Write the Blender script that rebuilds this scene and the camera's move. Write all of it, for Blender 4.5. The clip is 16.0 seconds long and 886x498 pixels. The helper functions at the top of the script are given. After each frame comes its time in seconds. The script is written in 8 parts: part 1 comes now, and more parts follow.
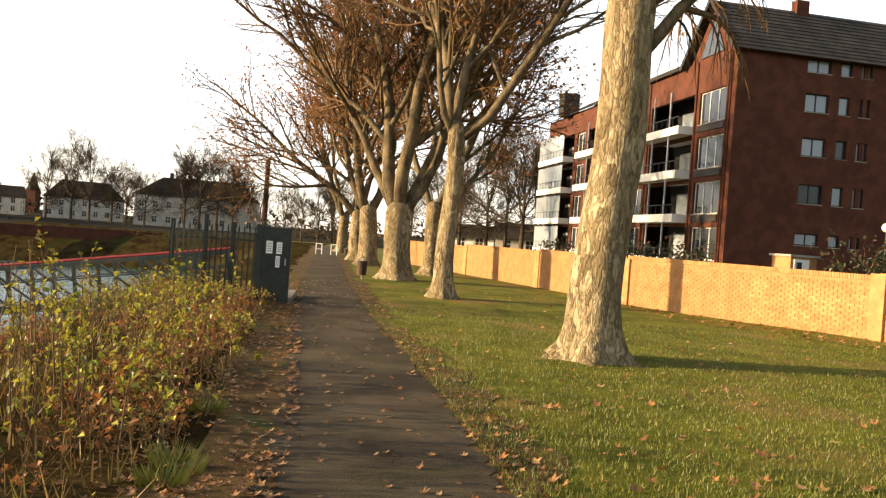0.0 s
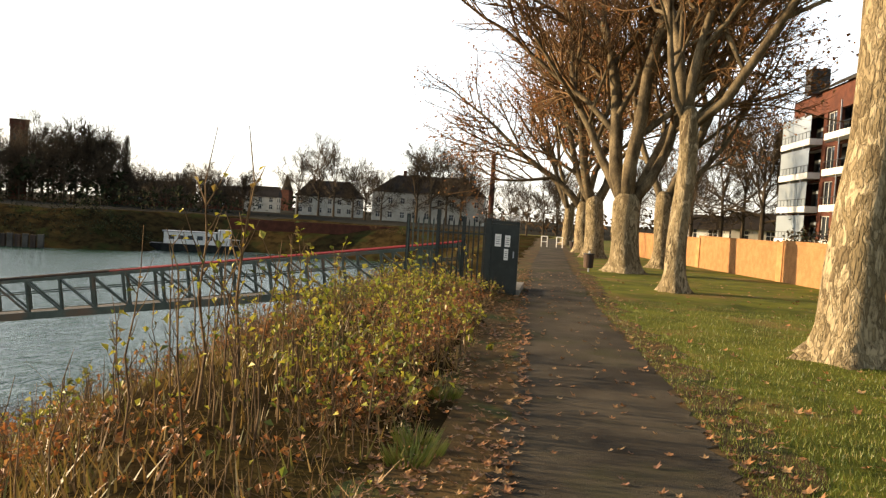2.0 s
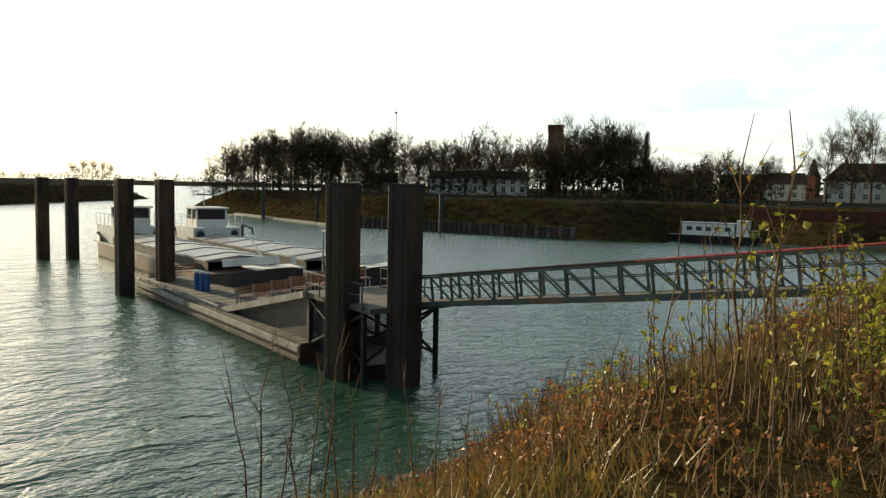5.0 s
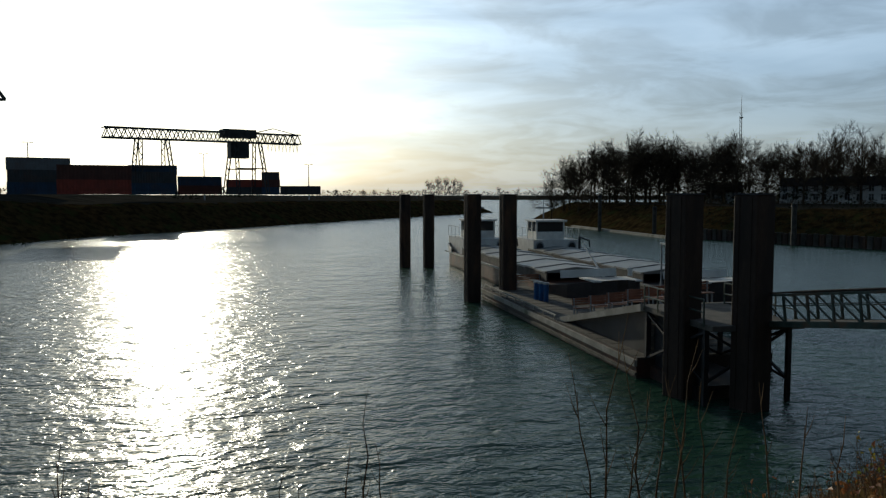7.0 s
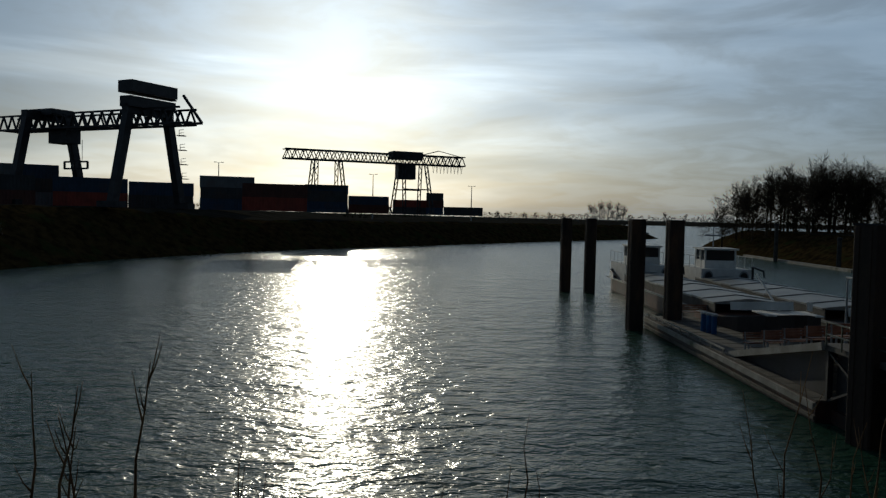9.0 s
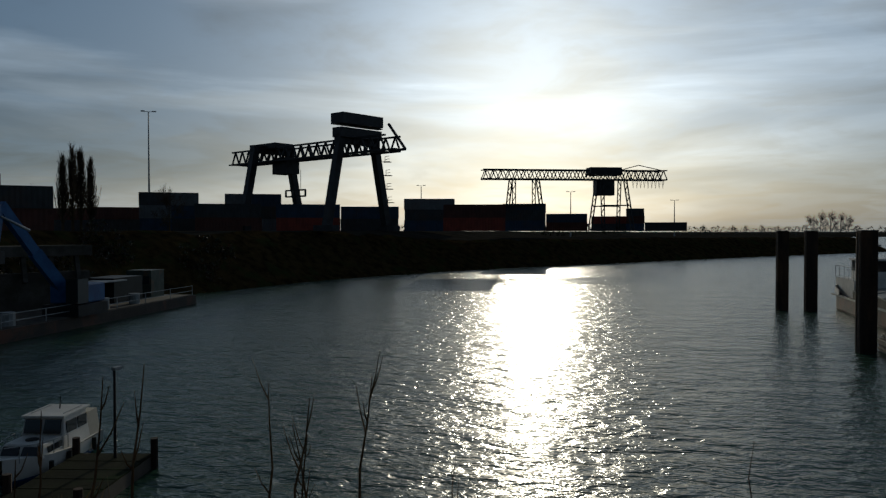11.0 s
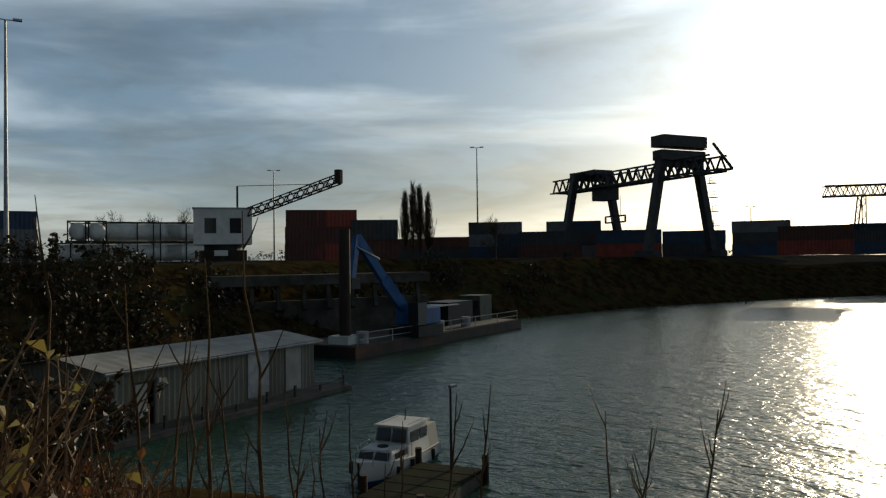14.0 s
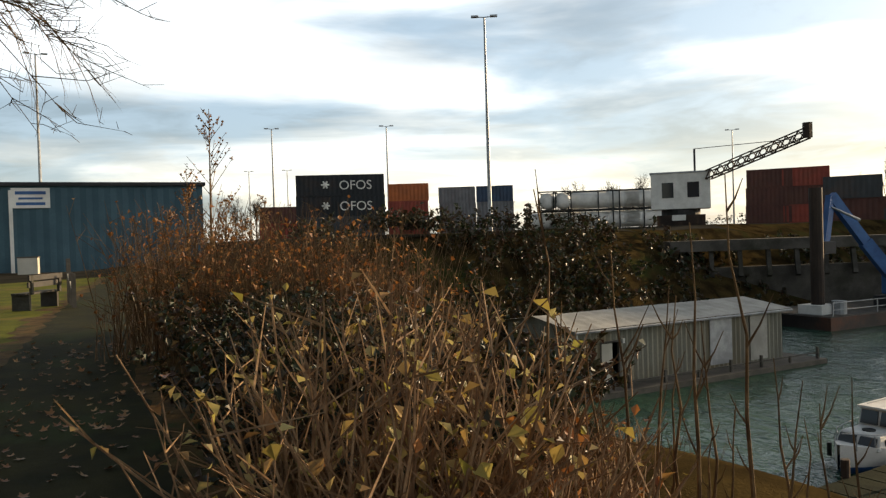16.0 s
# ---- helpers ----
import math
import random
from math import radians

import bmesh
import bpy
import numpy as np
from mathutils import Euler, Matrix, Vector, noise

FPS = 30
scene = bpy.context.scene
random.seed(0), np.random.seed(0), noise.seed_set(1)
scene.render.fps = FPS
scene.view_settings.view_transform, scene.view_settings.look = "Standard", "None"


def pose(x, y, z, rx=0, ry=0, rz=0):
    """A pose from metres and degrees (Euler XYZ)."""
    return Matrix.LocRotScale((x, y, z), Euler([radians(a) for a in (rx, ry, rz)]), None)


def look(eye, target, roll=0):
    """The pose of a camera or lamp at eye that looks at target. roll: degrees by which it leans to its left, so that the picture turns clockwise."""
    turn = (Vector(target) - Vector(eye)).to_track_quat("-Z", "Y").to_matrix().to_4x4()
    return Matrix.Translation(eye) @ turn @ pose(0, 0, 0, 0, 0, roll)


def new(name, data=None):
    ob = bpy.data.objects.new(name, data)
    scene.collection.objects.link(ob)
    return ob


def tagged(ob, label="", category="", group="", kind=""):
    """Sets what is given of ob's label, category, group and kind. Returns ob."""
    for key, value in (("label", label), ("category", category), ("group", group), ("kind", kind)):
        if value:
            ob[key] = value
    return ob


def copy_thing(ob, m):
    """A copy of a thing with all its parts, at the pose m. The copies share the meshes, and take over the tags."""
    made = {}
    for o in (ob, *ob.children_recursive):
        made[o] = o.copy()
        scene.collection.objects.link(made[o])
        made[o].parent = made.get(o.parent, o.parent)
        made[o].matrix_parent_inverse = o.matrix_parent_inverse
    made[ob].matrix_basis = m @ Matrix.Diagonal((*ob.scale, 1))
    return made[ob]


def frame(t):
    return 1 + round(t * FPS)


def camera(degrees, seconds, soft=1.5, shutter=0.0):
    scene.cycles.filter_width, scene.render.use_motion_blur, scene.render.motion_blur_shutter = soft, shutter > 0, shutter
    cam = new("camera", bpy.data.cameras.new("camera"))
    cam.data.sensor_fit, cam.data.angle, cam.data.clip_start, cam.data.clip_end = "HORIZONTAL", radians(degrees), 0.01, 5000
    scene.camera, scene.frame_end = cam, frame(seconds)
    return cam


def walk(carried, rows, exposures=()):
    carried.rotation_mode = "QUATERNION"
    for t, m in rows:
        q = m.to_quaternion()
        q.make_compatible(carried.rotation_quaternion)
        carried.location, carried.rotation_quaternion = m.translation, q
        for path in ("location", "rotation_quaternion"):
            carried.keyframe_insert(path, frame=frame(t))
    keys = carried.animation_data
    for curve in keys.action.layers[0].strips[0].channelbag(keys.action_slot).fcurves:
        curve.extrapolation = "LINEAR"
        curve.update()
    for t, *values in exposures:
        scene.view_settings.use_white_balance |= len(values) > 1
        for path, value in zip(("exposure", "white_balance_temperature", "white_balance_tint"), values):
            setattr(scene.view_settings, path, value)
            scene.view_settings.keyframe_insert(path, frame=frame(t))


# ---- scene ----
# ---- camera and walk ----
cam = camera(59.75, 16.0, soft=1.3)
EYE = 1.75
ROWS = [
    (0.0, 0.0, 0.0, 0.0, -0.82, -4.15), (0.5, -0.012, 0.0, 3.22, -1.2, -4.09),
    (1.0, -0.027, -0.002, 7.08, -1.61, -4.03), (1.5, -0.044, -0.004, 11.51, -2.06, -3.78),
    (2.0, -0.062, -0.009, 16.6, -2.47, -3.39), (2.5, -0.082, -0.016, 22.07, -2.87, -3.1),
    (3.0, -0.102, -0.025, 27.7, -3.04, -2.7), (3.5, -0.121, -0.036, 33.47, -3.41, -2.06),
    (4.0, -0.14, -0.05, 39.64, -3.64, -1.54), (4.5, -0.158, -0.068, 46.41, -4.07, -1.32),
    (5.0, -0.176, -0.089, 53.61, -4.66, -1.19), (7.5, -0.217, -0.188, 81.88, -3.52, -0.24),
    (8.0, -0.218, -0.198, 84.5, -3.14, -0.8), (10.5, -0.215, -0.259, 100.54, -1.57, -0.48),
    (11.0, -0.212, -0.274, 104.64, -1.28, 0.08), (11.5, -0.207, -0.29, 108.98, -0.94, 0.63),
    (12.0, -0.201, -0.305, 113.21, -0.52, 0.69), (12.5, -0.194, -0.32, 117.5, -0.04, 0.8),
    (13.0, -0.186, -0.334, 121.79, 0.24, 0.85), (13.5, -0.178, -0.346, 125.41, 0.57, 1.27),
    (14.0, -0.172, -0.354, 128.05, 0.83, 0.72), (14.5, -0.166, -0.361, 130.55, 1.04, 0.18),
    (15.0, -0.148, -0.38, 137.47, 1.14, 0.1), (15.5, -0.113, -0.406, 148.91, 0.32, 1.33),
    (16.0, -0.071, -0.426, 161.04, -1.02, 1.85),
]
EXPOSURES = [(0.0, 1.35, 7400, 12), (1.5, 1.25, 7200, 12), (2.1, 1.1, 7000, 10), (3.0, 0.55, 6900, 6), (3.5, 0.5, 6800, 4), (5.0, 0.55, 6500, 0), (7.5, -1.55, 5150, 0),
             (11.0, -2.1, 5250, 2), (12.5, -1.95, 5300, 1), (14.5, -0.85, 6100, 2), (15.5, -0.5, 6300, 4), (16.0, 0.45, 7100, 9)]
walk(cam, [(t, pose(x, y, EYE, 90 + pitch, roll, yaw)) for t, x, y, yaw, pitch, roll in ROWS], EXPOSURES)

# ---- sky and sun ----
SUN_BEARING, SUN_HEIGHT = 98.0, 13.0      # degrees to the left of +y, degrees up


def spot(bearing, distance, z=0.0):
    """A place by its bearing (degrees to the left of +y) and distance from the viewing spot."""
    a = radians(bearing)
    return Vector((-math.sin(a) * distance, math.cos(a) * distance, z))


sun_way = spot(SUN_BEARING, math.cos(radians(SUN_HEIGHT)), math.sin(radians(SUN_HEIGHT)))
sun = new("sun", bpy.data.lights.new("sun", "SUN"))
sun.data.energy, sun.data.angle, sun.data.color = 5.0, radians(0.7), (1.0, 0.77, 0.50)
sun.matrix_world = look(sun_way * 100, (0, 0, 0))

world = bpy.data.worlds.new("world")
scene.world = world
world.use_nodes = True
wt = world.node_tree
wt.nodes.clear()


def wn(kind, **kw):
    n = wt.nodes.new(kind)
    for k, v in kw.items():
        n.inputs[k].default_value = v
    return n


def wmath(op, a, b=None):
    n = wt.nodes.new("ShaderNodeMath")
    n.operation = op
    for i, s in enumerate((a, b)):
        if s is None:
            continue
        if isinstance(s, (int, float)):
            n.inputs[i].default_value = s
        else:
            wt.links.new(s, n.inputs[i])
    return n.outputs[0]


def wmix(fac, a, b):
    n = wt.nodes.new("ShaderNodeMix")
    n.data_type = "RGBA"
    for s, i in ((fac, 0), (a, 6), (b, 7)):
        if isinstance(s, (int, float)):
            n.inputs[i].default_value = s
        elif isinstance(s, tuple):
            n.inputs[i].default_value = (*s, 1)
        else:
            wt.links.new(s, n.inputs[i])
    return n.outputs[2]


def wramp(fac, lo, hi):
    n = wt.nodes.new("ShaderNodeMapRange")
    n.interpolation_type = "SMOOTHSTEP"
    n.inputs[1].default_value, n.inputs[2].default_value = lo, hi
    wt.links.new(fac, n.inputs[0])
    return n.outputs[0]


sky = wt.nodes.new("ShaderNodeTexSky")
sky.sky_type, sky.sun_disc = "NISHITA", False
sky.sun_elevation, sky.sun_rotation = radians(SUN_HEIGHT), radians(-SUN_BEARING)
sky.dust_density, sky.altitude = 2.5, 20
tc = wt.nodes.new("ShaderNodeTexCoord")
sep = wt.nodes.new("ShaderNodeSeparateXYZ")
wt.links.new(tc.outputs["Generated"], sep.inputs[0])
lift = wmath("ADD", wmath("MAXIMUM", sep.outputs[2], 0.0), 0.11)
flat = wt.nodes.new("ShaderNodeCombineXYZ")
wt.links.new(wmath("DIVIDE", sep.outputs[0], lift), flat.inputs[0])
wt.links.new(wmath("DIVIDE", sep.outputs[1], lift), flat.inputs[1])
bands = wt.nodes.new("ShaderNodeMapping")
bands.inputs["Rotation"].default_value = (radians(4), radians(-5), 0)
bands.inputs["Scale"].default_value = (1.0, 1.0, 6.5)
wt.links.new(tc.outputs["Generated"], bands.inputs[0])
clouds = wn("ShaderNodeTexNoise", Scale=1.7, Detail=7.0, Roughness=0.5, Distortion=0.4)
wt.links.new(bands.outputs[0], clouds.inputs["Vector"])
wisps = wn("ShaderNodeTexNoise", Scale=1.5, Detail=5.0, Roughness=0.58, Distortion=0.5)
wt.links.new(flat.outputs[0], wisps.inputs["Vector"])
dot = wt.nodes.new("ShaderNodeVectorMath")
dot.operation = "DOT_PRODUCT"
dot.inputs[1].default_value = sun_way
wt.links.new(tc.outputs["Generated"], dot.inputs[0])
near_sun = wmath("MAXIMUM", dot.outputs["Value"], 0.0)
glow = wmath("ADD", wmath("MULTIPLY", wmath("POWER", near_sun, 30.0), 2.6), wmath("MULTIPLY", wmath("POWER", near_sun, 5.0), 0.46))
cover = wramp(wmath("ADD", wmath("MULTIPLY", clouds.outputs[0], 0.75), wmath("MULTIPLY", wisps.outputs[0], 0.25)), 0.38, 0.58)
cover = wmath("MULTIPLY", cover, wmath("SUBTRACT", 1.0, wmath("MULTIPLY", wramp(sep.outputs[1], 0.0, 0.45), 0.62)))   # thinner cloud to the north
veil = wmix(cover, (1.0, 1.03, 1.06), (0.27, 0.36, 0.46))
warm = wmix(wramp(sep.outputs[2], 0.0, 0.16), (0.92, 0.84, 0.70), (0.85, 0.9, 0.97))
tint = wt.nodes.new("ShaderNodeMix")
tint.data_type, tint.blend_type = "RGBA", "MULTIPLY"
tint.inputs[0].default_value = 0.8
wt.links.new(veil, tint.inputs[6])
wt.links.new(warm, tint.inputs[7])
lit = wt.nodes.new("ShaderNodeVectorMath")
lit.operation = "SCALE"
wt.links.new(tint.outputs[2], lit.inputs[0])
# the veil is brightest low down and towards the sun, dimmer overhead and away from it
mottle = wmath("ADD", 0.80, wmath("MULTIPLY", wramp(wisps.outputs[0], 0.36, 0.62), 0.48))
overhead = wmath("SUBTRACT", 1.0, wmath("MULTIPLY", wramp(sep.outputs[2], 0.22, 0.70), 0.86))
away = wmath("ADD", 0.14, wmath("MULTIPLY", wramp(dot.outputs["Value"], -0.95, -0.12), 0.86))
wt.links.new(wmath("MULTIPLY", wmath("ADD", glow, 1.0), wmath("MULTIPLY", wmath("MULTIPLY", overhead, away), mottle)), lit.inputs["Scale"])
back_sky = wt.nodes.new("ShaderNodeBackground")
wt.links.new(sky.outputs[0], back_sky.inputs[0])
back_sky.inputs[1].default_value = 0.05
back_cloud = wt.nodes.new("ShaderNodeBackground")
wt.links.new(lit.outputs[0], back_cloud.inputs[0])
back_cloud.inputs[1].default_value = 0.84
both = wt.nodes.new("ShaderNodeAddShader")
wt.links.new(back_sky.outputs[0], both.inputs[0])
wt.links.new(back_cloud.outputs[0], both.inputs[1])
wout = wt.nodes.new("ShaderNodeOutputWorld")
wt.links.new(both.outputs[0], wout.inputs[0])

# ---- materials ----
def surface(name, dark, light, scale=4.0, rough=0.75, metal=0.0, bump=0.3, fine=40.0, stretch=(1, 1, 1), stain=None, per_piece=0.0, spec=0.4, local=False):
    """Two tones mixed by noise at two scales, with relief; stain: a third tone in patches; per_piece: brightness change from piece to piece."""
    m = bpy.data.materials.new(name)
    m.use_nodes = True
    t = m.node_tree
    b = t.nodes["Principled BSDF"]
    b.inputs["Metallic"].default_value = metal
    b.inputs["Specular IOR Level"].default_value = spec
    if local:
        src = t.nodes.new("ShaderNodeTexCoord").outputs["Object"]
    else:
        src = t.nodes.new("ShaderNodeNewGeometry").outputs["Position"]
    mp = t.nodes.new("ShaderNodeMapping")
    mp.inputs["Scale"].default_value = stretch
    t.links.new(src, mp.inputs[0])

    def noise_of(s, detail=4.0, roughness=0.6):
        n = t.nodes.new("ShaderNodeTexNoise")
        n.inputs["Scale"].default_value, n.inputs["Detail"].default_value, n.inputs["Roughness"].default_value = s, detail, roughness
        t.links.new(mp.outputs[0], n.inputs["Vector"])
        return n.outputs[0]

    def spread(f, lo, hi):
        r = t.nodes.new("ShaderNodeMapRange")
        r.interpolation_type = "SMOOTHSTEP"
        r.inputs[1].default_value, r.inputs[2].default_value = lo, hi
        t.links.new(f, r.inputs[0])
        return r.outputs[0]

    def mix(f, a, c, mode="MIX"):
        x = t.nodes.new("ShaderNodeMix")
        x.data_type, x.blend_type = "RGBA", mode
        for s, i in ((f, 0), (a, 6), (c, 7)):
            if isinstance(s, (int, float)):
                x.inputs[i].default_value = s
            elif isinstance(s, tuple):
                x.inputs[i].default_value = (*s, 1)
            else:
                t.links.new(s, x.inputs[i])
        return x.outputs[2]
    big, small = noise_of(scale), noise_of(fine, 3.0, 0.7)
    col = mix(spread(big, 0.32, 0.68), dark, light)
    col = mix(spread(small, 0.35, 0.7), mix(0.45, col, dark), col)
    if stain:
        col = mix(spread(noise_of(scale * 0.37, 5.0, 0.65), 0.5, 0.68), col, stain)
    if per_piece:
        oi = t.nodes.new("ShaderNodeObjectInfo")
        g = t.nodes.new("ShaderNodeMapRange")
        g.inputs[3].default_value, g.inputs[4].default_value = 1 - per_piece, 1 + per_piece
        t.links.new(oi.outputs["Random"], g.inputs[0])
        grey = t.nodes.new("ShaderNodeCombineXYZ")
        for i in range(3):
            t.links.new(g.outputs[0], grey.inputs[i])
        col = mix(1.0, col, grey.outputs[0], "MULTIPLY")
    t.links.new(col, b.inputs["Base Color"])
    rr = t.nodes.new("ShaderNodeMapRange")
    rr.inputs[3].default_value, rr.inputs[4].default_value = max(0.05, rough - 0.12), min(1.0, rough + 0.12)
    t.links.new(big, rr.inputs[0])
    t.links.new(rr.outputs[0], b.inputs["Roughness"])
    if bump:
        bp = t.nodes.new("ShaderNodeBump")
        bp.inputs["Strength"].default_value, bp.inputs["Distance"].default_value = bump, 0.6 / fine
        t.links.new(small, bp.inputs["Height"])
        t.links.new(bp.outputs[0], b.inputs["Normal"])
    return m


def foliage(name, tones, back=0.35):
    """Thin leaves, a tone for each leaf, that let some light through."""
    m = bpy.data.materials.new(name)
    m.use_nodes = True
    t = m.node_tree
    b = t.nodes["Principled BSDF"]
    g = t.nodes.new("ShaderNodeNewGeometry")
    r = t.nodes.new("ShaderNodeValToRGB")
    while len(r.color_ramp.elements) < len(tones):
        r.color_ramp.elements.new(0.5)
    for i, (e, c) in enumerate(zip(r.color_ramp.elements, tones)):
        e.position, e.color = i / (len(tones) - 1), (*c, 1)
    t.links.new(g.outputs["Random Per Island"], r.inputs[0])
    t.links.new(r.outputs[0], b.inputs["Base Color"])
    b.inputs["Roughness"].default_value = 0.5
    tr = t.nodes.new("ShaderNodeBsdfTranslucent")
    t.links.new(r.outputs[0], tr.inputs[0])
    mx = t.nodes.new("ShaderNodeMixShader")
    mx.inputs[0].default_value = back
    t.links.new(b.outputs[0], mx.inputs[1])
    t.links.new(tr.outputs[0], mx.inputs[2])
    t.links.new(mx.outputs[0], t.nodes["Material Output"].inputs[0])
    return m


def water_material():
    m = bpy.data.materials.new("harbour_water")
    m.use_nodes = True
    t = m.node_tree
    b = t.nodes["Principled BSDF"]
    b.inputs["Base Color"].default_value = (0.024, 0.062, 0.040, 1)
    b.inputs["Roughness"].default_value = 0.22
    b.inputs["IOR"].default_value = 1.33
    b.inputs["Specular IOR Level"].default_value = 0.5
    g = t.nodes.new("ShaderNodeNewGeometry")
    mp = t.nodes.new("ShaderNodeMapping")
    mp.inputs["Rotation"].default_value = (0, 0, radians(20))
    mp.inputs["Scale"].default_value = (1.0, 0.55, 1.0)
    t.links.new(g.outputs["Position"], mp.inputs[0])
    h = None
    for s, amp, det in ((0.35, 0.50, 2.0), (1.5, 0.34, 3.0), (4.5, 0.11, 2.0)):
        n = t.nodes.new("ShaderNodeTexNoise")
        n.inputs["Scale"].default_value, n.inputs["Detail"].default_value, n.inputs["Distortion"].default_value = s, det, 0.6
        t.links.new(mp.outputs[0], n.inputs["Vector"])
        q = t.nodes.new("ShaderNodeMath")
        q.operation = "MULTIPLY_ADD"
        q.inputs[1].default_value, q.inputs[2].default_value = amp, 0.0
        t.links.new(n.outputs[0], q.inputs[0])
        if h is not None:
            t.links.new(h, q.inputs[2])
        h = q.outputs[0]
    bp = t.nodes.new("ShaderNodeBump")
    bp.inputs["Strength"].default_value, bp.inputs["Distance"].default_value = 1.0, 0.58
    t.links.new(h, bp.inputs["Height"])
    t.links.new(bp.outputs[0], b.inputs["Normal"])
    return m


def glass_material(name, tone=(0.03, 0.035, 0.04), rough=0.06):
    m = bpy.data.materials.new(name)
    m.use_nodes = True
    b = m.node_tree.nodes["Principled BSDF"]
    b.inputs["Base Color"].default_value = (*tone, 1)
    b.inputs["Roughness"].default_value = rough
    b.inputs["Specular IOR Level"].default_value = 0.55
    return m


M = {}
M["lawn"] = surface("lawn_grass", (0.070, 0.078, 0.009), (0.165, 0.165, 0.020), 0.9, 0.95, 0, 0.9, 55, stain=(0.19, 0.125, 0.04), spec=0.1)
M["bank"] = surface("bank_soil", (0.018, 0.013, 0.007), (0.075, 0.052, 0.020), 0.7, 0.95, 0, 0.9, 30, stain=(0.035, 0.04, 0.014), spec=0.0)
M["yard"] = surface("yard_ground", (0.03, 0.028, 0.022), (0.06, 0.055, 0.045), 0.2, 0.95, 0, 0.2, 10, spec=0.0)
M["asphalt"] = surface("path_asphalt", (0.040, 0.032, 0.022), (0.105, 0.084, 0.056), 0.9, 0.95, 0, 1.0, 70, stain=(0.050, 0.048, 0.018), spec=0.1)
# green-brown mossy earth, darkened to hold the shade of the bushes
M["soil"] = surface("shade_toned_mossy_soil", (0.016, 0.017, 0.006), (0.05, 0.044, 0.016), 1.2, 0.95, 0, 0.9, 60, stain=(0.035, 0.045, 0.014), spec=0.1)
M["verge"] = surface("verge_litter", (0.05, 0.032, 0.014), (0.17, 0.105, 0.04), 2.2, 0.95, 0, 0.9, 60, stain=(0.05, 0.065, 0.018), spec=0.1)
def bark_material():
    """Flaking plane bark: pale and olive plates with dark seams, and relief."""
    m = bpy.data.materials.new("plane_bark")
    m.use_nodes = True
    t = m.node_tree
    b = t.nodes["Principled BSDF"]
    b.inputs["Roughness"].default_value, b.inputs["Specular IOR Level"].default_value = 0.9, 0.15
    g = t.nodes.new("ShaderNodeNewGeometry")
    mp = t.nodes.new("ShaderNodeMapping")
    mp.inputs["Scale"].default_value = (1, 1, 0.34)
    t.links.new(g.outputs["Position"], mp.inputs[0])
    wob = t.nodes.new("ShaderNodeTexNoise")
    wob.inputs["Scale"].default_value, wob.inputs["Detail"].default_value = 4.0, 5.0
    t.links.new(mp.outputs[0], wob.inputs["Vector"])
    mix = t.nodes.new("ShaderNodeMix")
    mix.data_type = "VECTOR"
    mix.inputs[0].default_value = 0.62
    t.links.new(mp.outputs[0], mix.inputs[4])
    t.links.new(wob.outputs["Color"], mix.inputs[5])
    cell = t.nodes.new("ShaderNodeTexVoronoi")
    cell.inputs["Scale"].default_value = 12.0
    t.links.new(mix.outputs[1], cell.inputs["Vector"])
    edge = t.nodes.new("ShaderNodeTexVoronoi")
    edge.feature = "DISTANCE_TO_EDGE"
    edge.inputs["Scale"].default_value = 12.0
    t.links.new(mix.outputs[1], edge.inputs["Vector"])
    ramp = t.nodes.new("ShaderNodeValToRGB")
    tones = [(0.085, 0.062, 0.034), (0.15, 0.115, 0.062), (0.20, 0.155, 0.088), (0.285, 0.23, 0.14)]
    while len(ramp.color_ramp.elements) < 4:
        ramp.color_ramp.elements.new(0.5)
    for i, (e, c) in enumerate(zip(ramp.color_ramp.elements, tones)):
        e.position, e.color = i / 3, (*c, 1)
    sepc = t.nodes.new("ShaderNodeSeparateColor")
    t.links.new(cell.outputs["Color"], sepc.inputs[0])
    t.links.new(sepc.outputs[0], ramp.inputs[0])
    seam = t.nodes.new("ShaderNodeMapRange")
    seam.inputs[2].default_value, seam.inputs[3].default_value = 0.20, 0.52
    t.links.new(edge.outputs["Distance"], seam.inputs[0])
    fine = t.nodes.new("ShaderNodeTexNoise")
    fine.inputs["Scale"].default_value, fine.inputs["Detail"].default_value = 22.0, 6.0
    t.links.new(mp.outputs[0], fine.inputs["Vector"])
    mul = t.nodes.new("ShaderNodeMath")
    mul.operation = "MULTIPLY_ADD"
    t.links.new(fine.outputs[0], mul.inputs[0])
    mul.inputs[1].default_value = 0.75
    t.links.new(seam.outputs[0], mul.inputs[2])
    tone = t.nodes.new("ShaderNodeVectorMath")
    tone.operation = "SCALE"
    t.links.new(ramp.outputs[0], tone.inputs[0])
    t.links.new(mul.outputs[0], tone.inputs["Scale"])
    t.links.new(tone.outputs[0], b.inputs["Base Color"])
    bp = t.nodes.new("ShaderNodeBump")
    bp.inputs["Strength"].default_value, bp.inputs["Distance"].default_value = 1.0, 0.035
    t.links.new(mul.outputs[0], bp.inputs["Height"])
    t.links.new(bp.outputs[0], b.inputs["Normal"])
    return m


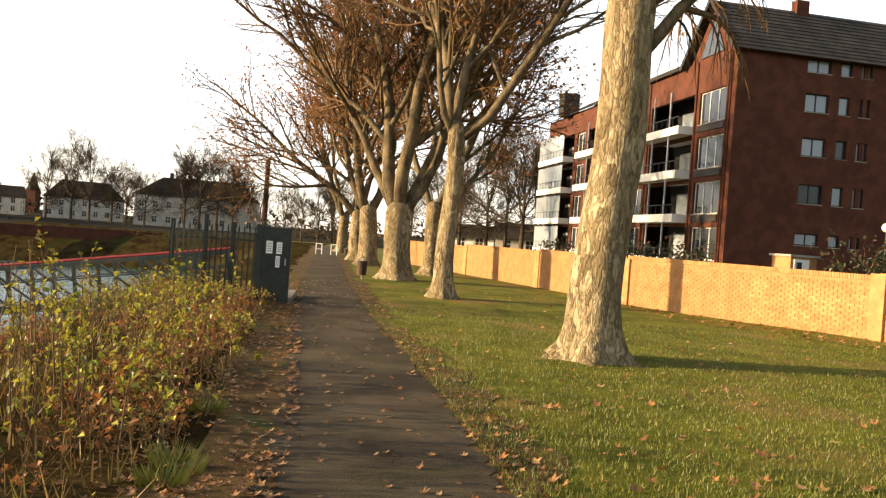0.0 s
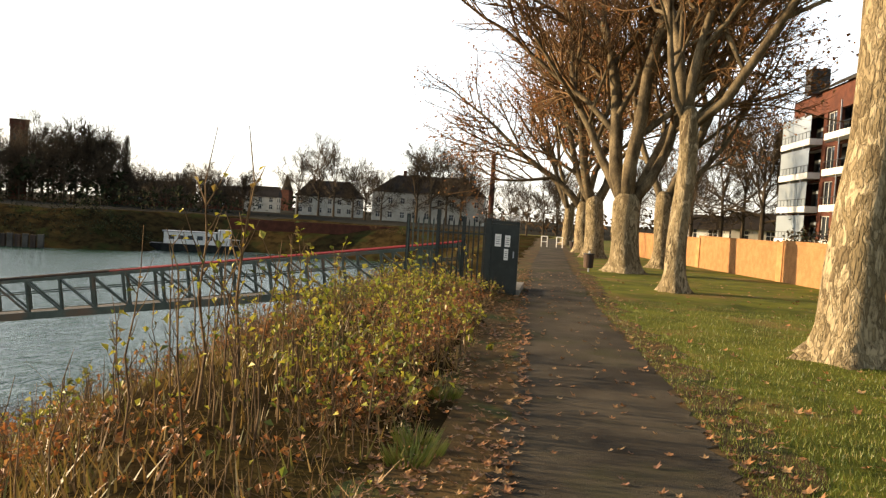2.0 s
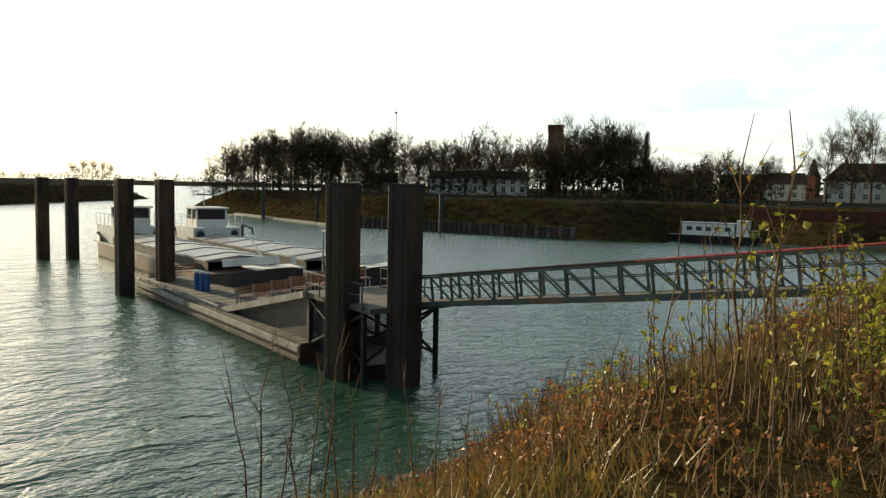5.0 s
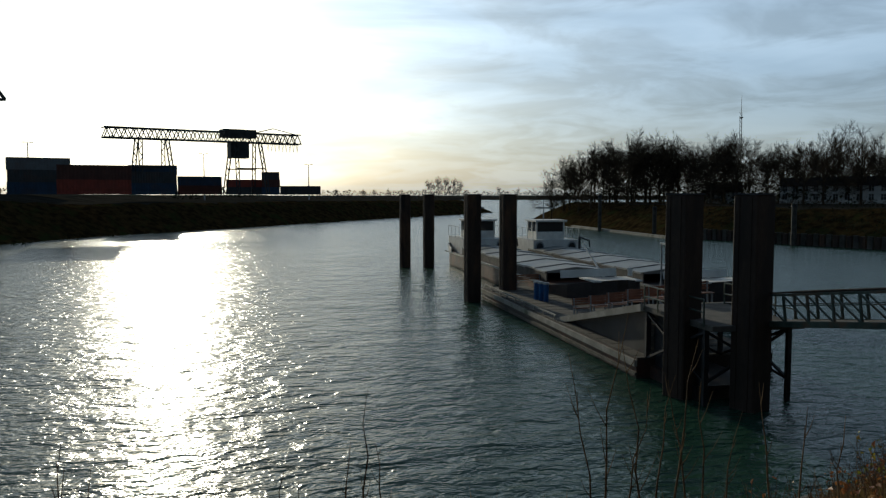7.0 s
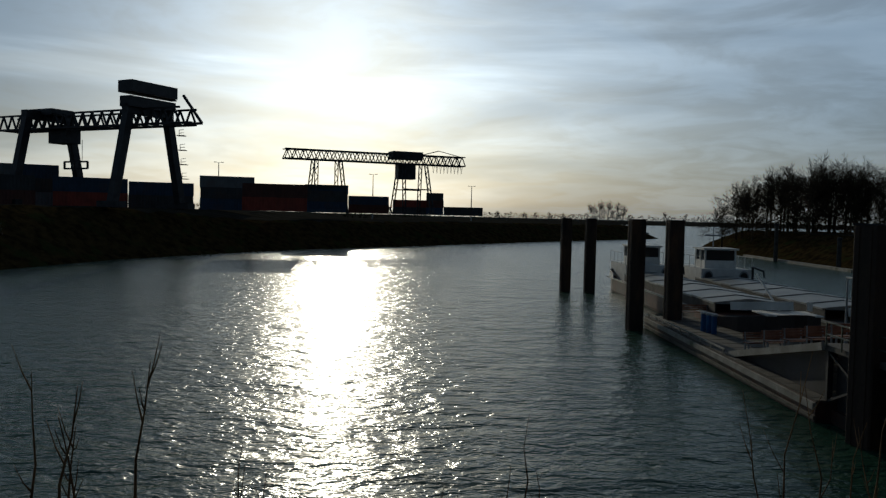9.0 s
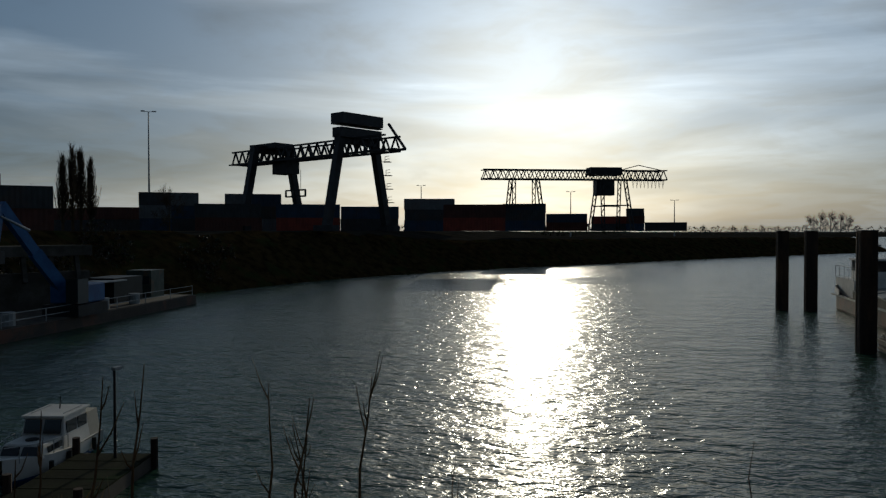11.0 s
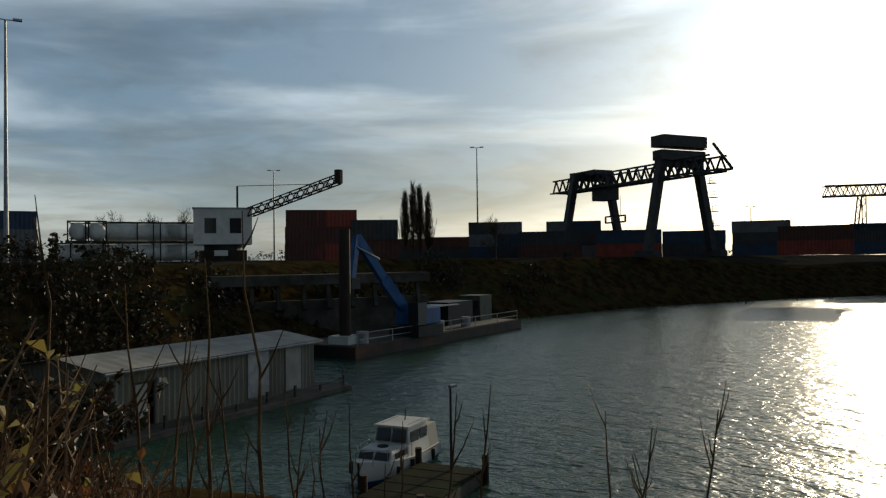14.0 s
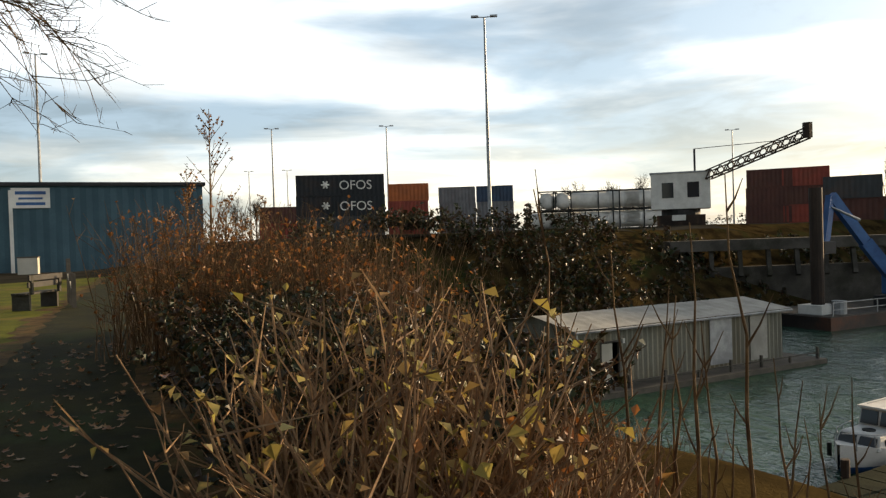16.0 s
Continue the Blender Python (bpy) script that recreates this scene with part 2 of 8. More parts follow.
M["bark"] = bark_material()
M["limb"] = surface("limb_bark", (0.052, 0.039, 0.022), (0.21, 0.16, 0.092), 2.5, 0.9, 0, 0.5, 20, stretch=(1, 1, 0.4), spec=0.15)
M["twig"] = surface("twig_bark", (0.085, 0.048, 0.024), (0.20, 0.12, 0.055), 3.0, 0.9, 0, 0.0, 20, spec=0.1)
M["far_twig"] = surface("far_twig_bark", (0.042, 0.032, 0.021), (0.11, 0.08, 0.05), 0.5, 0.9, 0, 0.0, 20, spec=0.1)
M["stem"] = surface("stem_bark", (0.07, 0.042, 0.022), (0.23, 0.15, 0.075), 5.0, 0.85, 0, 0.0, 30, spec=0.15)
M["leaf_autumn"] = foliage("autumn_leaf", [(0.20, 0.07, 0.02), (0.36, 0.15, 0.04), (0.27, 0.09, 0.025), (0.45, 0.25, 0.08)])
M["leaf_fallen"] = foliage("fallen_leaf", [(0.15, 0.06, 0.02), (0.32, 0.15, 0.05), (0.20, 0.08, 0.025), (0.42, 0.26, 0.11)], 0.1)
M["leaf_green"] = foliage("shrub_leaf", [(0.10, 0.15, 0.015), (0.30, 0.31, 0.03), (0.46, 0.40, 0.05), (0.08, 0.11, 0.02), (0.34, 0.2, 0.04)])
# pale yellow autumn leaves, lightened further as if in sun
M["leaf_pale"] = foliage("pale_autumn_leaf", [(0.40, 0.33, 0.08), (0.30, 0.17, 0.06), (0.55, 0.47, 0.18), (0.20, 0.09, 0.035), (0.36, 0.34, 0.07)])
# lighter copy of the stem tone, with sunlight painted in
M["stem_lit"] = surface("sunlit_tone_stem", (0.15, 0.085, 0.045), (0.36, 0.235, 0.13), 5.0, 0.8, 0, 0.0, 30, spec=0.2)
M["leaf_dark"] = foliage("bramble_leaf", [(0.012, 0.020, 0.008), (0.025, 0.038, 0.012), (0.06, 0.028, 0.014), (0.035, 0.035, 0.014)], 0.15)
M["dry_grass"] = foliage("dry_grass_blade", [(0.11, 0.085, 0.022), (0.24, 0.16, 0.045), (0.16, 0.085, 0.025), (0.13, 0.13, 0.03)], 0.3)
M["grass_blade"] = foliage("grass_blade", [(0.055, 0.085, 0.010), (0.12, 0.155, 0.018), (0.17, 0.18, 0.03), (0.22, 0.17, 0.05)], 0.3)
M["brick_yellow"] = surface("yellow_brick", (0.30, 0.150, 0.060), (0.45, 0.235, 0.100), 3.0, 0.9, 0, 0.4, 60, per_piece=0.16, spec=0.2)
M["mortar_yellow"] = surface("yellow_wall_mortar", (0.27, 0.145, 0.062), (0.38, 0.21, 0.095), 2.0, 0.95, 0, 0.3, 60, spec=0.1)
M["brick_red"] = surface("red_brick", (0.062, 0.022, 0.013), (0.12, 0.042, 0.024), 1.1, 0.9, 0, 0.5, 14, spec=0.2)
M["roof_dark"] = surface("dark_roof_tile", (0.022, 0.02, 0.018), (0.06, 0.052, 0.045), 1.0, 0.7, 0, 0.4, 8, spec=0.3, per_piece=0.2)
M["white_paint"] = surface("white_paint", (0.62, 0.60, 0.55), (0.82, 0.80, 0.75), 1.0, 0.55, 0, 0.1, 30)
M["cream"] = surface("cream_render", (0.42, 0.39, 0.32), (0.60, 0.56, 0.47), 0.6, 0.85, 0, 0.1, 20)
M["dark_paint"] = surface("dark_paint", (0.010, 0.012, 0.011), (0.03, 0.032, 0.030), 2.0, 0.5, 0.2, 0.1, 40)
M["fence"] = surface("fence_paint", (0.012, 0.016, 0.012), (0.035, 0.04, 0.034), 2.0, 0.5, 0.2, 0.1, 40)
M["steel_rust"] = surface("rusted_pile_steel", (0.028, 0.020, 0.016), (0.075, 0.05, 0.036), 1.2, 0.8, 0.3, 0.4, 18, stretch=(1, 1, 0.25), stain=(0.12, 0.065, 0.035))
M["steel_green"] = surface("green_painted_steel", (0.035, 0.052, 0.042), (0.085, 0.105, 0.085), 2.0, 0.5, 0.2, 0.1, 30, stain=(0.12, 0.08, 0.05))
M["steel_dark"] = surface("dark_steel", (0.018, 0.018, 0.02), (0.05, 0.05, 0.055), 0.6, 0.6, 0.3, 0.1, 20)
M["galvanised"] = surface("galvanised_steel", (0.25, 0.26, 0.27), (0.42, 0.43, 0.44), 2.0, 0.5, 0.6, 0.1, 20)
M["red_paint"] = surface("red_paint", (0.20, 0.015, 0.015), (0.34, 0.03, 0.028), 2.0, 0.5, 0.0, 0.1, 30)
M["concrete"] = surface("weathered_concrete", (0.20, 0.185, 0.16), (0.38, 0.36, 0.31), 0.8, 0.9, 0, 0.4, 20, stain=(0.12, 0.12, 0.08))
M["deck"] = surface("deck_plank", (0.055, 0.05, 0.042), (0.13, 0.115, 0.095), 1.4, 0.85, 0, 0.4, 25)
M["stone"] = surface("bank_stone", (0.10, 0.095, 0.085), (0.30, 0.28, 0.25), 2.5, 0.9, 0, 0.6, 14, stain=(0.06, 0.07, 0.04), per_piece=0.3)
M["hull_dark"] = surface("dark_hull_paint", (0.025, 0.020, 0.018), (0.06, 0.045, 0.038), 0.5, 0.6, 0.2, 0.2, 8, stain=(0.12, 0.05, 0.03))
M["hatch"] = surface("hatch_metal", (0.20, 0.205, 0.20), (0.36, 0.36, 0.34), 0.5, 0.5, 0.4, 0.1, 6)
M["shed_metal"] = surface("weathered_shed_sheet", (0.15, 0.145, 0.115), (0.29, 0.275, 0.215), 0.7, 0.75, 0.1, 0.2, 20, stretch=(1, 1, 0.3), stain=(0.20, 0.15, 0.08))
M["shed_roof"] = surface("shed_roof_sheet", (0.26, 0.25, 0.22), (0.45, 0.43, 0.38), 0.8, 0.7, 0.1, 0.2, 20)
M["blue_paint"] = surface("blue_paint", (0.02, 0.07, 0.20), (0.04, 0.13, 0.32), 1.0, 0.4, 0.1, 0.1, 20)
M["bench_wood"] = surface("bench_wood", (0.15, 0.065, 0.035), (0.30, 0.145, 0.085), 2.0, 0.6, 0, 0.2, 30)
M["glass"] = glass_material("window_glass")
M["glass_light"] = glass_material("curtained_glass", (0.26, 0.30, 0.33), 0.12)
M["water"] = water_material()
M["slate"] = surface("slate_roof", (0.022, 0.018, 0.015), (0.05, 0.04, 0.032), 0.5, 0.9, 0, 0.3, 6, spec=0.1)
M["old_concrete"] = surface("old_dark_concrete", (0.05, 0.046, 0.04), (0.12, 0.11, 0.095), 0.5, 0.9, 0, 0.4, 12, stain=(0.04, 0.04, 0.028), spec=0.1)
M["wet_wood"] = surface("dark_wet_timber", (0.03, 0.027, 0.022), (0.075, 0.066, 0.055), 1.4, 0.75, 0, 0.4, 25)
M["mossy_board"] = surface("mossy_board", (0.013, 0.016, 0.009), (0.034, 0.038, 0.02), 1.2, 0.95, 0, 0.5, 25, stain=(0.02, 0.04, 0.012), spec=0.05)
M["warehouse"] = surface("blue_grey_sheet", (0.03, 0.075, 0.10), (0.055, 0.115, 0.145), 0.4, 0.6, 0.1, 0.1, 12)
M["far_green"] = surface("far_hedge", (0.02, 0.025, 0.012), (0.06, 0.06, 0.03), 0.3, 0.95, 0, 0.4, 3, spec=0.05)
# pale grey-green: distance haze put into the tree colour
M["far_haze"] = surface("haze_toned_trees", (0.10, 0.115, 0.11), (0.17, 0.18, 0.17), 0.05, 0.95, 0, 0.0, 3, spec=0.02)
M["hedge_brown"] = surface("brown_scrub", (0.06, 0.038, 0.02), (0.15, 0.09, 0.045), 0.4, 0.95, 0, 0.5, 3, spec=0.05)


def container_paint(tone):
    c = Vector(tone)
    return surface("container_paint", tuple(c * 0.7), tuple(c * 1.1), 0.6, 0.6, 0.1, 0.15, 20, stain=tuple(c * 0.6 + Vector((0.03, 0.015, 0.008))))


CONTAINER = [container_paint(c) for c in ((0.05, 0.055, 0.06), (0.012, 0.016, 0.02), (0.45, 0.12, 0.03), (0.28, 0.05, 0.03), (0.16, 0.17, 0.18), (0.03, 0.06, 0.11), (0.34, 0.33, 0.31), (0.10, 0.035, 0.025))]


# ---- building helpers ----
class Shape:
    """Gathers faces for one mesh."""

    def __init__(self):
        self.v, self.f, self.mi, self.slot = [], [], [], 0

    def add(self, verts, faces):
        n = len(self.v)
        self.v.extend([tuple(p) for p in verts])
        for f in faces:
            self.f.append([n + i for i in f])
            self.mi.append(self.slot)
        return self

    def box(self, x, y, z, sx, sy, sz, turn=0.0, taper=1.0):
        """A box centred on x, y with its foot at z."""
        c, s = math.cos(radians(turn)), math.sin(radians(turn))
        vs = []
        for dz, k in ((0, 1.0), (sz, taper)):
            for dx, dy in ((-1, -1), (1, -1), (1, 1), (-1, 1)):
                px, py = dx * sx / 2 * k, dy * sy / 2 * k
                vs.append((x + px * c - py * s, y + px * s + py * c, z + dz))
        return self.add(vs, [(3, 2, 1, 0), (4, 5, 6, 7), (0, 1, 5, 4), (1, 2, 6, 5), (2, 3, 7, 6), (3, 0, 4, 7)])

    def beam(self, p, q, w, h=None):
        """A square bar from p to q."""
        p, q = Vector(p), Vector(q)
        h = h or w
        d = (q - p).normalized()
        a = d.cross(Vector((0, 0, 1)))
        a = Vector((1, 0, 0)) if a.length < 1e-3 else a.normalized()
        b = a.cross(d)
        vs = [e + a * (i * w / 2) + b * (j * h / 2) for e in (p, q) for i, j in ((-1, -1), (1, -1), (1, 1), (-1, 1))]
        return self.add(vs, [(3, 2, 1, 0), (4, 5, 6, 7), (0, 1, 5, 4), (1, 2, 6, 5), (2, 3, 7, 6), (3, 0, 4, 7)])

    def tube(self, pts, radii, n=6, cap=True):
        """A round bar through the points."""
        pts = [Vector(p) for p in pts]
        base = len(self.v)
        a = None
        for i, p in enumerate(pts):
            d = (pts[min(i + 1, len(pts) - 1)] - pts[max(i - 1, 0)])
            d = d.normalized() if d.length > 1e-9 else Vector((0, 0, 1))
            if a is None:
                a = d.orthogonal().normalized()
            else:
                a = a - d * a.dot(d)
                a = a.normalized() if a.length > 1e-6 else d.orthogonal().normalized()
            b = d.cross(a)
            for k in range(n):
                th = 2 * math.pi * k / n
                self.v.append(tuple(p + (a * math.cos(th) + b * math.sin(th)) * radii[i]))
        for i in range(len(pts) - 1):
            for k in range(n):
                o = base + i * n
                self.f.append([o + k, o + (k + 1) % n, o + n + (k + 1) % n, o + n + k])
                self.mi.append(self.slot)
        if cap:
            o = base + (len(pts) - 1) * n
            self.f.append([o + k for k in range(n)])
            self.f.append([base + n - 1 - k for k in range(n)])
            self.mi.extend([self.slot] * 2)
        return self

    def sheet(self, *corners):
        return self.add(corners, [tuple(range(len(corners)))])

    def leaf(self, p, size, rng, flatness=0.0):
        """A small folded leaf of two halves at p."""
        th, ti = rng.uniform(0, 6.283), rng.uniform(-1.2, 1.2) * (1 - flatness)
        d = Vector((math.cos(th) * math.cos(ti), math.sin(th) * math.cos(ti), math.sin(ti)))
        s = d.cross(Vector((rng.uniform(-.6, .6) * (1 - flatness), rng.uniform(-.6, .6) * (1 - flatness), 1))).normalized()
        u = s.cross(d) * (0.22 * size)
        p = Vector(p)
        w = size * rng.uniform(0.3, 0.48)
        return self.add([p, p + d * size * 0.5 + s * w + u, p + d * size, p + d * size * 0.5 - s * w + u], [(0, 1, 2), (0, 2, 3)])

    def mesh(self, name, mats, smooth=False):
        me = bpy.data.meshes.new(name)
        me.from_pydata(self.v, [], self.f)
        for m in mats if isinstance(mats, (list, tuple)) else [mats]:
            me.materials.append(m)
        me.polygons.foreach_set("material_index", self.mi)
        if smooth:
            me.polygons.foreach_set("use_smooth", [True] * len(self.f))
        me.update()
        return me


def thing(name, place=(0, 0, 0), label="", category="", group="", turn=0.0, kind=""):
    """An Empty at the base of a thing."""
    ob = new(name)
    ob.matrix_world = pose(*place, 0, 0, turn)
    return tagged(ob, label, category, group, kind)


def part(name, shape, material, parent, label="", smooth=False):
    ob = new(name, shape.mesh(name, material, smooth))
    ob.parent = parent
    if label:
        ob["label"] = label
    return ob


def solid(name, shape, material, label="", category="", group="", kind="", smooth=False):
    return tagged(new(name, shape.mesh(name, material, smooth)), label, category, group, kind)


def rounded(ob, width, segments=1):
    bm = bmesh.new()
    bm.from_mesh(ob.data)
    bmesh.ops.bevel(bm, geom=bm.edges[:], offset=width, segments=segments, affect="EDGES", clamp_overlap=True)
    bm.to_mesh(ob.data)
    bm.free()
    return ob

# ---- land and water ----
WATER = -5.7
SHORE = [(-11.5, -40), (-13, -15), (-13.6, 0), (-15.4, 10), (-17.7, 22), (-21.6, 47), (-26, 75), (-33, 108), (-52, 108), (-66, 106), (-74, 100), (-70, 91), (-78, 85), (-105, 76),
         (-121, 68), (-169, 66), (-217, 71), (-245, 160), (-400, 700), (-1100, 700), (-1100, -700), (-470, -400), (-335, 40), (-321, 91), (-300, 78), (-240, 31),
         (-147, -33), (-112, -48), (-75, -54), (-44, -50), (-28, -44)]


def shore_distance(X, Y):
    """Metres to the waterline, positive on land."""
    P = np.array(SHORE, float)
    Q = np.roll(P, -1, 0)
    best = np.full(X.shape, 1e9)
    inside = np.zeros(X.shape, bool)
    for (ax, ay), (bx, by) in zip(P, Q):
        dx, dy = bx - ax, by - ay
        s = np.clip(((X - ax) * dx + (Y - ay) * dy) / (dx * dx + dy * dy), 0, 1)
        best = np.minimum(best, np.hypot(X - ax - s * dx, Y - ay - s * dy))
        cross = (ay > Y) != (by > Y)
        with np.errstate(divide="ignore", invalid="ignore"):
            xi = (bx - ax) * (Y - ay) / (by - ay) + ax
        inside ^= cross & (X < xi)
    return np.where(inside, -best, best)


def smooth01(a):
    a = np.clip(a, 0, 1)
    return a * a * (3 - 2 * a)


def height(X, Y):
    X, Y = np.asarray(X, float), np.asarray(Y, float)
    d = shore_distance(X, Y)
    top = -0.006 * np.clip(Y - 3, 0, 60) + 1.9 * smooth01((-Y - 38) / 18) * smooth01((-X + 8) / 20) + 0.12 * np.sin(X * 0.31 + 1) * np.sin(Y * 0.23) * smooth01((np.abs(X) - 4) / 8)
    wide = 10.6 + 0.5 * np.sin(Y * 0.4) + 0.35 * np.sin(Y * 1.1 + X * 0.5)
    k = np.clip(d / wide, 0, 1)
    rise = np.where(k > 0.8, 0.8 + (k - 0.8) - (k - 0.8) ** 2 * 2.0, k) / 0.92
    z = WATER + (top - WATER) * np.clip(rise, 0, 1)
    z = np.where(d <= 0, WATER + np.maximum(d * 0.5, -3.0), z)
    return z


def ground_z(x, y):
    return float(height(np.array([x]), np.array([y]))[0])


def axis(*stretches):
    out = []
    for a, b, step in stretches:
        out += list(np.arange(a, b, step))
    return np.array(out + [stretches[-1][1]])


gx = axis((-3000, -1100, 190), (-1100, -340, 40), (-340, -100, 6), (-100, -30, 2.5), (-30, -16, 0.7), (-16, 4, 0.3), (4, 16, 0.8), (16, 60, 4), (60, 300, 40), (300, 3000, 300))
gy = axis((-3000, -700, 230), (-700, -120, 40), (-120, -60, 4), (-60, -30, 2), (-30, -6, 0.6), (-6, 26, 0.35), (26, 50, 0.8), (50, 180, 3), (180, 700, 40), (700, 3000, 230))
GX, GY = np.meshgrid(gx, gy)
GZ = height(GX, GY)
nxg, nyg = len(gx), len(gy)
me = bpy.data.meshes.new("ground")
idx = np.arange(nxg * nyg).reshape(nyg, nxg)
quads = np.stack([idx[:-1, :-1], idx[:-1, 1:], idx[1:, 1:], idx[1:, :-1]], -1).reshape(-1, 4)
me.from_pydata(np.stack([GX, GY, GZ], -1).reshape(-1, 3).tolist(), [], quads.tolist())
cxm, cym = (GX[:-1, :-1] + GX[1:, 1:]).ravel() / 2, (GY[:-1, :-1] + GY[1:, 1:]).ravel() / 2
dist = shore_distance(cxm, cym)
pxs = np.interp(cym, [-60, -40, -22, -12, -5, 0, 5, 8.6, 16.7, 31.5, 54, 75, 105], [2.6, 2.6, 2.1, 1.5, 0.75, 0.2, -0.17, -0.72, -2.25, -4.65, -8.0, -11.2, -16])
slot = np.where((dist < 11.3) | ((cxm < pxs) & (cym > -60) & (cym < 110)), 1, 0)
slot = np.where(((cxm < -28) | (cym > 112)) & (dist > 11.3), 2, slot)
slot = np.where((cym < -45) & (cxm < 12) & (dist > 11), 2, slot)
for m in (M["lawn"], M["bank"], M["yard"]):
    me.materials.append(m)
me.polygons.foreach_set("material_index", slot.astype(int).tolist())
me.polygons.foreach_set("use_smooth", [True] * len(quads))
ground = tagged(new("ground", me), "grassy ground falling as a brown bank to the water", "ground", kind="structure")

water = Shape().sheet((-3000, -3000, WATER), (3000, -3000, WATER), (3000, 3000, WATER), (-3000, 3000, WATER))
solid("water", water, M["water"], "rippled grey-green harbour water", "water", kind="structure")

# ---- path: a strip of asphalt with worn edges ----
PATH = [(2.6, -60), (2.6, -40), (2.1, -22), (1.5, -12), (0.75, -5), (0.2, 0), (-0.17, 5), (-0.72, 8.6), (-2.25, 16.7), (-4.65, 31.5), (-8.0, 54), (-11.2, 75), (-16, 105)]


def path_x(y):
    return float(np.interp(y, [p[1] for p in PATH], [p[0] for p in PATH]))


def strip(name, y0, y1, step, left, right, lift, material, label, category, wobble=0.06, seed=1):
    rng = random.Random(seed)
    s, rows = Shape(), []
    n = int((y1 - y0) / step)
    for i in range(n + 1):
        y = y0 + (y1 - y0) * i / n
        c = path_x(y)
        l, r = c + left + rng.uniform(-wobble, wobble), c + right + rng.uniform(-wobble, wobble)
        rows.append([(l + (r - l) * k / 4, y) for k in range(5)])
    for row in rows:
        zs = height([p[0] for p in row], [p[1] for p in row])
        for (x, y), z in zip(row, zs):
            s.v.append((x, y, max(z, -0.02 - 0.006 * max(0, y - 3)) + lift))
    for i in range(n):
        for k in range(4):
            a = i * 5 + k
            s.f.append([a, a + 1, a + 6, a + 5])
            s.mi.append(0)
    return solid(name, s, material, label, category, kind="structure")


strip("verge", -45, 100, 0.5, -1.7, 1.35, 0.007, M["verge"], "strip of trodden earth and leaf litter beside the path", "verge", 0.30, 3)
strip("south_path", -58, -2.4, 0.4, -0.9, 0.9, 0.012, M["soil"], "trodden mossy earth path under trees, its colour darkened for bush shade", "path", 0.12, 6)
strip("path", -2.4, 100, 0.16, -0.92, 0.80, 0.012, M["asphalt"], "narrow worn asphalt footpath with ragged edges", "path", 0.09, 5)

# ---- plane trees of the promenade ----
def grow(trunk, limbs, twigs, p, d, length, r, level, rng, spec, leaves=None):
    """One branch and, from it, its children. spec: top level count, twig level and spread."""
    n = 5 if level < 2 else 3 if level < 4 else 2
    r = max(r, spec.get("least", 0.0))
    pts, radii = [Vector(p)], [r]
    d = Vector(d).normalized()
    for i in range(n):
        wob = 0.13 if level == 0 else 0.24
        d = (d + Vector((rng.uniform(-wob, wob), rng.uniform(-wob, wob), rng.uniform(-wob, wob) + spec["lift"] * (0.10 if level else 0.02) - (spec["droop"] if level >= 3 else 0)))).normalized()
        pts.append(pts[-1] + d * (length / n))
        radii.append(r * (1 - (0.45 if level < spec["levels"] else 0.8) * (i + 1) / n))
    target = trunk if level == 0 else limbs if level <= 2 else twigs
    target.tube(pts, radii, 8 if level == 0 else 6 if level == 1 else 4 if level == 2 else 3, cap=level < 2)
    if leaves is not None and level >= 3 and rng.random() < spec.get("leafy", 0):
        leaves.leaf(pts[-1], rng.uniform(0.14, 0.26), rng)
    if level >= spec["levels"]:
        return
    kids = spec["kids"][level]
    for k in range(kids):
        s = (k + rng.uniform(0.3, 1.0)) / kids
        s = 0.28 + 0.72 * s if level else 0.6 + 0.4 * s
        i = min(int(s * n), n - 1)
        q = pts[i].lerp(pts[i + 1], s * n - i)
        rr = radii[i] * (0.62 if level < 2 else 0.55)
        axis_d = (pts[i + 1] - pts[i]).normalized()
        side = axis_d.orthogonal().normalized()
        side.rotate(Matrix.Rotation(rng.uniform(0, 6.283), 3, axis_d))
        ang = rng.uniform(*spec["angle"])
        nd = axis_d * math.cos(ang) + side * math.sin(ang)
        grow(trunk, limbs, twigs, q, nd, length * rng.uniform(*spec["shrink"]), rr, level + 1, rng, spec, leaves)
    if level >= 1:
        grow(trunk, limbs, twigs, pts[-1], d, length * 0.6, radii[-1], level + 1, rng, spec, leaves)


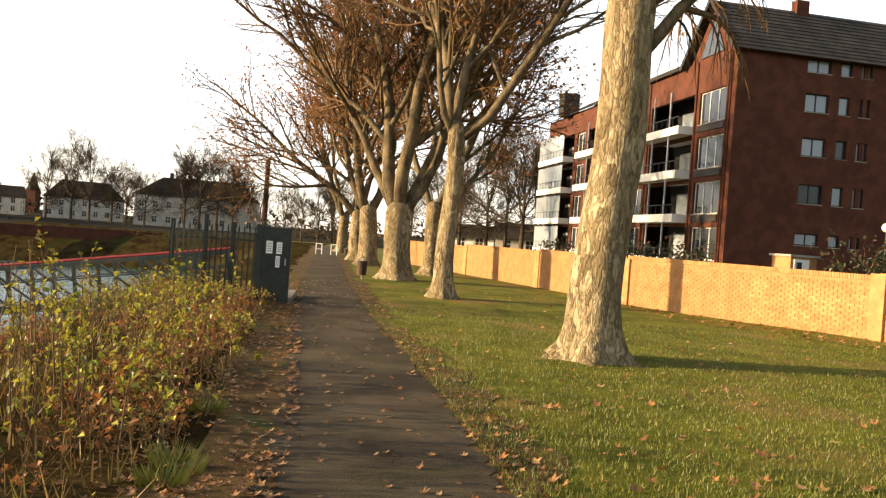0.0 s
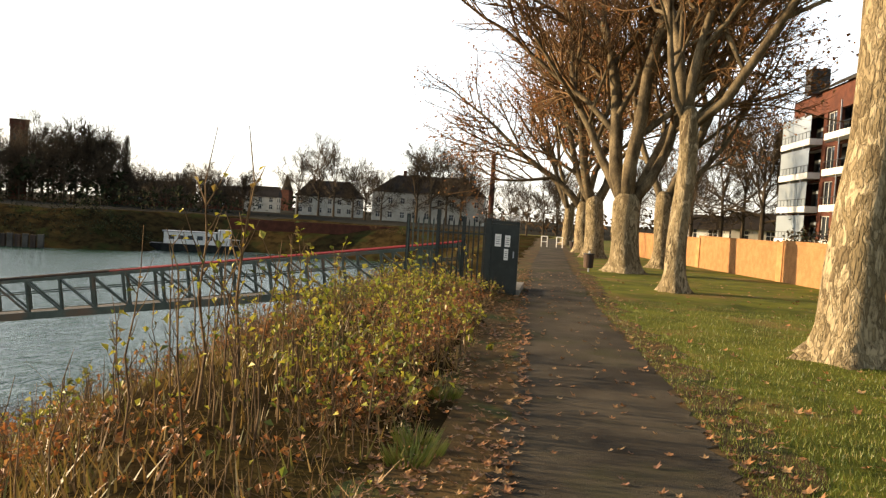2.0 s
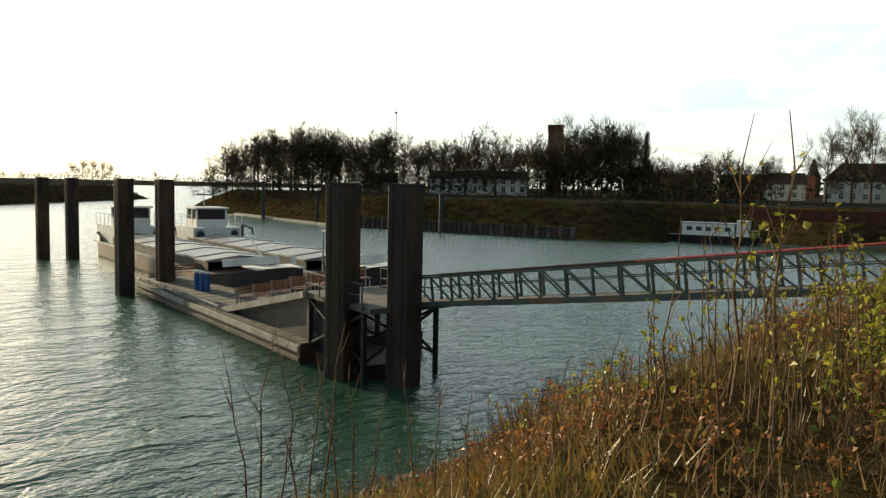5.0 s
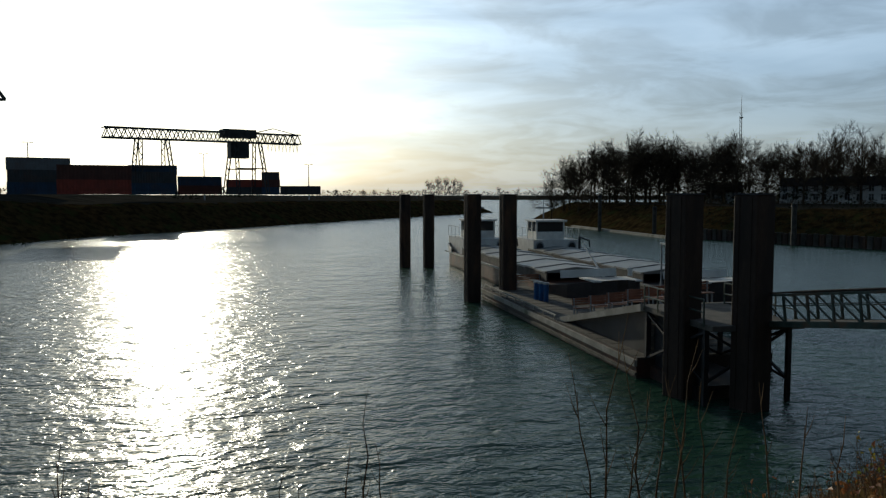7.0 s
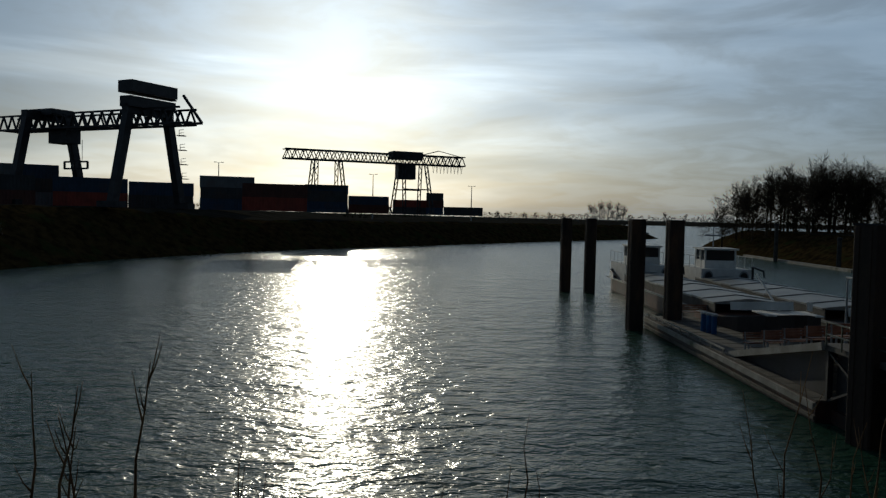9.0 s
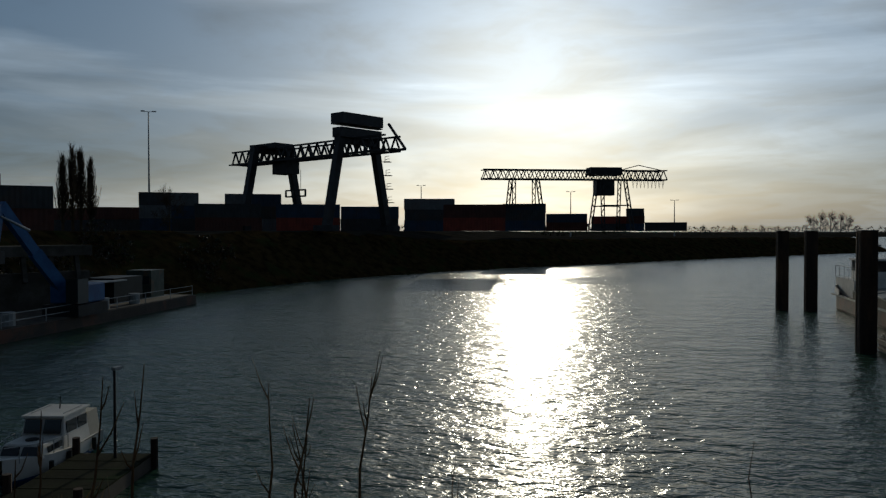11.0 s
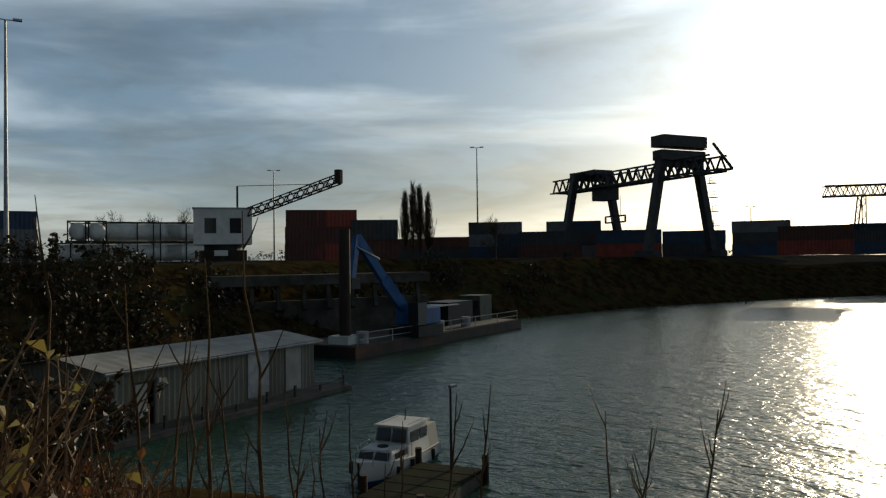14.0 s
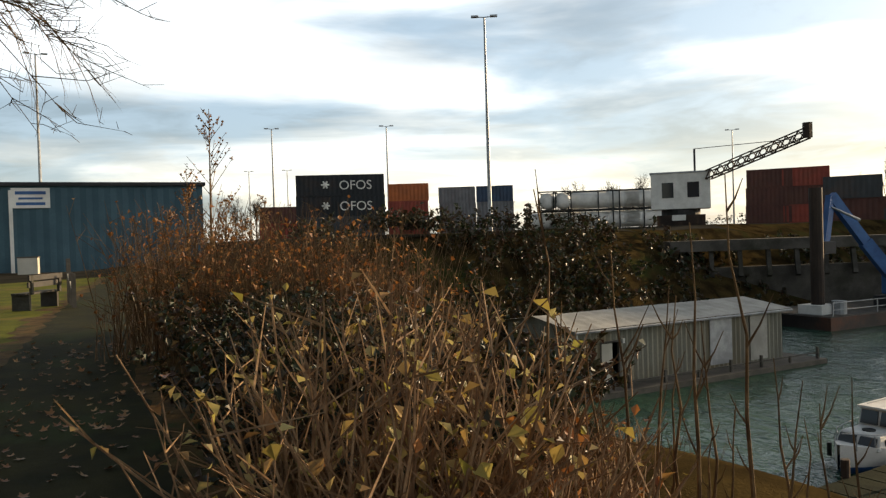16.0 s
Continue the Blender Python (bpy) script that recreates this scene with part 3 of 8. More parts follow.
def trunk_of(s, x, y, base_r, waist_r, top, lean, rng, n=18, toes=6):
    """A trunk with root flare, swellings and flutes; gives its upper end."""
    z0 = ground_z(x, y) - 0.06
    start, rows = len(s.v), 16
    ph = [rng.uniform(0, 6.28) for _ in range(4)]
    for i in range(rows + 1):
        k = i / rows
        zz = z0 + top * k ** 1.5
        h = zz - z0
        r = waist_r + (base_r - waist_r) * math.exp(-h / 0.32) - 0.10 * waist_r * k
        cx, cy = x + lean[0] * h + 0.05 * math.sin(h * 1.3 + ph[0]), y + lean[1] * h + 0.05 * math.sin(h * 1.1 + ph[1])
        for j in range(n):
            a = 6.2832 * j / n
            toe = 1 + (0.32 * math.exp(-h / 0.28) + 0.03) * math.sin(a * toes + ph[2]) + 0.035 * math.sin(a * 3 + h * 1.7 + ph[3]) + rng.uniform(-0.02, 0.02)
            s.v.append((cx + math.cos(a) * r * toe, cy + math.sin(a) * r * toe, zz))
    for up, k in ((0.16, 0.88), (0.30, 0.66), (0.38, 0.3)):    # the crotch closes over in a rounded swelling
        s.v.extend((cx + math.cos(6.2832 * j / n) * r * k, cy + math.sin(6.2832 * j / n) * r * k, zz + up * (0.6 + r)) for j in range(n))
    for i in range(rows + 3):
        for j in range(n):
            a, b = start + i * n + j, start + i * n + (j + 1) % n
            s.f.append([a, b, b + n, a + n])
            s.mi.append(0)
    return Vector((cx, cy, zz)), r


def plane_tree(x, y, base_r, waist_r, top, lean, stems, seed, spec, label, group="plane trees along the path"):
    rng = random.Random(seed)
    t, l, w, lv = Shape(), Shape(), Shape(), Shape()
    end, r = trunk_of(t, x, y, base_r, waist_r, top, lean, rng)
    for d, length, k, *own in stems:
        low, how = own if own else (0.35, spec)
        grow(t, l, w, end - Vector((lean[0] * low, lean[1] * low, low)), d, length, r * k, 1, rng, how, lv)
    ob = thing("plane_tree", (0, 0, 0), label, "tree", group)
    part("trunk", t, M["bark"], ob, "pale flaking bark with root flare", True)
    part("limb_work", l, M["limb"], ob, "", True)
    part("crown", w, M["twig"], ob, "dense bare twigs", True)
    if lv.f:
        part("leaves", lv, M["leaf_autumn"], ob, "remaining russet leaves")
    return ob


SPEC = dict(levels=5, kids=(0, 6, 6, 6, 5), angle=(0.35, 0.95), shrink=(0.42, 0.66), lift=0.9, droop=0.05, leafy=0.035)
RUSSET = dict(SPEC, leafy=0.75, kids=(0, 6, 6, 5, 4))
DROOP = dict(SPEC, lift=0.0, droop=0.5, leafy=0.0, kids=(0, 3, 4, 3, 2))
plane_tree(2.55, 12.7, 0.78, 0.45, 6.3, (0.055, 0.02), [((0.05, 0.1, 1), 7, 0.8), ((0.85, -0.05, 0.95), 2.4, 0.36, 1.5, DROOP), ((0.75, -0.25, 0.5), 1.5, 0.25, 0.6, DROOP), ((0.9, -0.5, 0.75), 5.0, 0.35), ((-0.6, 0.5, 0.9), 6, 0.4)], 11,
           dict(SPEC, droop=0.22, kids=(0, 5, 5, 4, 3)), "large plane tree with pale mottled bark and bare twigs")
plane_tree(0.1, 24.2, 0.55, 0.31, 5.3, (0.02, 0.0), [((-0.35, 0, 1), 7, 0.7), ((0.75, 0.1, 0.75), 6.5, 0.62), ((0.1, 0.3, 1), 6.5, 0.6), ((-0.7, -0.2, 0.9), 4.8, 0.42)], 12, SPEC, "slender forked plane tree with bare crown")
plane_tree(-1.95, 33.3, 1.0, 0.62, 3.0, (0.0, 0.0), [((-0.38, 0.1, 1), 8.8, 0.62), ((-0.1, -0.2, 1), 9.5, 0.6), ((0.4, 0.2, 1), 9, 0.55), ((0.95, 0.0, 0.9), 8, 0.45), ((-0.7, 0.3, 0.9), 7.0, 0.42)], 13, SPEC,
           "broad many-stemmed plane tree with bare crown")
plane_tree(-0.6, 39.5, 0.7, 0.42, 3.5, (0.02, 0.0), [((0.3, 0.1, 1), 9, 0.6), ((-0.4, 0.3, 1), 8, 0.5), ((0.8, 0.4, 0.8), 7, 0.45)], 14, RUSSET, "plane tree with some russet leaves remaining")
plane_tree(-4.6, 47.5, 0.95, 0.6, 3.4, (-0.02, 0.0), [((-0.35, 0, 0.9), 8, 0.6), ((0.2, 0.2, 1), 8.5, 0.6), ((-0.7, 0.2, 0.7), 6.5, 0.5)], 15, RUSSET, "plane tree with russet leaves still in its crown")
plane_tree(-6.2, 56, 0.9, 0.55, 3.4, (-0.02, 0.0), [((-0.5, 0, 0.8), 7.5, 0.6), ((0.3, 0.2, 1), 8, 0.6), ((-0.2, -0.3, 1), 8, 0.5)], 16, RUSSET, "plane tree with russet leaves still in its crown")
plane_tree(-9.3, 72, 0.9, 0.5, 3.4, (-0.02, 0.0), [((-0.7, 0, 0.7), 8, 0.6), ((0.3, 0.2, 1), 8, 0.6), ((-0.2, -0.3, 1), 8, 0.5)], 17, dict(SPEC, kids=(0, 5, 5, 4, 3)), "bare plane tree with arching limbs")

# ---- yellow brick garden wall ----
WALL = [(14.6, 11.5), (10.9, 19.0), (6.75, 27.6), (4.5, 35.2), (1.5, 44.5), (-4.5, 63.0)]
garden_wall = thing("garden_wall", (0, 0, 0), "long yellow brick garden wall with upright coping bricks", "wall", kind="structure")
core = Shape()
WALL_H = 1.72
for (ax, ay), (bx, by) in zip(WALL, WALL[1:]):
    L = math.hypot(bx - ax, by - ay)
    ang = math.degrees(math.atan2(by - ay, bx - ax))
    z = min(ground_z(ax, ay), ground_z(bx, by)) - 0.1
    core.box((ax + bx) / 2, (ay + by) / 2, z, L + 0.05, 0.22, WALL_H, ang)
part("wall_core", core, M["mortar_yellow"], garden_wall)
pillar = Shape()
for i in (1, 2, 3, 4):
    pillar.box(WALL[i][0], WALL[i][1], ground_z(*WALL[i]) - 0.1, 0.40, 0.40, WALL_H + 0.02, 25)
part("pillar", pillar, M["brick_yellow"], garden_wall)

def holed_wall(s, x0, x1, z0, z1, thick, holes, plane="x", at=0.0):
    """A wall along x (or y) from x0 to x1, built of blocks round its openings (a, b, low, high)."""
    xs = sorted({x0, x1, *[h[0] for h in holes], *[h[1] for h in holes]})
    for a, b in zip(xs, xs[1:]):
        cut = sorted((h[2], h[3]) for h in holes if h[0] <= a + 1e-6 and h[1] >= b - 1e-6)
        z = z0
        for lo, hi in cut + [(z1, z1)]:
            if lo - z > 1e-6:
                if plane == "x":
                    s.box((a + b) / 2, at + thick / 2, z, b - a, thick, lo - z)
                else:
                    s.box(at + thick / 2, (a + b) / 2, z, thick, b - a, lo - z)
            z = hi
    return s


def building_window(parent, a, b, lo, hi, plane, at, panes=1, tone=None, frame_mat=None, depth=0.16):
    """A framed window with a sill in an opening; its outside looks towards -y (or -x)."""
    w = new("window")
    w.parent = parent
    w.matrix_local = Matrix.Translation((a, at + depth, lo)) if plane == "x" else pose(at + depth, b, lo, 0, 0, -90)
    W, H = b - a, hi - lo
    f = Shape()
    for x, z, sx, sz in ((W / 2, 0, W, 0.07), (W / 2, H - 0.07, W, 0.07), (0.035, 0.07, 0.07, H - 0.14), (W - 0.035, 0.07, 0.07, H - 0.14)):
        f.box(x, 0.03, z, sx, 0.07, sz)
    for k in range(1, panes):
        f.box(W * k / panes, 0.03, 0.07, 0.08, 0.07, H - 0.14)
    part("frame", f, frame_mat or M["white_paint"], w)
    for k in range(panes):
        p = Shape().box(W * (k + 0.5) / panes, 0.04, 0.07, W / panes - 0.08, 0.02, H - 0.14)
        part("pane", p, tone or M["glass"], w)
    part("sill", Shape().box(W / 2, -0.10, -0.05, W + 0.1, 0.22, 0.05), M["concrete"], w)
    return w


FLOORS = [1.5, 4.45, 7.4, 10.35, 13.3]
apartment = thing("apartment_building", (17.1, 47.0, -0.3), "five-storey red brick apartment building with white balconies", "building", turn=11)
EAVE = 14.9
win_rows = [(13.95, 14.8), (11.5, 12.65), (8.75, 9.9), (5.8, 7.0), (3.2, 3.95)]
end_holes = [(a, b, lo, hi) for lo, hi in win_rows for a, b in ((4.77, 6.42), (7.14, 7.9), (8.6, 9.36), (12.6, 14.2), (16.0, 16.8))]
part("end_wall", holed_wall(Shape(), 0, 24, 0, EAVE, 0.36, end_holes), M["brick_red"], apartment, "shaded red brick end wall")
for i, (a, b, lo, hi) in enumerate(end_holes):
    building_window(apartment, a, b, lo, hi, "x", 0.0, 2 if b - a > 1 else 1, M["glass"] if i % 4 == 3 else M["glass_light"], M["dark_paint"])
front_holes, stacks = [], []
for y0 in (1.0, 12.0, 14.6, 24.6):
    for fz in FLOORS[:4]:
        front_holes.append((y0, y0 + (3.2 if y0 == 1.0 else 2.0), fz + 0.35, fz + 2.45))
    front_holes.append((y0, y0 + 1.8, 0.35, 1.3))
bays = [(4.9, 11.2), (17.2, 24.0), (27.4, 34.6)]
for y0, y1 in bays:
    for fz in [-1.4] + FLOORS[:4]:
        front_holes.append((y0, y1, max(0.05, fz), fz + 2.5))
part("front_wall", holed_wall(Shape(), 0.36, 35.0, 0, EAVE, 0.36, front_holes, "y", 0.0), M["brick_red"], apartment, "sunlit red brick front")
for a, b, lo, hi in front_holes:
    if b - a < 4:
        building_window(apartment, a, b, lo, hi, "y", 0.0, 3 if b - a > 3 else 2, M["glass"], M["white_paint"])
        if hi - lo > 1.5:
            part("spandrel", Shape().box(-0.04, (a + b) / 2, lo - 0.5, 0.08, b - a, 0.4), M["roof_dark"], apartment)
part("back_wall", Shape().box(9.0, 17.5, 0, 0.3, 34.9, EAVE), M["brick_red"], apartment)
part("north_wall", Shape().box(4.6, 34.9, 0, 8.4, 0.3, EAVE), M["brick_red"], apartment)
part("east_wall", Shape().box(23.9, 3.4, 0, 0.3, 6.0, EAVE), M["brick_red"], apartment)
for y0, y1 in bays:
    # the recess's shade is put into this wall's near-black colour
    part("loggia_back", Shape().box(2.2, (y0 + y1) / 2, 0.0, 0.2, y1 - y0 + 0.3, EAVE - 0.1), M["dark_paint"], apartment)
    for fz in FLOORS[:4]:
        bal = new("balcony")
        bal.parent = apartment
        bal.matrix_local = Matrix.Translation((0, (y0 + y1) / 2, fz))
        W = y1 - y0
        part("slab", Shape().box(0.55, 0, -0.22, 3.3, W + 0.2, 0.22), M["white_paint"], bal)
        par = Shape()
        par.box(-1.05, 0, 0.0, 0.09, W + 0.2, 0.32).box(-0.5, -W / 2 - 0.05, 0.0, 1.1, 0.09, 0.32).box(-0.5, W / 2 + 0.05, 0.0, 1.1, 0.09, 0.32)
        part("parapet", par, M["white_paint"], bal, "white balcony parapet")
        rail = Shape().beam((-1.05, -W / 2, 0.95), (-1.05, W / 2, 0.95), 0.05)
        for k in range(9):
            rail.beam((-1.05, -W / 2 + W * k / 8, 0.3), (-1.05, -W / 2 + W * k / 8, 0.95), 0.03)
        part("railing", rail, M["dark_paint"], bal)
        for k in (-0.28, 0.1):
            part("post", Shape().beam((-0.98, W * k, 0.3), (-0.98, W * k, 2.75), 0.09), M["galvanised"], bal)
        part("glazed_door", Shape().box(2.05, W * 0.22, 0.0, 0.06, 1.6, 2.1), M["glass_light"], bal)
        if y0 > 25:
            part("glazing", Shape().box(-1.02, 0, 0.36, 0.03, W, 2.1), M["glass_light"], bal)
# downpipes and roof
for y in (0.5, 0.75, 4.6, 11.5):
    part("downpipe", Shape().tube([(-0.07, y, 0.2), (-0.07, y, EAVE)], [0.06, 0.06], 8), M["brick_red"], apartment)
def tiled_slope(parent, a, b, c, d, rows):
    """Courses of tiles on the slope with foot a-b and ridge d-c, each course lapping the one below."""
    a, b, c, d = map(Vector, (a, b, c, d))
    nrm = (b - a).cross(d - a).normalized()
    for i in range(rows):
        k0, k1 = i / rows, (i + 1.25) / rows
        lo0, lo1, hi0, hi1 = a.lerp(d, k0), b.lerp(c, k0), a.lerp(d, min(k1, 1)), b.lerp(c, min(k1, 1))
        up = nrm * 0.07
        part("tile_course", Shape().add([lo0, lo1, hi1, hi0, lo0 + up, lo1 + up, hi1 + nrm * 0.015, hi0 + nrm * 0.015], [(3, 2, 1, 0), (4, 5, 6, 7), (0, 1, 5, 4), (1, 2, 6, 5), (2, 3, 7, 6), (3, 0, 4, 7)]), M["roof_dark"], parent)


rf = new("roof")
rf.parent = apartment
R = EAVE + 3.7
tiled_slope(rf, (-0.5, -0.45, EAVE - 0.15), (24.4, -0.45, EAVE - 0.15), (24.4, 3.0, R), (-0.5, 3.0, R), 13)
tiled_slope(rf, (24.4, 6.45, EAVE - 0.15), (-0.5, 6.45, EAVE - 0.15), (-0.5, 3.0, R), (24.4, 3.0, R), 13)
tiled_slope(rf, (-0.3, 35.3, EAVE - 0.1), (-0.3, 6.2, EAVE - 0.1), (4.5, 6.2, EAVE + 2.6), (4.5, 35.3, EAVE + 2.6), 12)
tiled_slope(rf, (9.4, 6.2, EAVE - 0.1), (9.4, 35.3, EAVE - 0.1), (4.5, 35.3, EAVE + 2.6), (4.5, 6.2, EAVE + 2.6), 12)
rf["label"] = "dark tiled pitched roof"
part("chimney", Shape().box(6.0, 3.0, R - 0.4, 0.9, 0.6, 1.1), M["brick_red"], rf)
g = Shape().add([(0.05, 0.2, EAVE), (0.05, 5.8, EAVE), (0.05, 3.0, R - 0.25), (0.3, 0.2, EAVE), (0.3, 5.8, EAVE), (0.3, 3.0, R - 0.25)], [(0, 2, 1), (3, 4, 5), (0, 1, 4, 3), (1, 2, 5, 4), (2, 0, 3, 5)])
part("gable", g, M["brick_red"], apartment)
part("gable_window", Shape().add([(0.0, 1.6, EAVE + 0.2), (0.0, 4.4, EAVE + 0.2), (0.0, 3.0, R - 1.0), (-0.05, 1.6, EAVE + 0.2), (-0.05, 4.4, EAVE + 0.2), (-0.05, 3.0, R - 1.0)],
     [(0, 1, 2), (3, 5, 4), (0, 3, 4, 1), (1, 4, 5, 2), (2, 5, 3, 0)]), M["glass"], apartment)
fr = Shape()
for y in (0.0, 6.0):
    fr.beam((-0.45, y + (-0.4 if y == 0 else 0.4), EAVE - 0.2), (-0.45, 3.0, R + 0.05), 0.12, 0.26)
part("bargeboard", fr, M["dark_paint"], apartment)
dm = Shape()
dm.box(-0.2, 29, EAVE - 0.2, 1.6, 1.4, 2.2)
part("dormer", dm, M["roof_dark"], apartment)

# ---- small hut, shrubs and lamp behind the wall ----
hut = thing("garden_hut", (11.6, 25.4, ground_z(11.6, 25.4)), "small cream electrical hut with a dark window behind the wall", "hut", turn=20)
part("body", Shape().box(0, 0, 0, 1.1, 0.8, 2.05), M["brick_yellow"], hut)
part("front_panel", Shape().box(-0.12, -0.42, 1.55, 0.62, 0.05, 0.42), M["white_paint"], hut)
part("vent", Shape().box(-0.25, -0.46, 1.66, 0.2, 0.04, 0.22), M["dark_paint"], hut)
part("roof", Shape().box(0, 0, 2.05, 1.25, 0.95, 0.07), M["concrete"], hut)
lamp = thing("globe_lamp", (17.2, 30.0, ground_z(17.2, 30)), "white globe lamp on a thin post", "street lamp")
part("post", Shape().tube([(0, 0, 0), (0, 0, 3.4)], [0.05, 0.04], 8), M["dark_paint"], lamp)
gl = bmesh.new()
bmesh.ops.create_uvsphere(gl, u_segments=14, v_segments=10, radius=0.19, matrix=Matrix.Translation((0, 0, 3.55)))
glm = bpy.data.meshes.new("globe")
gl.to_mesh(glm)
gl.free()
glm.materials.append(M["white_paint"])
gb = new("globe", glm)
gb.parent = lamp


def leafy_shrub(name, x, y, z, w, h, count, size, leaf_mat, seed, label, category="shrub", group=""):
    rng = random.Random(seed)
    ob = thing(name, (x, y, z), label, category, group)
    st, lf = Shape(), Shape()
    tips = []
    for i in range(max(5, count // 60)):
        a, rr = rng.uniform(0, 6.28), w * 0.5 * math.sqrt(rng.random())
        p, q = Vector((rng.uniform(-.15, .15) * w, rng.uniform(-.15, .15) * w, 0)), Vector((math.cos(a) * rr, math.sin(a) * rr, h * rng.uniform(0.5, 1)))
        m = p.lerp(q, 0.5) + Vector((0, 0, 0.12 * h))
        st.tube([p, m, q], [0.014 + 0.008 * h, 0.01 + 0.004 * h, 0.004], 4, False)
        tips.append((p, m, q))
    for i in range(count):
        p, m, q = rng.choice(tips)
        k = rng.random() ** 0.6
        c = (p.lerp(m, k * 2) if k < 0.5 else m.lerp(q, k * 2 - 1)) + Vector([rng.gauss(0, 0.10 * w) for _ in range(3)])
        c.z = max(c.z, 0.03)
        lf.leaf(c, size * rng.uniform(0.6, 1.3), rng)
    part("stem_cluster", st, M["stem"], ob)
    part("leaves", lf, leaf_mat, ob)
    return ob


for i, (x, y, w, h) in enumerate(((13.6, 24.5, 2.6, 2.6), (15.5, 25.0, 2.8, 2.3), (9.6, 36.0, 3.2, 2.6), (8.0, 40.0, 2.6, 2.3), (6.4, 44.0, 2.6, 2.4), (10.8, 33.0, 2.0, 2.5), (16.8, 26.0, 2.6, 2.4))):
    leafy_shrub("garden_shrub", x, y, ground_z(x, y), w, h, 900, 0.2, M["leaf_dark"], 40 + i, "dark evergreen shrub behind the garden wall", "shrub", "garden shrubs")


# ---- gate and fence at the head of the gangway ----
gate = thing("gate", (-3.62, 18.35, ground_z(-3.6, 18.3)), "dark steel gate with three white notices beside palisade bars", "gate", turn=8)
leafp = Shape().box(-0.33, 0, 0.06, 0.60, 0.05, 1.66)
part("door_leaf", leafp, M["fence"], gate)
fr = Shape().box(0.0, 0, 0, 0.07, 0.08, 1.80).box(-0.66, 0, 0, 0.07, 0.08, 1.80).box(-0.33, 0, 1.73, 0.6, 0.08, 0.07)
part("frame", fr, M["fence"], gate)
for x, z, w, h in ((-0.47, 1.18, 0.15, 0.30), (-0.24, 1.18, 0.13, 0.28), (-0.26, 0.86, 0.10, 0.27)):
    nt = part("notice", Shape().box(x, -0.035, z, w, 0.012, h), M["white_paint"], gate, "white notice")
    bars = Shape()
    for k in range(4):
        bars.box(x, -0.044, z + h * (0.2 + 0.18 * k), w * (0.7 - 0.12 * (k % 2)), 0.004, 0.012)
    part("notice_text", bars, M["steel_dark"], nt)
part("handle", Shape().box(-0.08, -0.06, 0.92, 0.03, 0.06, 0.16), M["galvanised"], gate)
sp = Shape()
for k in range(17):
    sp.beam((-0.68 + 0.042 * k, 0, 1.80), (-0.70 + 0.045 * k, -0.10, 1.93), 0.012)
part("spike_strip", sp, M["galvanised"], gate, "galvanised spikes along the top")

fence = thing("palisade_fence", (-4.3, 18.2, ground_z(-4.4, 18.2)), "dark green steel palisade fence on the river bank", "fence", turn=8)
fx = [-0.05, -0.62, -1.25, -2.0]
for x in fx:
    part("post", Shape().box(x, 0.05, -0.5, 0.09, 0.09, 2.35 if x != -1.25 else 2.5), M["fence"], fence)
for z in (0.25, 1.45):
    part("rail", Shape().beam((-2.0, 0.02, z), (0, 0.02, z), 0.045), M["fence"], fence)
k = -0.12
while k > -2.0:
    part("bar", Shape().box(k, 0, -0.25, 0.035, 0.03, 1.98).add([(k - .0175, 0.0, 1.73), (k + .0175, 0, 1.73), (k, 0, 1.82)], [(0, 1, 2)]), M["fence"] if k > -1.3 else M["steel_green"], fence)
    k -= 0.125
side = thing("palisade_fence", (-4.3, 18.25, ground_z(-4.4, 18.2)), "dark steel side fence leading to the gangway", "fence", turn=98)
for x in (0.0, 1.2, 2.4):
    part("post", Shape().box(x, 0, -0.4, 0.09, 0.09, 2.25), M["fence"], side)
for z in (0.25, 1.45):
    part("rail", Shape().beam((0, 0.02, z), (2.4, 0.02, z), 0.045), M["fence"], side)
for i in range(18):
    part("bar", Shape().box(0.1 + 0.13 * i, 0, -0.2, 0.035, 0.03, 1.95), M["fence"], side)

# ---- litter bins, white posts, bollards far along the path ----
def litter_bin(x, y, s=1.0):
    ob = thing("litter_bin", (x, y, ground_z(x, y)), "dark litter bin on a post beside the path", "bin", "litter bins")
    part("post", Shape().tube([(0, 0.2, 0), (0, 0.2, 0.85 * s)], [0.035, 0.035], 8), M["galvanised"], ob)
    part("body", Shape().tube([(0, 0, 0.18), (0, 0, 0.72 * s)], [0.19 * s, 0.22 * s], 14), M["steel_rust"], ob)
    part("rim", Shape().tube([(0, 0, 0.72 * s), (0, 0, 0.76 * s)], [0.235 * s, 0.235 * s], 14), M["dark_paint"], ob)
litter_bin(-3.2, 31.3, 1.0)
litter_bin(-7.4, 60.0, 1.0)
for dx in (-0.7, 0.6):
    ob = thing("barrier_post", (path_x(66) + dx, 66, ground_z(-9.7, 66)), "white barrier frame across the path", "barrier", "path barriers")
    b = Shape()
    for x in (-0.25, 0.25):
        b.tube([(x, 0, 0), (x, 0, 0.9)], [0.04, 0.04], 8)
    part("upright", b, M["white_paint"], ob)
    part("crossbar", Shape().tube([(-0.25, 0, 0.9), (0.25, 0, 0.9)], [0.04, 0.04], 8).tube([(-0.25, 0, 0.45), (0.25, 0, 0.45)], [0.03, 0.03], 8), M["white_paint"], ob)

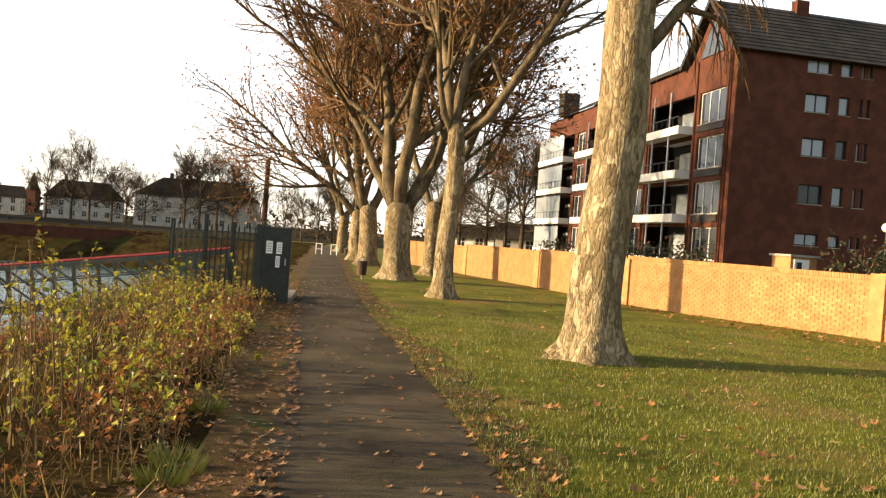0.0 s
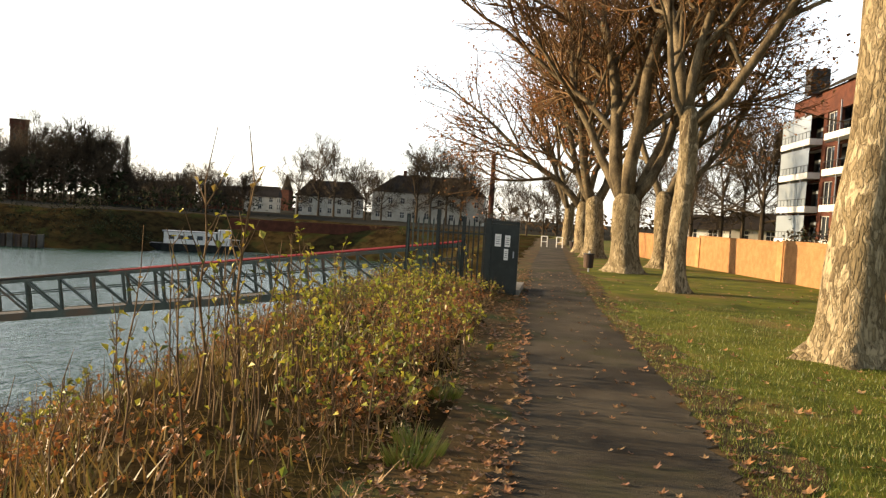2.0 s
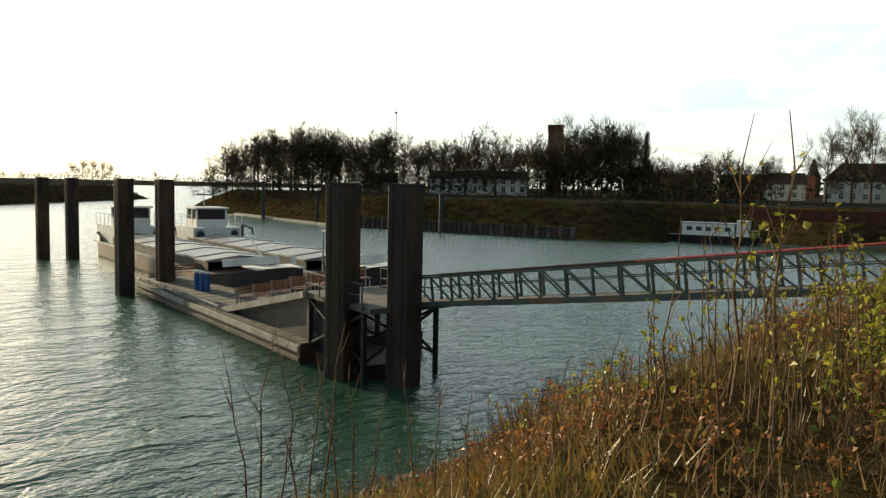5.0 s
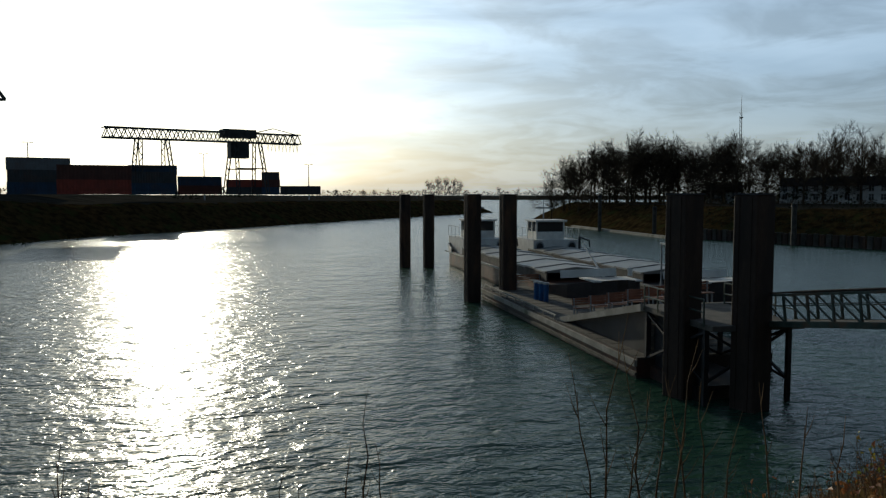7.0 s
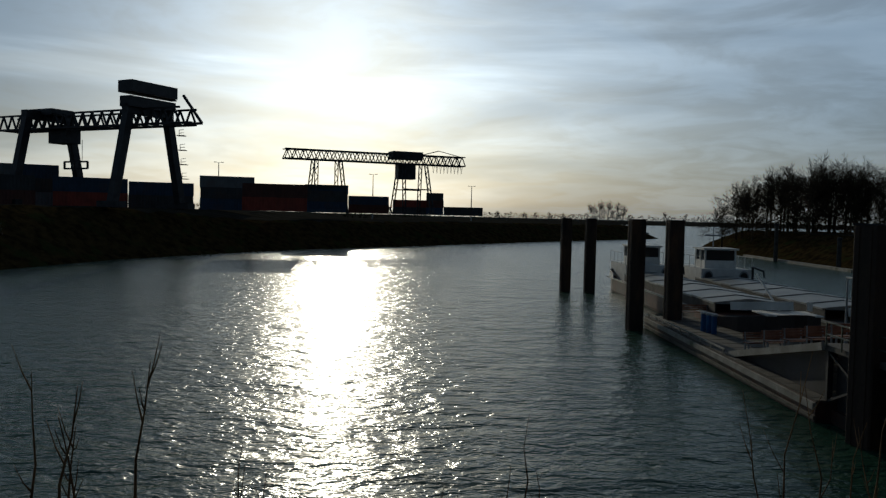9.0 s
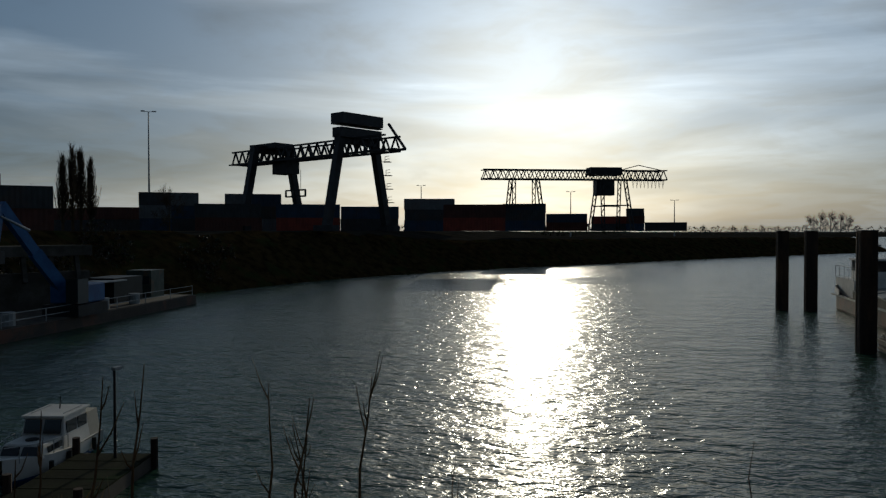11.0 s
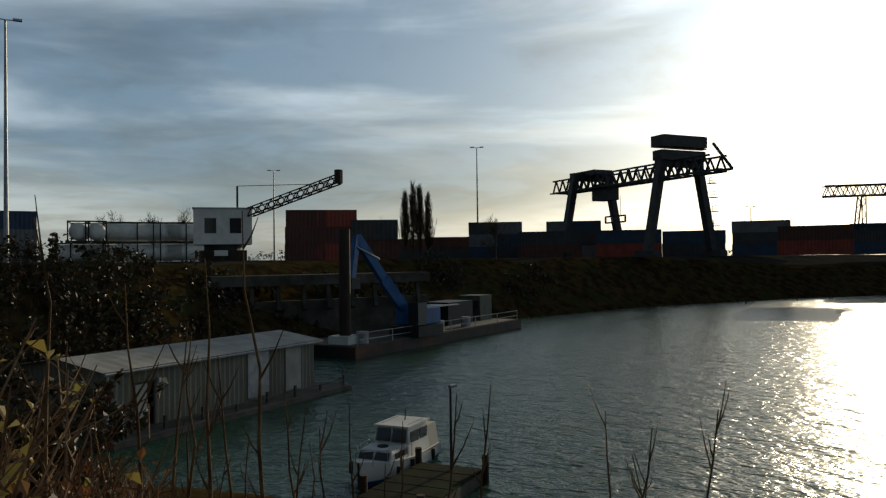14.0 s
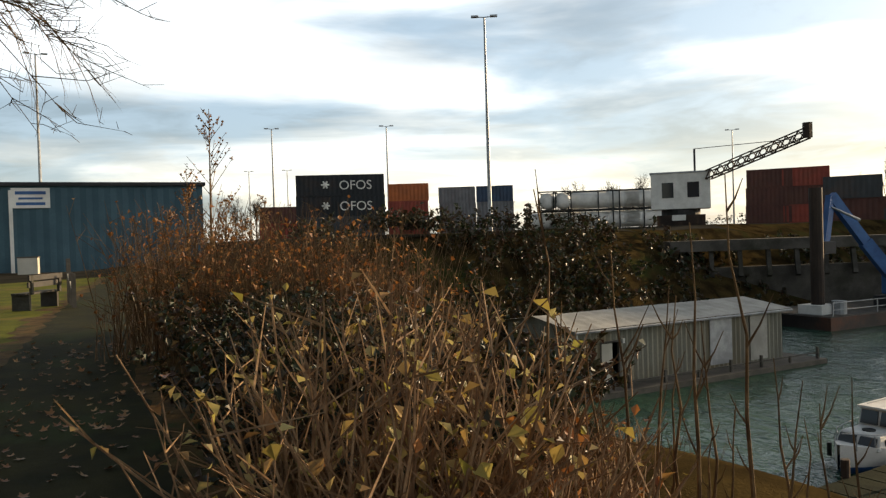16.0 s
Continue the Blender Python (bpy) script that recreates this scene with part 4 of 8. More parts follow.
# ---- mooring piles ----
def pile(x, y, turn, w=0.98):
    ob = thing("mooring_pile", (x, y, WATER), "tall square rusted steel mooring pile in the water", "mooring pile", "mooring piles", turn)
    body = part("shaft", Shape().box(0, 0, -2.6, w, w, 10.05), M["steel_rust"], ob)
    rounded(body, 0.05)
    for k in (-0.25, 0.25):
        part("weld_strip", Shape().box(w * k, -w / 2 - 0.012, -2, 0.06, 0.03, 9.4), M["steel_rust"], ob)
    part("cap", Shape().box(0, 0, 7.45, w * 1.03, w * 1.03, 0.06), M["steel_dark"], ob)
    return ob


for x, y, a in ((-26.05, 14.3, 20), (-23.95, 15.75, 20), (-52.4, 12.9, 4), (-51.8, 15.3, 4), (-78.84, 12.35, 4), (-78.13, 14.7, 4)):
    pile(x, y, a)

# ---- gangway ----
G0, G1 = Vector((-24.0, 16.9, -2.72)), Vector((-5.2, 19.6, 0.05))
gangway = thing("gangway", (0, 0, 0), "green steel truss gangway with a red handrail", "gangway")
along = (G1 - G0)
run = along.normalized()
side_v = run.cross(Vector((0, 0, 1))).normalized()
up_v = side_v.cross(run).normalized()
BAYS = 19
for sgn in (-0.72, 0.72):
    truss = new("truss_side")
    truss.parent = gangway
    o = side_v * sgn
    part("bottom_chord", Shape().beam(G0 + o, G1 + o, 0.10, 0.20), M["steel_green"], truss)
    part("top_chord", Shape().beam(G0 + o + up_v * 0.98, G1 + o + up_v * 0.98, 0.08, 0.08), M["steel_green"], truss)
    part("mid_rail", Shape().beam(G0 + o + up_v * 0.62, G1 + o + up_v * 0.62, 0.035), M["steel_green"], truss)
    for i in range(BAYS + 1):
        p = G0.lerp(G1, i / BAYS) + o
        part("upright", Shape().beam(p, p + up_v * 0.98, 0.07), M["steel_green"], truss)
        if i < BAYS:
            q = G0.lerp(G1, (i + 1) / BAYS) + o
            part("diagonal", Shape().beam(p + up_v * 0.95, q + up_v * 0.05, 0.05), M["steel_green"], truss)
    part("handrail", Shape().tube([G0 + along * 0.5 + o + up_v * 1.06, G1 + o + up_v * 1.06], [0.024, 0.024], 8), M["red_paint"], truss, "red handrail")
    part("handrail_lower_end", Shape().tube([G0 + o + up_v * 1.06, G0 + along * 0.5 + o + up_v * 1.06], [0.03, 0.03], 8), M["steel_rust"], truss)
dk = Shape()
n = 64
for i in range(n):
    a, b = G0.lerp(G1, (i + 0.06) / n), G0.lerp(G1, (i + 0.94) / n)
    dk = Shape().add([v + side_v * s + up_v * u for v in (a, b) for s, u in ((-0.66, 0.02), (0.66, 0.02), (0.66, 0.08), (-0.66, 0.08))],
           [(3, 2, 1, 0), (4, 5, 6, 7), (0, 1, 5, 4), (1, 2, 6, 5), (2, 3, 7, 6), (3, 0, 4, 7)])
    part("deck_board", dk, M["deck"], gangway)
abut = Shape().box(-4.6, 19.6, -3.0, 1.8, 2.4, 3.05, 8)
solid("abutment", abut, M["concrete"], "concrete abutment at the head of the gangway", "abutment", kind="structure")

# ---- pontoon with ramp and landing ----
DECK = WATER + 0.85
pontoon = thing("pontoon", (0, 0, 0), "long floating steel pontoon with a sloping ramp and a raised landing", "pontoon")
hull = Shape().box(-41.2, 17.0, WATER - 0.9, 24.6, 6.2, 0.9 + 0.78)
part("hull", hull, M["hull_dark"], pontoon)
part("fender_rail", Shape().box(-41.2, 13.84, WATER + 0.50, 24.7, 0.14, 0.26), M["concrete"], pontoon, "pale rubbing rail")
part("lower_fender_rail", Shape().box(-41.2, 13.86, WATER + 0.12, 24.7, 0.10, 0.14), M["deck"], pontoon)
plank = Shape().box(0, 0, 0, 0.40, 6.1, 0.06).mesh("plank", M["deck"])
for i in range(58):
    o = new("plank", plank)
    o.parent = pontoon
    o.location = (-53.3 + 0.424 * i, 17.0, DECK - 0.07 + 0.006 * (i % 3))
LAND = -2.85
ramp = Shape()
for y in (14.3, 19.6):
    part("ramp_girder", Shape().beam((-38.5, y, DECK + 0.02), (-29.2, y, LAND), 0.24, 0.30), M["concrete"], pontoon, "pale ramp girder")
web = Shape()
web.add([(-38.3, 14.55, DECK), (-29.1, 14.55, DECK), (-29.1, 14.55, LAND - 0.1), (-38.3, 14.62, DECK), (-29.1, 14.62, DECK), (-29.1, 14.62, LAND - 0.1)], [(0, 1, 2), (3, 5, 4), (0, 3, 4, 1), (1, 4, 5, 2), (2, 5, 3, 0)])
part("ramp_side_plate", web, M["steel_dark"], pontoon, "dark plate under the ramp")
part("landing_side_plate", Shape().box(-27.0, 14.75, WATER + 0.3, 4.0, 0.06, LAND - WATER - 0.5), M["steel_dark"], pontoon)
rd = Shape()
for i in range(24):
    x = -38.3 + 9.1 * (i + 0.5) / 24
    z = DECK + 0.08 + (LAND - DECK - 0.02) * (i + 0.5) / 24
    rd.box(x, 16.95, z, 0.36, 5.1, 0.05)
part("ramp_deck", rd, M["deck"], pontoon)
part("landing", Shape().box(-26.6, 16.1, LAND - 0.12, 5.2, 3.6, 0.2), M["deck"], pontoon)
for x in (-29.0, -27.0, -24.6):
    for y in (14.4, 17.7):
        part("column", Shape().box(x, y, WATER - 1.0 if x > -28.5 else WATER + 0.7, 0.16, 0.16, LAND - WATER + (0.9 if x > -28.5 else -0.8)), M["steel_dark"], pontoon)
for (x0, y0), (x1, y1) in (((-29, 14.4), (-24.6, 14.4)), ((-29, 17.7), (-24.6, 17.7)), ((-24.6, 14.4), (-24.6, 17.7)), ((-29, 14.4), (-29, 17.7))):
    part("brace", Shape().beam((x0, y0, WATER + 0.8), (x1, y1, LAND - 0.2), 0.09).beam((x0, y0, LAND - 0.2), (x1, y1, WATER + 0.8), 0.09), M["steel_dark"], pontoon)
part("float", Shape().box(-27.2, 15.9, WATER - 0.6, 3.8, 2.8, 1.1), M["hull_dark"], pontoon)
for (x0, y0), (x1, y1) in (((-29, 14.25), (-24.5, 14.25)), ((-29, 17.85), (-24.5, 17.85))):
    lr = Shape()
    for h in (0.5, 0.95):
        lr.beam((x0, y0, LAND + h), (x1, y1, LAND + h), 0.045)
    for k in range(5):
        lr.beam((x0 + (x1 - x0) * k / 4, y0, LAND), (x0 + (x1 - x0) * k / 4, y0, LAND + 0.95), 0.05)
    part("landing_railing", lr, M["steel_green"], pontoon)
lowrail = Shape()
for k in range(9):
    lowrail.box(-52.8 + 1.75 * k, 14.0, DECK, 0.07, 0.07, 0.22)
lowrail.beam((-53, 14.0, DECK + 0.24), (-38.6, 14.0, DECK + 0.24), 0.08)
part("kerb_rail", lowrail, M["concrete"], pontoon)


def pontoon_bench(x, y, z, turn):
    ob = thing("pontoon_bench", (x, y, z), "brown slatted bench with a steel frame on the pontoon", "bench", "pontoon benches", turn)
    for s in (-0.95, 0.95):
        part("leg", Shape().beam((s, 0, 0), (s, 0, 0.42), 0.06).beam((s, 0.28, 0), (s, 0.36, 0.95), 0.06).beam((s, 0, 0.42), (s, 0.32, 0.42), 0.05), M["galvanised"], ob)
    for k in range(3):
        part("seat_slat", Shape().box(0, 0.02 + 0.12 * k, 0.44, 2.1, 0.10, 0.035), M["bench_wood"], ob)
    for k in range(3):
        part("back_slat", Shape().box(0, 0.34 + 0.02 * k, 0.58 + 0.13 * k, 2.1, 0.035, 0.10), M["bench_wood"], ob)


for i in range(6):
    k = (i + 0.6) / 6.2
    pontoon_bench(-38.3 + 9.1 * k, 15.6 + 0.5 * i * 0.6, DECK + 0.13 + (LAND - DECK - 0.02) * k, 100)
pontoon_bench(-52.2, 17.0, DECK, 95)


def pontoon_lamp(x, y, z):
    ob = thing("deck_lamp", (x, y, z), "thin galvanised lamp post with a short arm", "lamp post", "pontoon lamps")
    part("post", Shape().tube([(0, 0, 0), (0, 0, 4.0)], [0.06, 0.045], 8), M["galvanised"], ob)
    part("head", Shape().box(0.25, 0, 3.98, 0.6, 0.16, 0.08), M["galvanised"], ob)


pontoon_lamp(-38.0, 19.7, DECK)
pontoon_lamp(-29.6, 19.4, LAND - 0.1)
for i in range(3):
    bo = thing("bollard", (-46.5 + 0.5 * i, 15.6 + 0.15 * i, DECK), "blue-grey mooring bollard on the pontoon deck", "bollard", "deck bollards")
    part("post", Shape().tube([(0, 0, 0), (0, 0, 1.05)], [0.16, 0.16], 10), M["blue_paint"], bo)
    part("head", Shape().tube([(0, 0, 1.05), (0, 0, 1.17)], [0.21, 0.19], 10), M["galvanised"], bo)


# ---- river barges ----
def barge(x_bow, x_stern, yc, width, label, house, turn=0.0):
    L = x_bow - x_stern
    ob = thing("river_barge", (x_stern, yc, WATER), label, "barge", "moored barges", turn)
    half = width / 2
    stations = [(0.0, 0.55), (0.04, 0.85), (0.10, 1.0), (0.86, 1.0), (0.93, 0.86), (0.975, 0.55), (1.0, 0.12)]
    hs = Shape()
    rows = []
    for k, w in stations:
        sheer = 1.35 + (0.9 * max(0, (k - 0.84) / 0.16) ** 1.5) + (0.5 * max(0, (0.1 - k) / 0.1))
        rows.append([(k * L, -half * w * 0.85, -1.0), (k * L, -half * w, 0.2), (k * L, -half * w, sheer), (k * L, half * w, sheer), (k * L, half * w, 0.2), (k * L, half * w * 0.85, -1.0)])
    for r in rows:
        hs.v.extend(r)
    for i in range(len(rows) - 1):
        for j in range(5):
            a = i * 6 + j
            hs.f.append([a, a + 6, a + 7, a + 1])
            hs.mi.append(0)
    hs.f.append([0, 1, 2, 3, 4, 5])
    hs.f.append([(len(rows) - 1) * 6 + j for j in (5, 4, 3, 2, 1, 0)])
    hs.mi.extend([0, 0])
    part("hull", hs, M["hull_dark"], ob, "dark rusty hull")
    for sgn in (-1, 1):
        part("gunwale", Shape().beam((0.04 * L, sgn * half * 0.98, 1.40), (0.87 * L, sgn * half * 0.98, 1.40), 0.16, 0.14), M["hatch"], ob)
        part("coaming", Shape().box(0.50 * L, sgn * (half - 0.62), 1.35, 0.64 * L, 0.08, 0.75), M["deck"], ob)
    bow = Shape().box(0.955 * L, 0, 2.05, 0.06 * L, width * 0.55, 0.08).beam((0.90 * L, -half * 0.86, 2.25), (0.997 * L, -0.4, 2.75), 0.06, 0.5).beam((0.90 * L, half * 0.86, 2.25), (0.997 * L, 0.4, 2.75), 0.06, 0.5)
    part("bow_bulwark", bow, M["white_paint"], ob, "white bow bulwark")
    for sgn in (-1, 1):
        part("stern_bulwark", Shape().beam((0.0, sgn * half * 0.55, 2.0), (0.05 * L, sgn * half * 0.9, 1.85), 0.07, 0.75).beam((0.05 * L, sgn * half * 0.9, 1.85), (0.12 * L, sgn * half, 1.65), 0.07, 0.55), M["white_paint"], ob, "white stern bulwark")
    n = 11
    for i in range(n):
        x0 = 0.185 * L + 0.63 * L * i / n
        w = 0.63 * L / n - 0.06
        c = Shape()
        zz = 2.1 + 0.06 * (i % 2)
        c.add([(x0, -half + 0.55, zz), (x0 + w, -half + 0.55, zz), (x0 + w, 0, zz + 0.28), (x0, 0, zz + 0.28), (x0, half - 0.55, zz), (x0 + w, half - 0.55, zz),
               (x0, -half + 0.55, zz - 0.12), (x0 + w, -half + 0.55, zz - 0.12), (x0 + w, half - 0.55, zz - 0.12), (x0, half - 0.55, zz - 0.12)],
              [(0, 1, 2, 3), (3, 2, 5, 4), (0, 6, 7, 1), (4, 5, 8, 9), (0, 3, 4, 9, 6), (1, 7, 8, 5, 2)])
        part("hatch_cover", c, M["hatch"], ob)
    wh = new("wheelhouse")
    wh.parent = ob
    wh.matrix_local = Matrix.Translation((house * L, 0, 1.3)) @ Matrix.Diagonal((1.15, 1.0, 1.35, 1))
    part("deckhouse", Shape().box(0, 0, 0, 6.0, width * 0.78, 1.25), M["white_paint"], wh)
    part("cabin_wall", Shape().box(0.3, 0, 1.25, 2.6, width * 0.5, 0.55), M["white_paint"], wh)
    for sx in (-1, 0, 1):
        for sy in (-1, 1):
            part("window_post", Shape().box(0.3 + 1.2 * sx, sy * width * 0.24, 1.8, 0.14, 0.14, 0.75), M["white_paint"], wh)
    part("wheelhouse_glass", Shape().box(0.3, 0, 1.8, 2.4, width * 0.46, 0.72), M["glass"], wh)
    part("wheelhouse_roof", Shape().box(0.3, 0, 2.55, 3.0, width * 0.56, 0.12), M["white_paint"], wh)
    for k in (-0.28, 0.28):
        part("porthole", Shape().tube([(3.0, width * k, 0.7), (3.06, width * k, 0.7)], [0.34, 0.34], 14), M["glass"], wh)
        part("porthole_ring", Shape().tube([(2.99, width * k, 0.7), (3.04, width * k, 0.7)], [0.46, 0.46], 14), M["galvanised"], wh)
    part("radar_mast", Shape().tube([(-0.3, 0, 2.6), (-0.3, 0, 4.2)], [0.06, 0.04], 8).box(-0.3, 0, 3.5, 0.1, 1.7, 0.12), M["galvanised"], wh)
    for sgn in (-1, 1):
        rl = Shape()
        rl.beam((-3, sgn * width * 0.4, 2.1), (3, sgn * width * 0.4, 2.1), 0.04)
        for k in range(5):
            rl.beam((-3 + 1.5 * k, sgn * width * 0.4, 1.25), (-3 + 1.5 * k, sgn * width * 0.4, 2.1), 0.04)
        part("railing", rl, M["galvanised"], wh)
    part("deck_crane", Shape().beam((0.28 * L, half * 0.5, 1.6), (0.28 * L, half * 0.5, 3.4), 0.18).beam((0.28 * L, half * 0.5, 3.4), (0.34 * L, half * 0.5, 3.2), 0.14).beam((0.34 * L, half * 0.5, 3.2), (0.345 * L, half * 0.5, 2.6), 0.1), M["steel_dark"], ob)
    part("bow_mast", Shape().tube([(0.93 * L, 0, 2.1), (0.84 * L, 0, 4.1)], [0.07, 0.05], 8), M["white_paint"], ob)
    part("anchor_winch", Shape().box(0.915 * L, 0, 2.0, 0.9, 1.5, 0.55).tube([(0.915 * L, -0.9, 2.35), (0.915 * L, 0.9, 2.35)], [0.26, 0.26], 10), M["steel_dark"], ob)
    return ob


barge(-44.0, -84.0, 20.1 + 0.2, 5.9, "long dark river barge with pale hatch covers and a white wheelhouse", 0.10)
barge(-42.0, -81.5, 26.6, 6.0, "second river barge with pale hatches moored alongside", 0.13)

# ---- bare trees farther off: a few kinds, copied ----
def bare_tree(seed, tall, spread, upright=0.5, fine=5, leafy=0.0):
    rng = random.Random(seed)
    t, l, w, lv = Shape(), Shape(), Shape(), Shape()
    sp = dict(levels=fine, kids=(0, 4, 5, 4, 4), angle=(0.3, spread + 0.15), shrink=(0.45, 0.72), lift=upright, droop=0.0, leafy=leafy, least=0.021)
    h0 = tall * 0.58
    t.tube([(0, 0, -0.3), (0, 0, 0.5), (0.05 * spread, 0, tall * 0.3), (0, 0.1, h0)], [tall * 0.03, tall * 0.02, tall * 0.014, tall * 0.006], 8)
    for k in range(8):
        a = 2.4 * k + rng.uniform(-.4, .4)
        rise = k / 7
        el = radians(18 + 62 * rise + rng.uniform(-8, 8)) if upright < 0.8 else radians(50 + 35 * rise)
        grow(l, l, w, (0, 0, tall * (0.22 + 0.34 * rise)), (math.cos(a) * math.cos(el), math.sin(a) * math.cos(el), math.sin(el)), tall * rng.uniform(0.25, 0.34), tall * 0.0085, 1, rng, sp, lv)
    ob = thing("bare_tree", (0, 0, -200), "tall bare winter tree with a fine twiggy crown", "tree", "bare trees")
    part("trunk", t, M["far_twig"], ob)
    part("limb_work", l, M["far_twig"], ob)
    part("crown", w, M["far_twig"], ob)
    if lv.f:
        part("leaves", lv, M["leaf_autumn"], ob)
    return ob


KINDS = [bare_tree(101, 16, 0.75, 0.3), bare_tree(102, 16, 0.65, 0.4), bare_tree(103, 16, 0.85, 0.25), bare_tree(104, 16, 0.5, 0.9), bare_tree(105, 16, 0.7, 0.35)]
used = set()
trng = random.Random(9)


def plant(bearing, distance, tall, kind=None, z=None):
    k = trng.randrange(len(KINDS)) if kind is None else kind
    p = spot(bearing, distance)
    zz = ground_z(p.x, p.y) if z is None else z
    m = pose(p.x, p.y, zz, 0, 0, trng.uniform(0, 360))
    s = tall / 18.0
    if k not in used:
        ob = KINDS[k]
        used.add(k)
    else:
        ob = copy_thing(KINDS[k], Matrix())
    ob.matrix_world = m @ Matrix.Diagonal((s * trng.uniform(0.9, 1.1), s * trng.uniform(0.9, 1.1), s, 1))
    return ob


# wooded north bank
for i in range(17):
    plant(70.2 - 0.75 * i + trng.uniform(-.2, .2), trng.uniform(196, 222), trng.uniform(11.5, 15.5), trng.choice((1, 3, 4)))
for b, d, h in ((64.5, 200, 17), (63.2, 205, 17), (62, 198, 16), (58.3, 205, 17), (57.4, 200, 16), (55.5, 190, 12.5), (54.6, 215, 14), (53.2, 190, 13), (52.0, 200, 16), (51.2, 206, 17.5), (49.8, 196, 15.5), (48.8, 204, 15),
                (47.4, 185, 14), (46.5, 190, 13), (44.8, 192, 17), (44.1, 188, 18), (43.4, 196, 17), (42.8, 186, 17), (42.1, 192, 18), (41.4, 188, 18), (40.8, 190, 17), (40.2, 196, 17), (45.4, 186, 14), (39.3, 200, 14), (38.6, 206, 9),
                (37.5, 200, 8), (36.5, 210, 9.5), (35.6, 200, 9), (34.6, 195, 10), (33.7, 200, 10.5), (32.9, 196, 10), (32.2, 205, 9),
                (27.3, 205, 18), (25.8, 200, 20), (24.7, 205, 19), (23.3, 200, 16), (22.4, 180, 13), (21.2, 178, 12), (18.6, 182, 17.5), (17.6, 178, 19), (16.4, 182, 19), (15.3, 190, 17), (14.5, 195, 14), (13.4, 190, 12.5),
                (11.6, 120, 9), (10.4, 110, 8), (9.2, 115, 9), (8.2, 125, 11), (7.3, 118, 10)):
    plant(b, d, h)
for i in range(46):                       # the dense wood round the tower and along the point
    b = 39.4 + 29.6 * (i + trng.random()) / 46
    plant(b, trng.uniform(216, 236) if 46.5 < b < 59 else trng.uniform(184, 232), trng.uniform(11, 15.5) if i > 9 else trng.uniform(14.5, 17.5))
for i in range(16):                       # smaller trees in front of the village
    plant(30.5 + 9 * (i + trng.random()) / 16, trng.uniform(150, 200), trng.uniform(6.5, 9.5))
# beyond the garden wall
for b, d, h in ((-1.2, 95, 14), (-3.2, 90, 15), (-4.6, 96, 17), (-5.8, 88, 17), (-6.8, 94, 15), (-8.0, 110, 16), (0.6, 110, 13), (2.4, 115, 12)):
    plant(b, d, h)
# round the container yard
for b, d, h in ((150.8, 150, 8.5), (151.8, 150, 8), (146.8, 150, 9), (148.6, 155, 8.6), (124.2, 152, 8), (132.8, 140, 7), (156.6, 150, 7), (174.6, 120, 6), (176, 120, 6), (103.2, 230, 6), (168, 160, 6)):
    plant(b, d, h)
for b, d, h in ((79.2, 1250, 26), (78.6, 1250, 31), (78.0, 1260, 31), (77.4, 1250, 29), (76.9, 1260, 25), (84, 900, 9), (83.2, 900, 9), (82.2, 950, 10), (81.2, 950, 9), (86, 700, 8), (74, 1300, 16), (72.6, 1300, 14)):
    plant(b, d, h, 2, -1.0)


def poplar(bearing, distance, tall, seed):
    rng = random.Random(seed)
    p = spot(bearing, distance)
    ob = thing("poplar", (p.x, p.y, ground_z(p.x, p.y)), "narrow upright bare poplar", "tree", "poplars")
    t, w = Shape(), Shape()
    t.tube([(0, 0, -0.3), (0, 0, tall * 0.92)], [tall * 0.018, 0.04], 6)
    for i in range(170):
        z = tall * rng.uniform(0.08, 0.86)
        a = rng.uniform(0, 6.28)
        L = (tall - z) * rng.uniform(0.2, 0.42) + 0.6
        out = L * rng.uniform(0.15, 0.36)
        q = Vector((math.cos(a) * out, math.sin(a) * out, z + L))
        w.tube([(0, 0, z), (q.x * 0.7, q.y * 0.7, z + L * 0.45), q], [0.06, 0.045, 0.015], 3, False)
        for j in range(5):
            b = Vector((0, 0, z)).lerp(q, rng.uniform(0.3, 1))
            w.tube([b, b + Vector((rng.uniform(-.35, .35), rng.uniform(-.35, .35), rng.uniform(0.5, 1.2)))], [0.035, 0.012], 3, False)
    part("trunk", t, M["far_twig"], ob)
    part("crown", w, M["far_twig"], ob)


for i, (b, d, h) in enumerate(((130.9, 150, 14), (130.3, 152, 16), (129.8, 149, 15), (129.2, 151, 13.5), (39.0, 192, 17))):
    poplar(b, d, h, 60 + i)


def treeline(bearings, distance, low, high, seed, label, material):
    """A low far hedge of many small clumps."""
    rng = random.Random(seed)
    s = Shape()
    b = bearings[0]
    while b < bearings[1]:
        h = rng.uniform(low, high)
        p = spot(b, distance * rng.uniform(0.96, 1.04))
        z = max(ground_z(p.x, p.y), -1.5)
        for i in range(34):
            k = rng.random() ** 0.7
            c = p + Vector((rng.gauss(0, 0.5) * h * (1.1 - k), rng.gauss(0, 0.5) * h * (1.1 - k), z + h * 0.85 * k))
            s.leaf(c, h * rng.uniform(0.10, 0.24), rng)
        b += math.degrees(0.42 * (low + high) / 2 / distance)
    return solid("far_hedge", s, material, label, "hedge", kind="stuff")


treeline((66, 92), 1000, 5, 11, 1, "line of trees along the far river bank, haze painted into their pale colour", M["far_haze"])
treeline((92, 180), 330, 2, 6, 2, "dark scrub behind the container yard", M["far_green"])
treeline((-14, 12), 130, 2.5, 6.0, 3, "brown scrub and hedges beyond the path", M["hedge_brown"])
treeline((12, 40), 260, 3, 8, 4, "dark trees behind the houses", M["far_green"])
treeline((30.5, 42), 150, 1.5, 5.5, 5, "dark scrub on the harbour bank", M["far_green"])
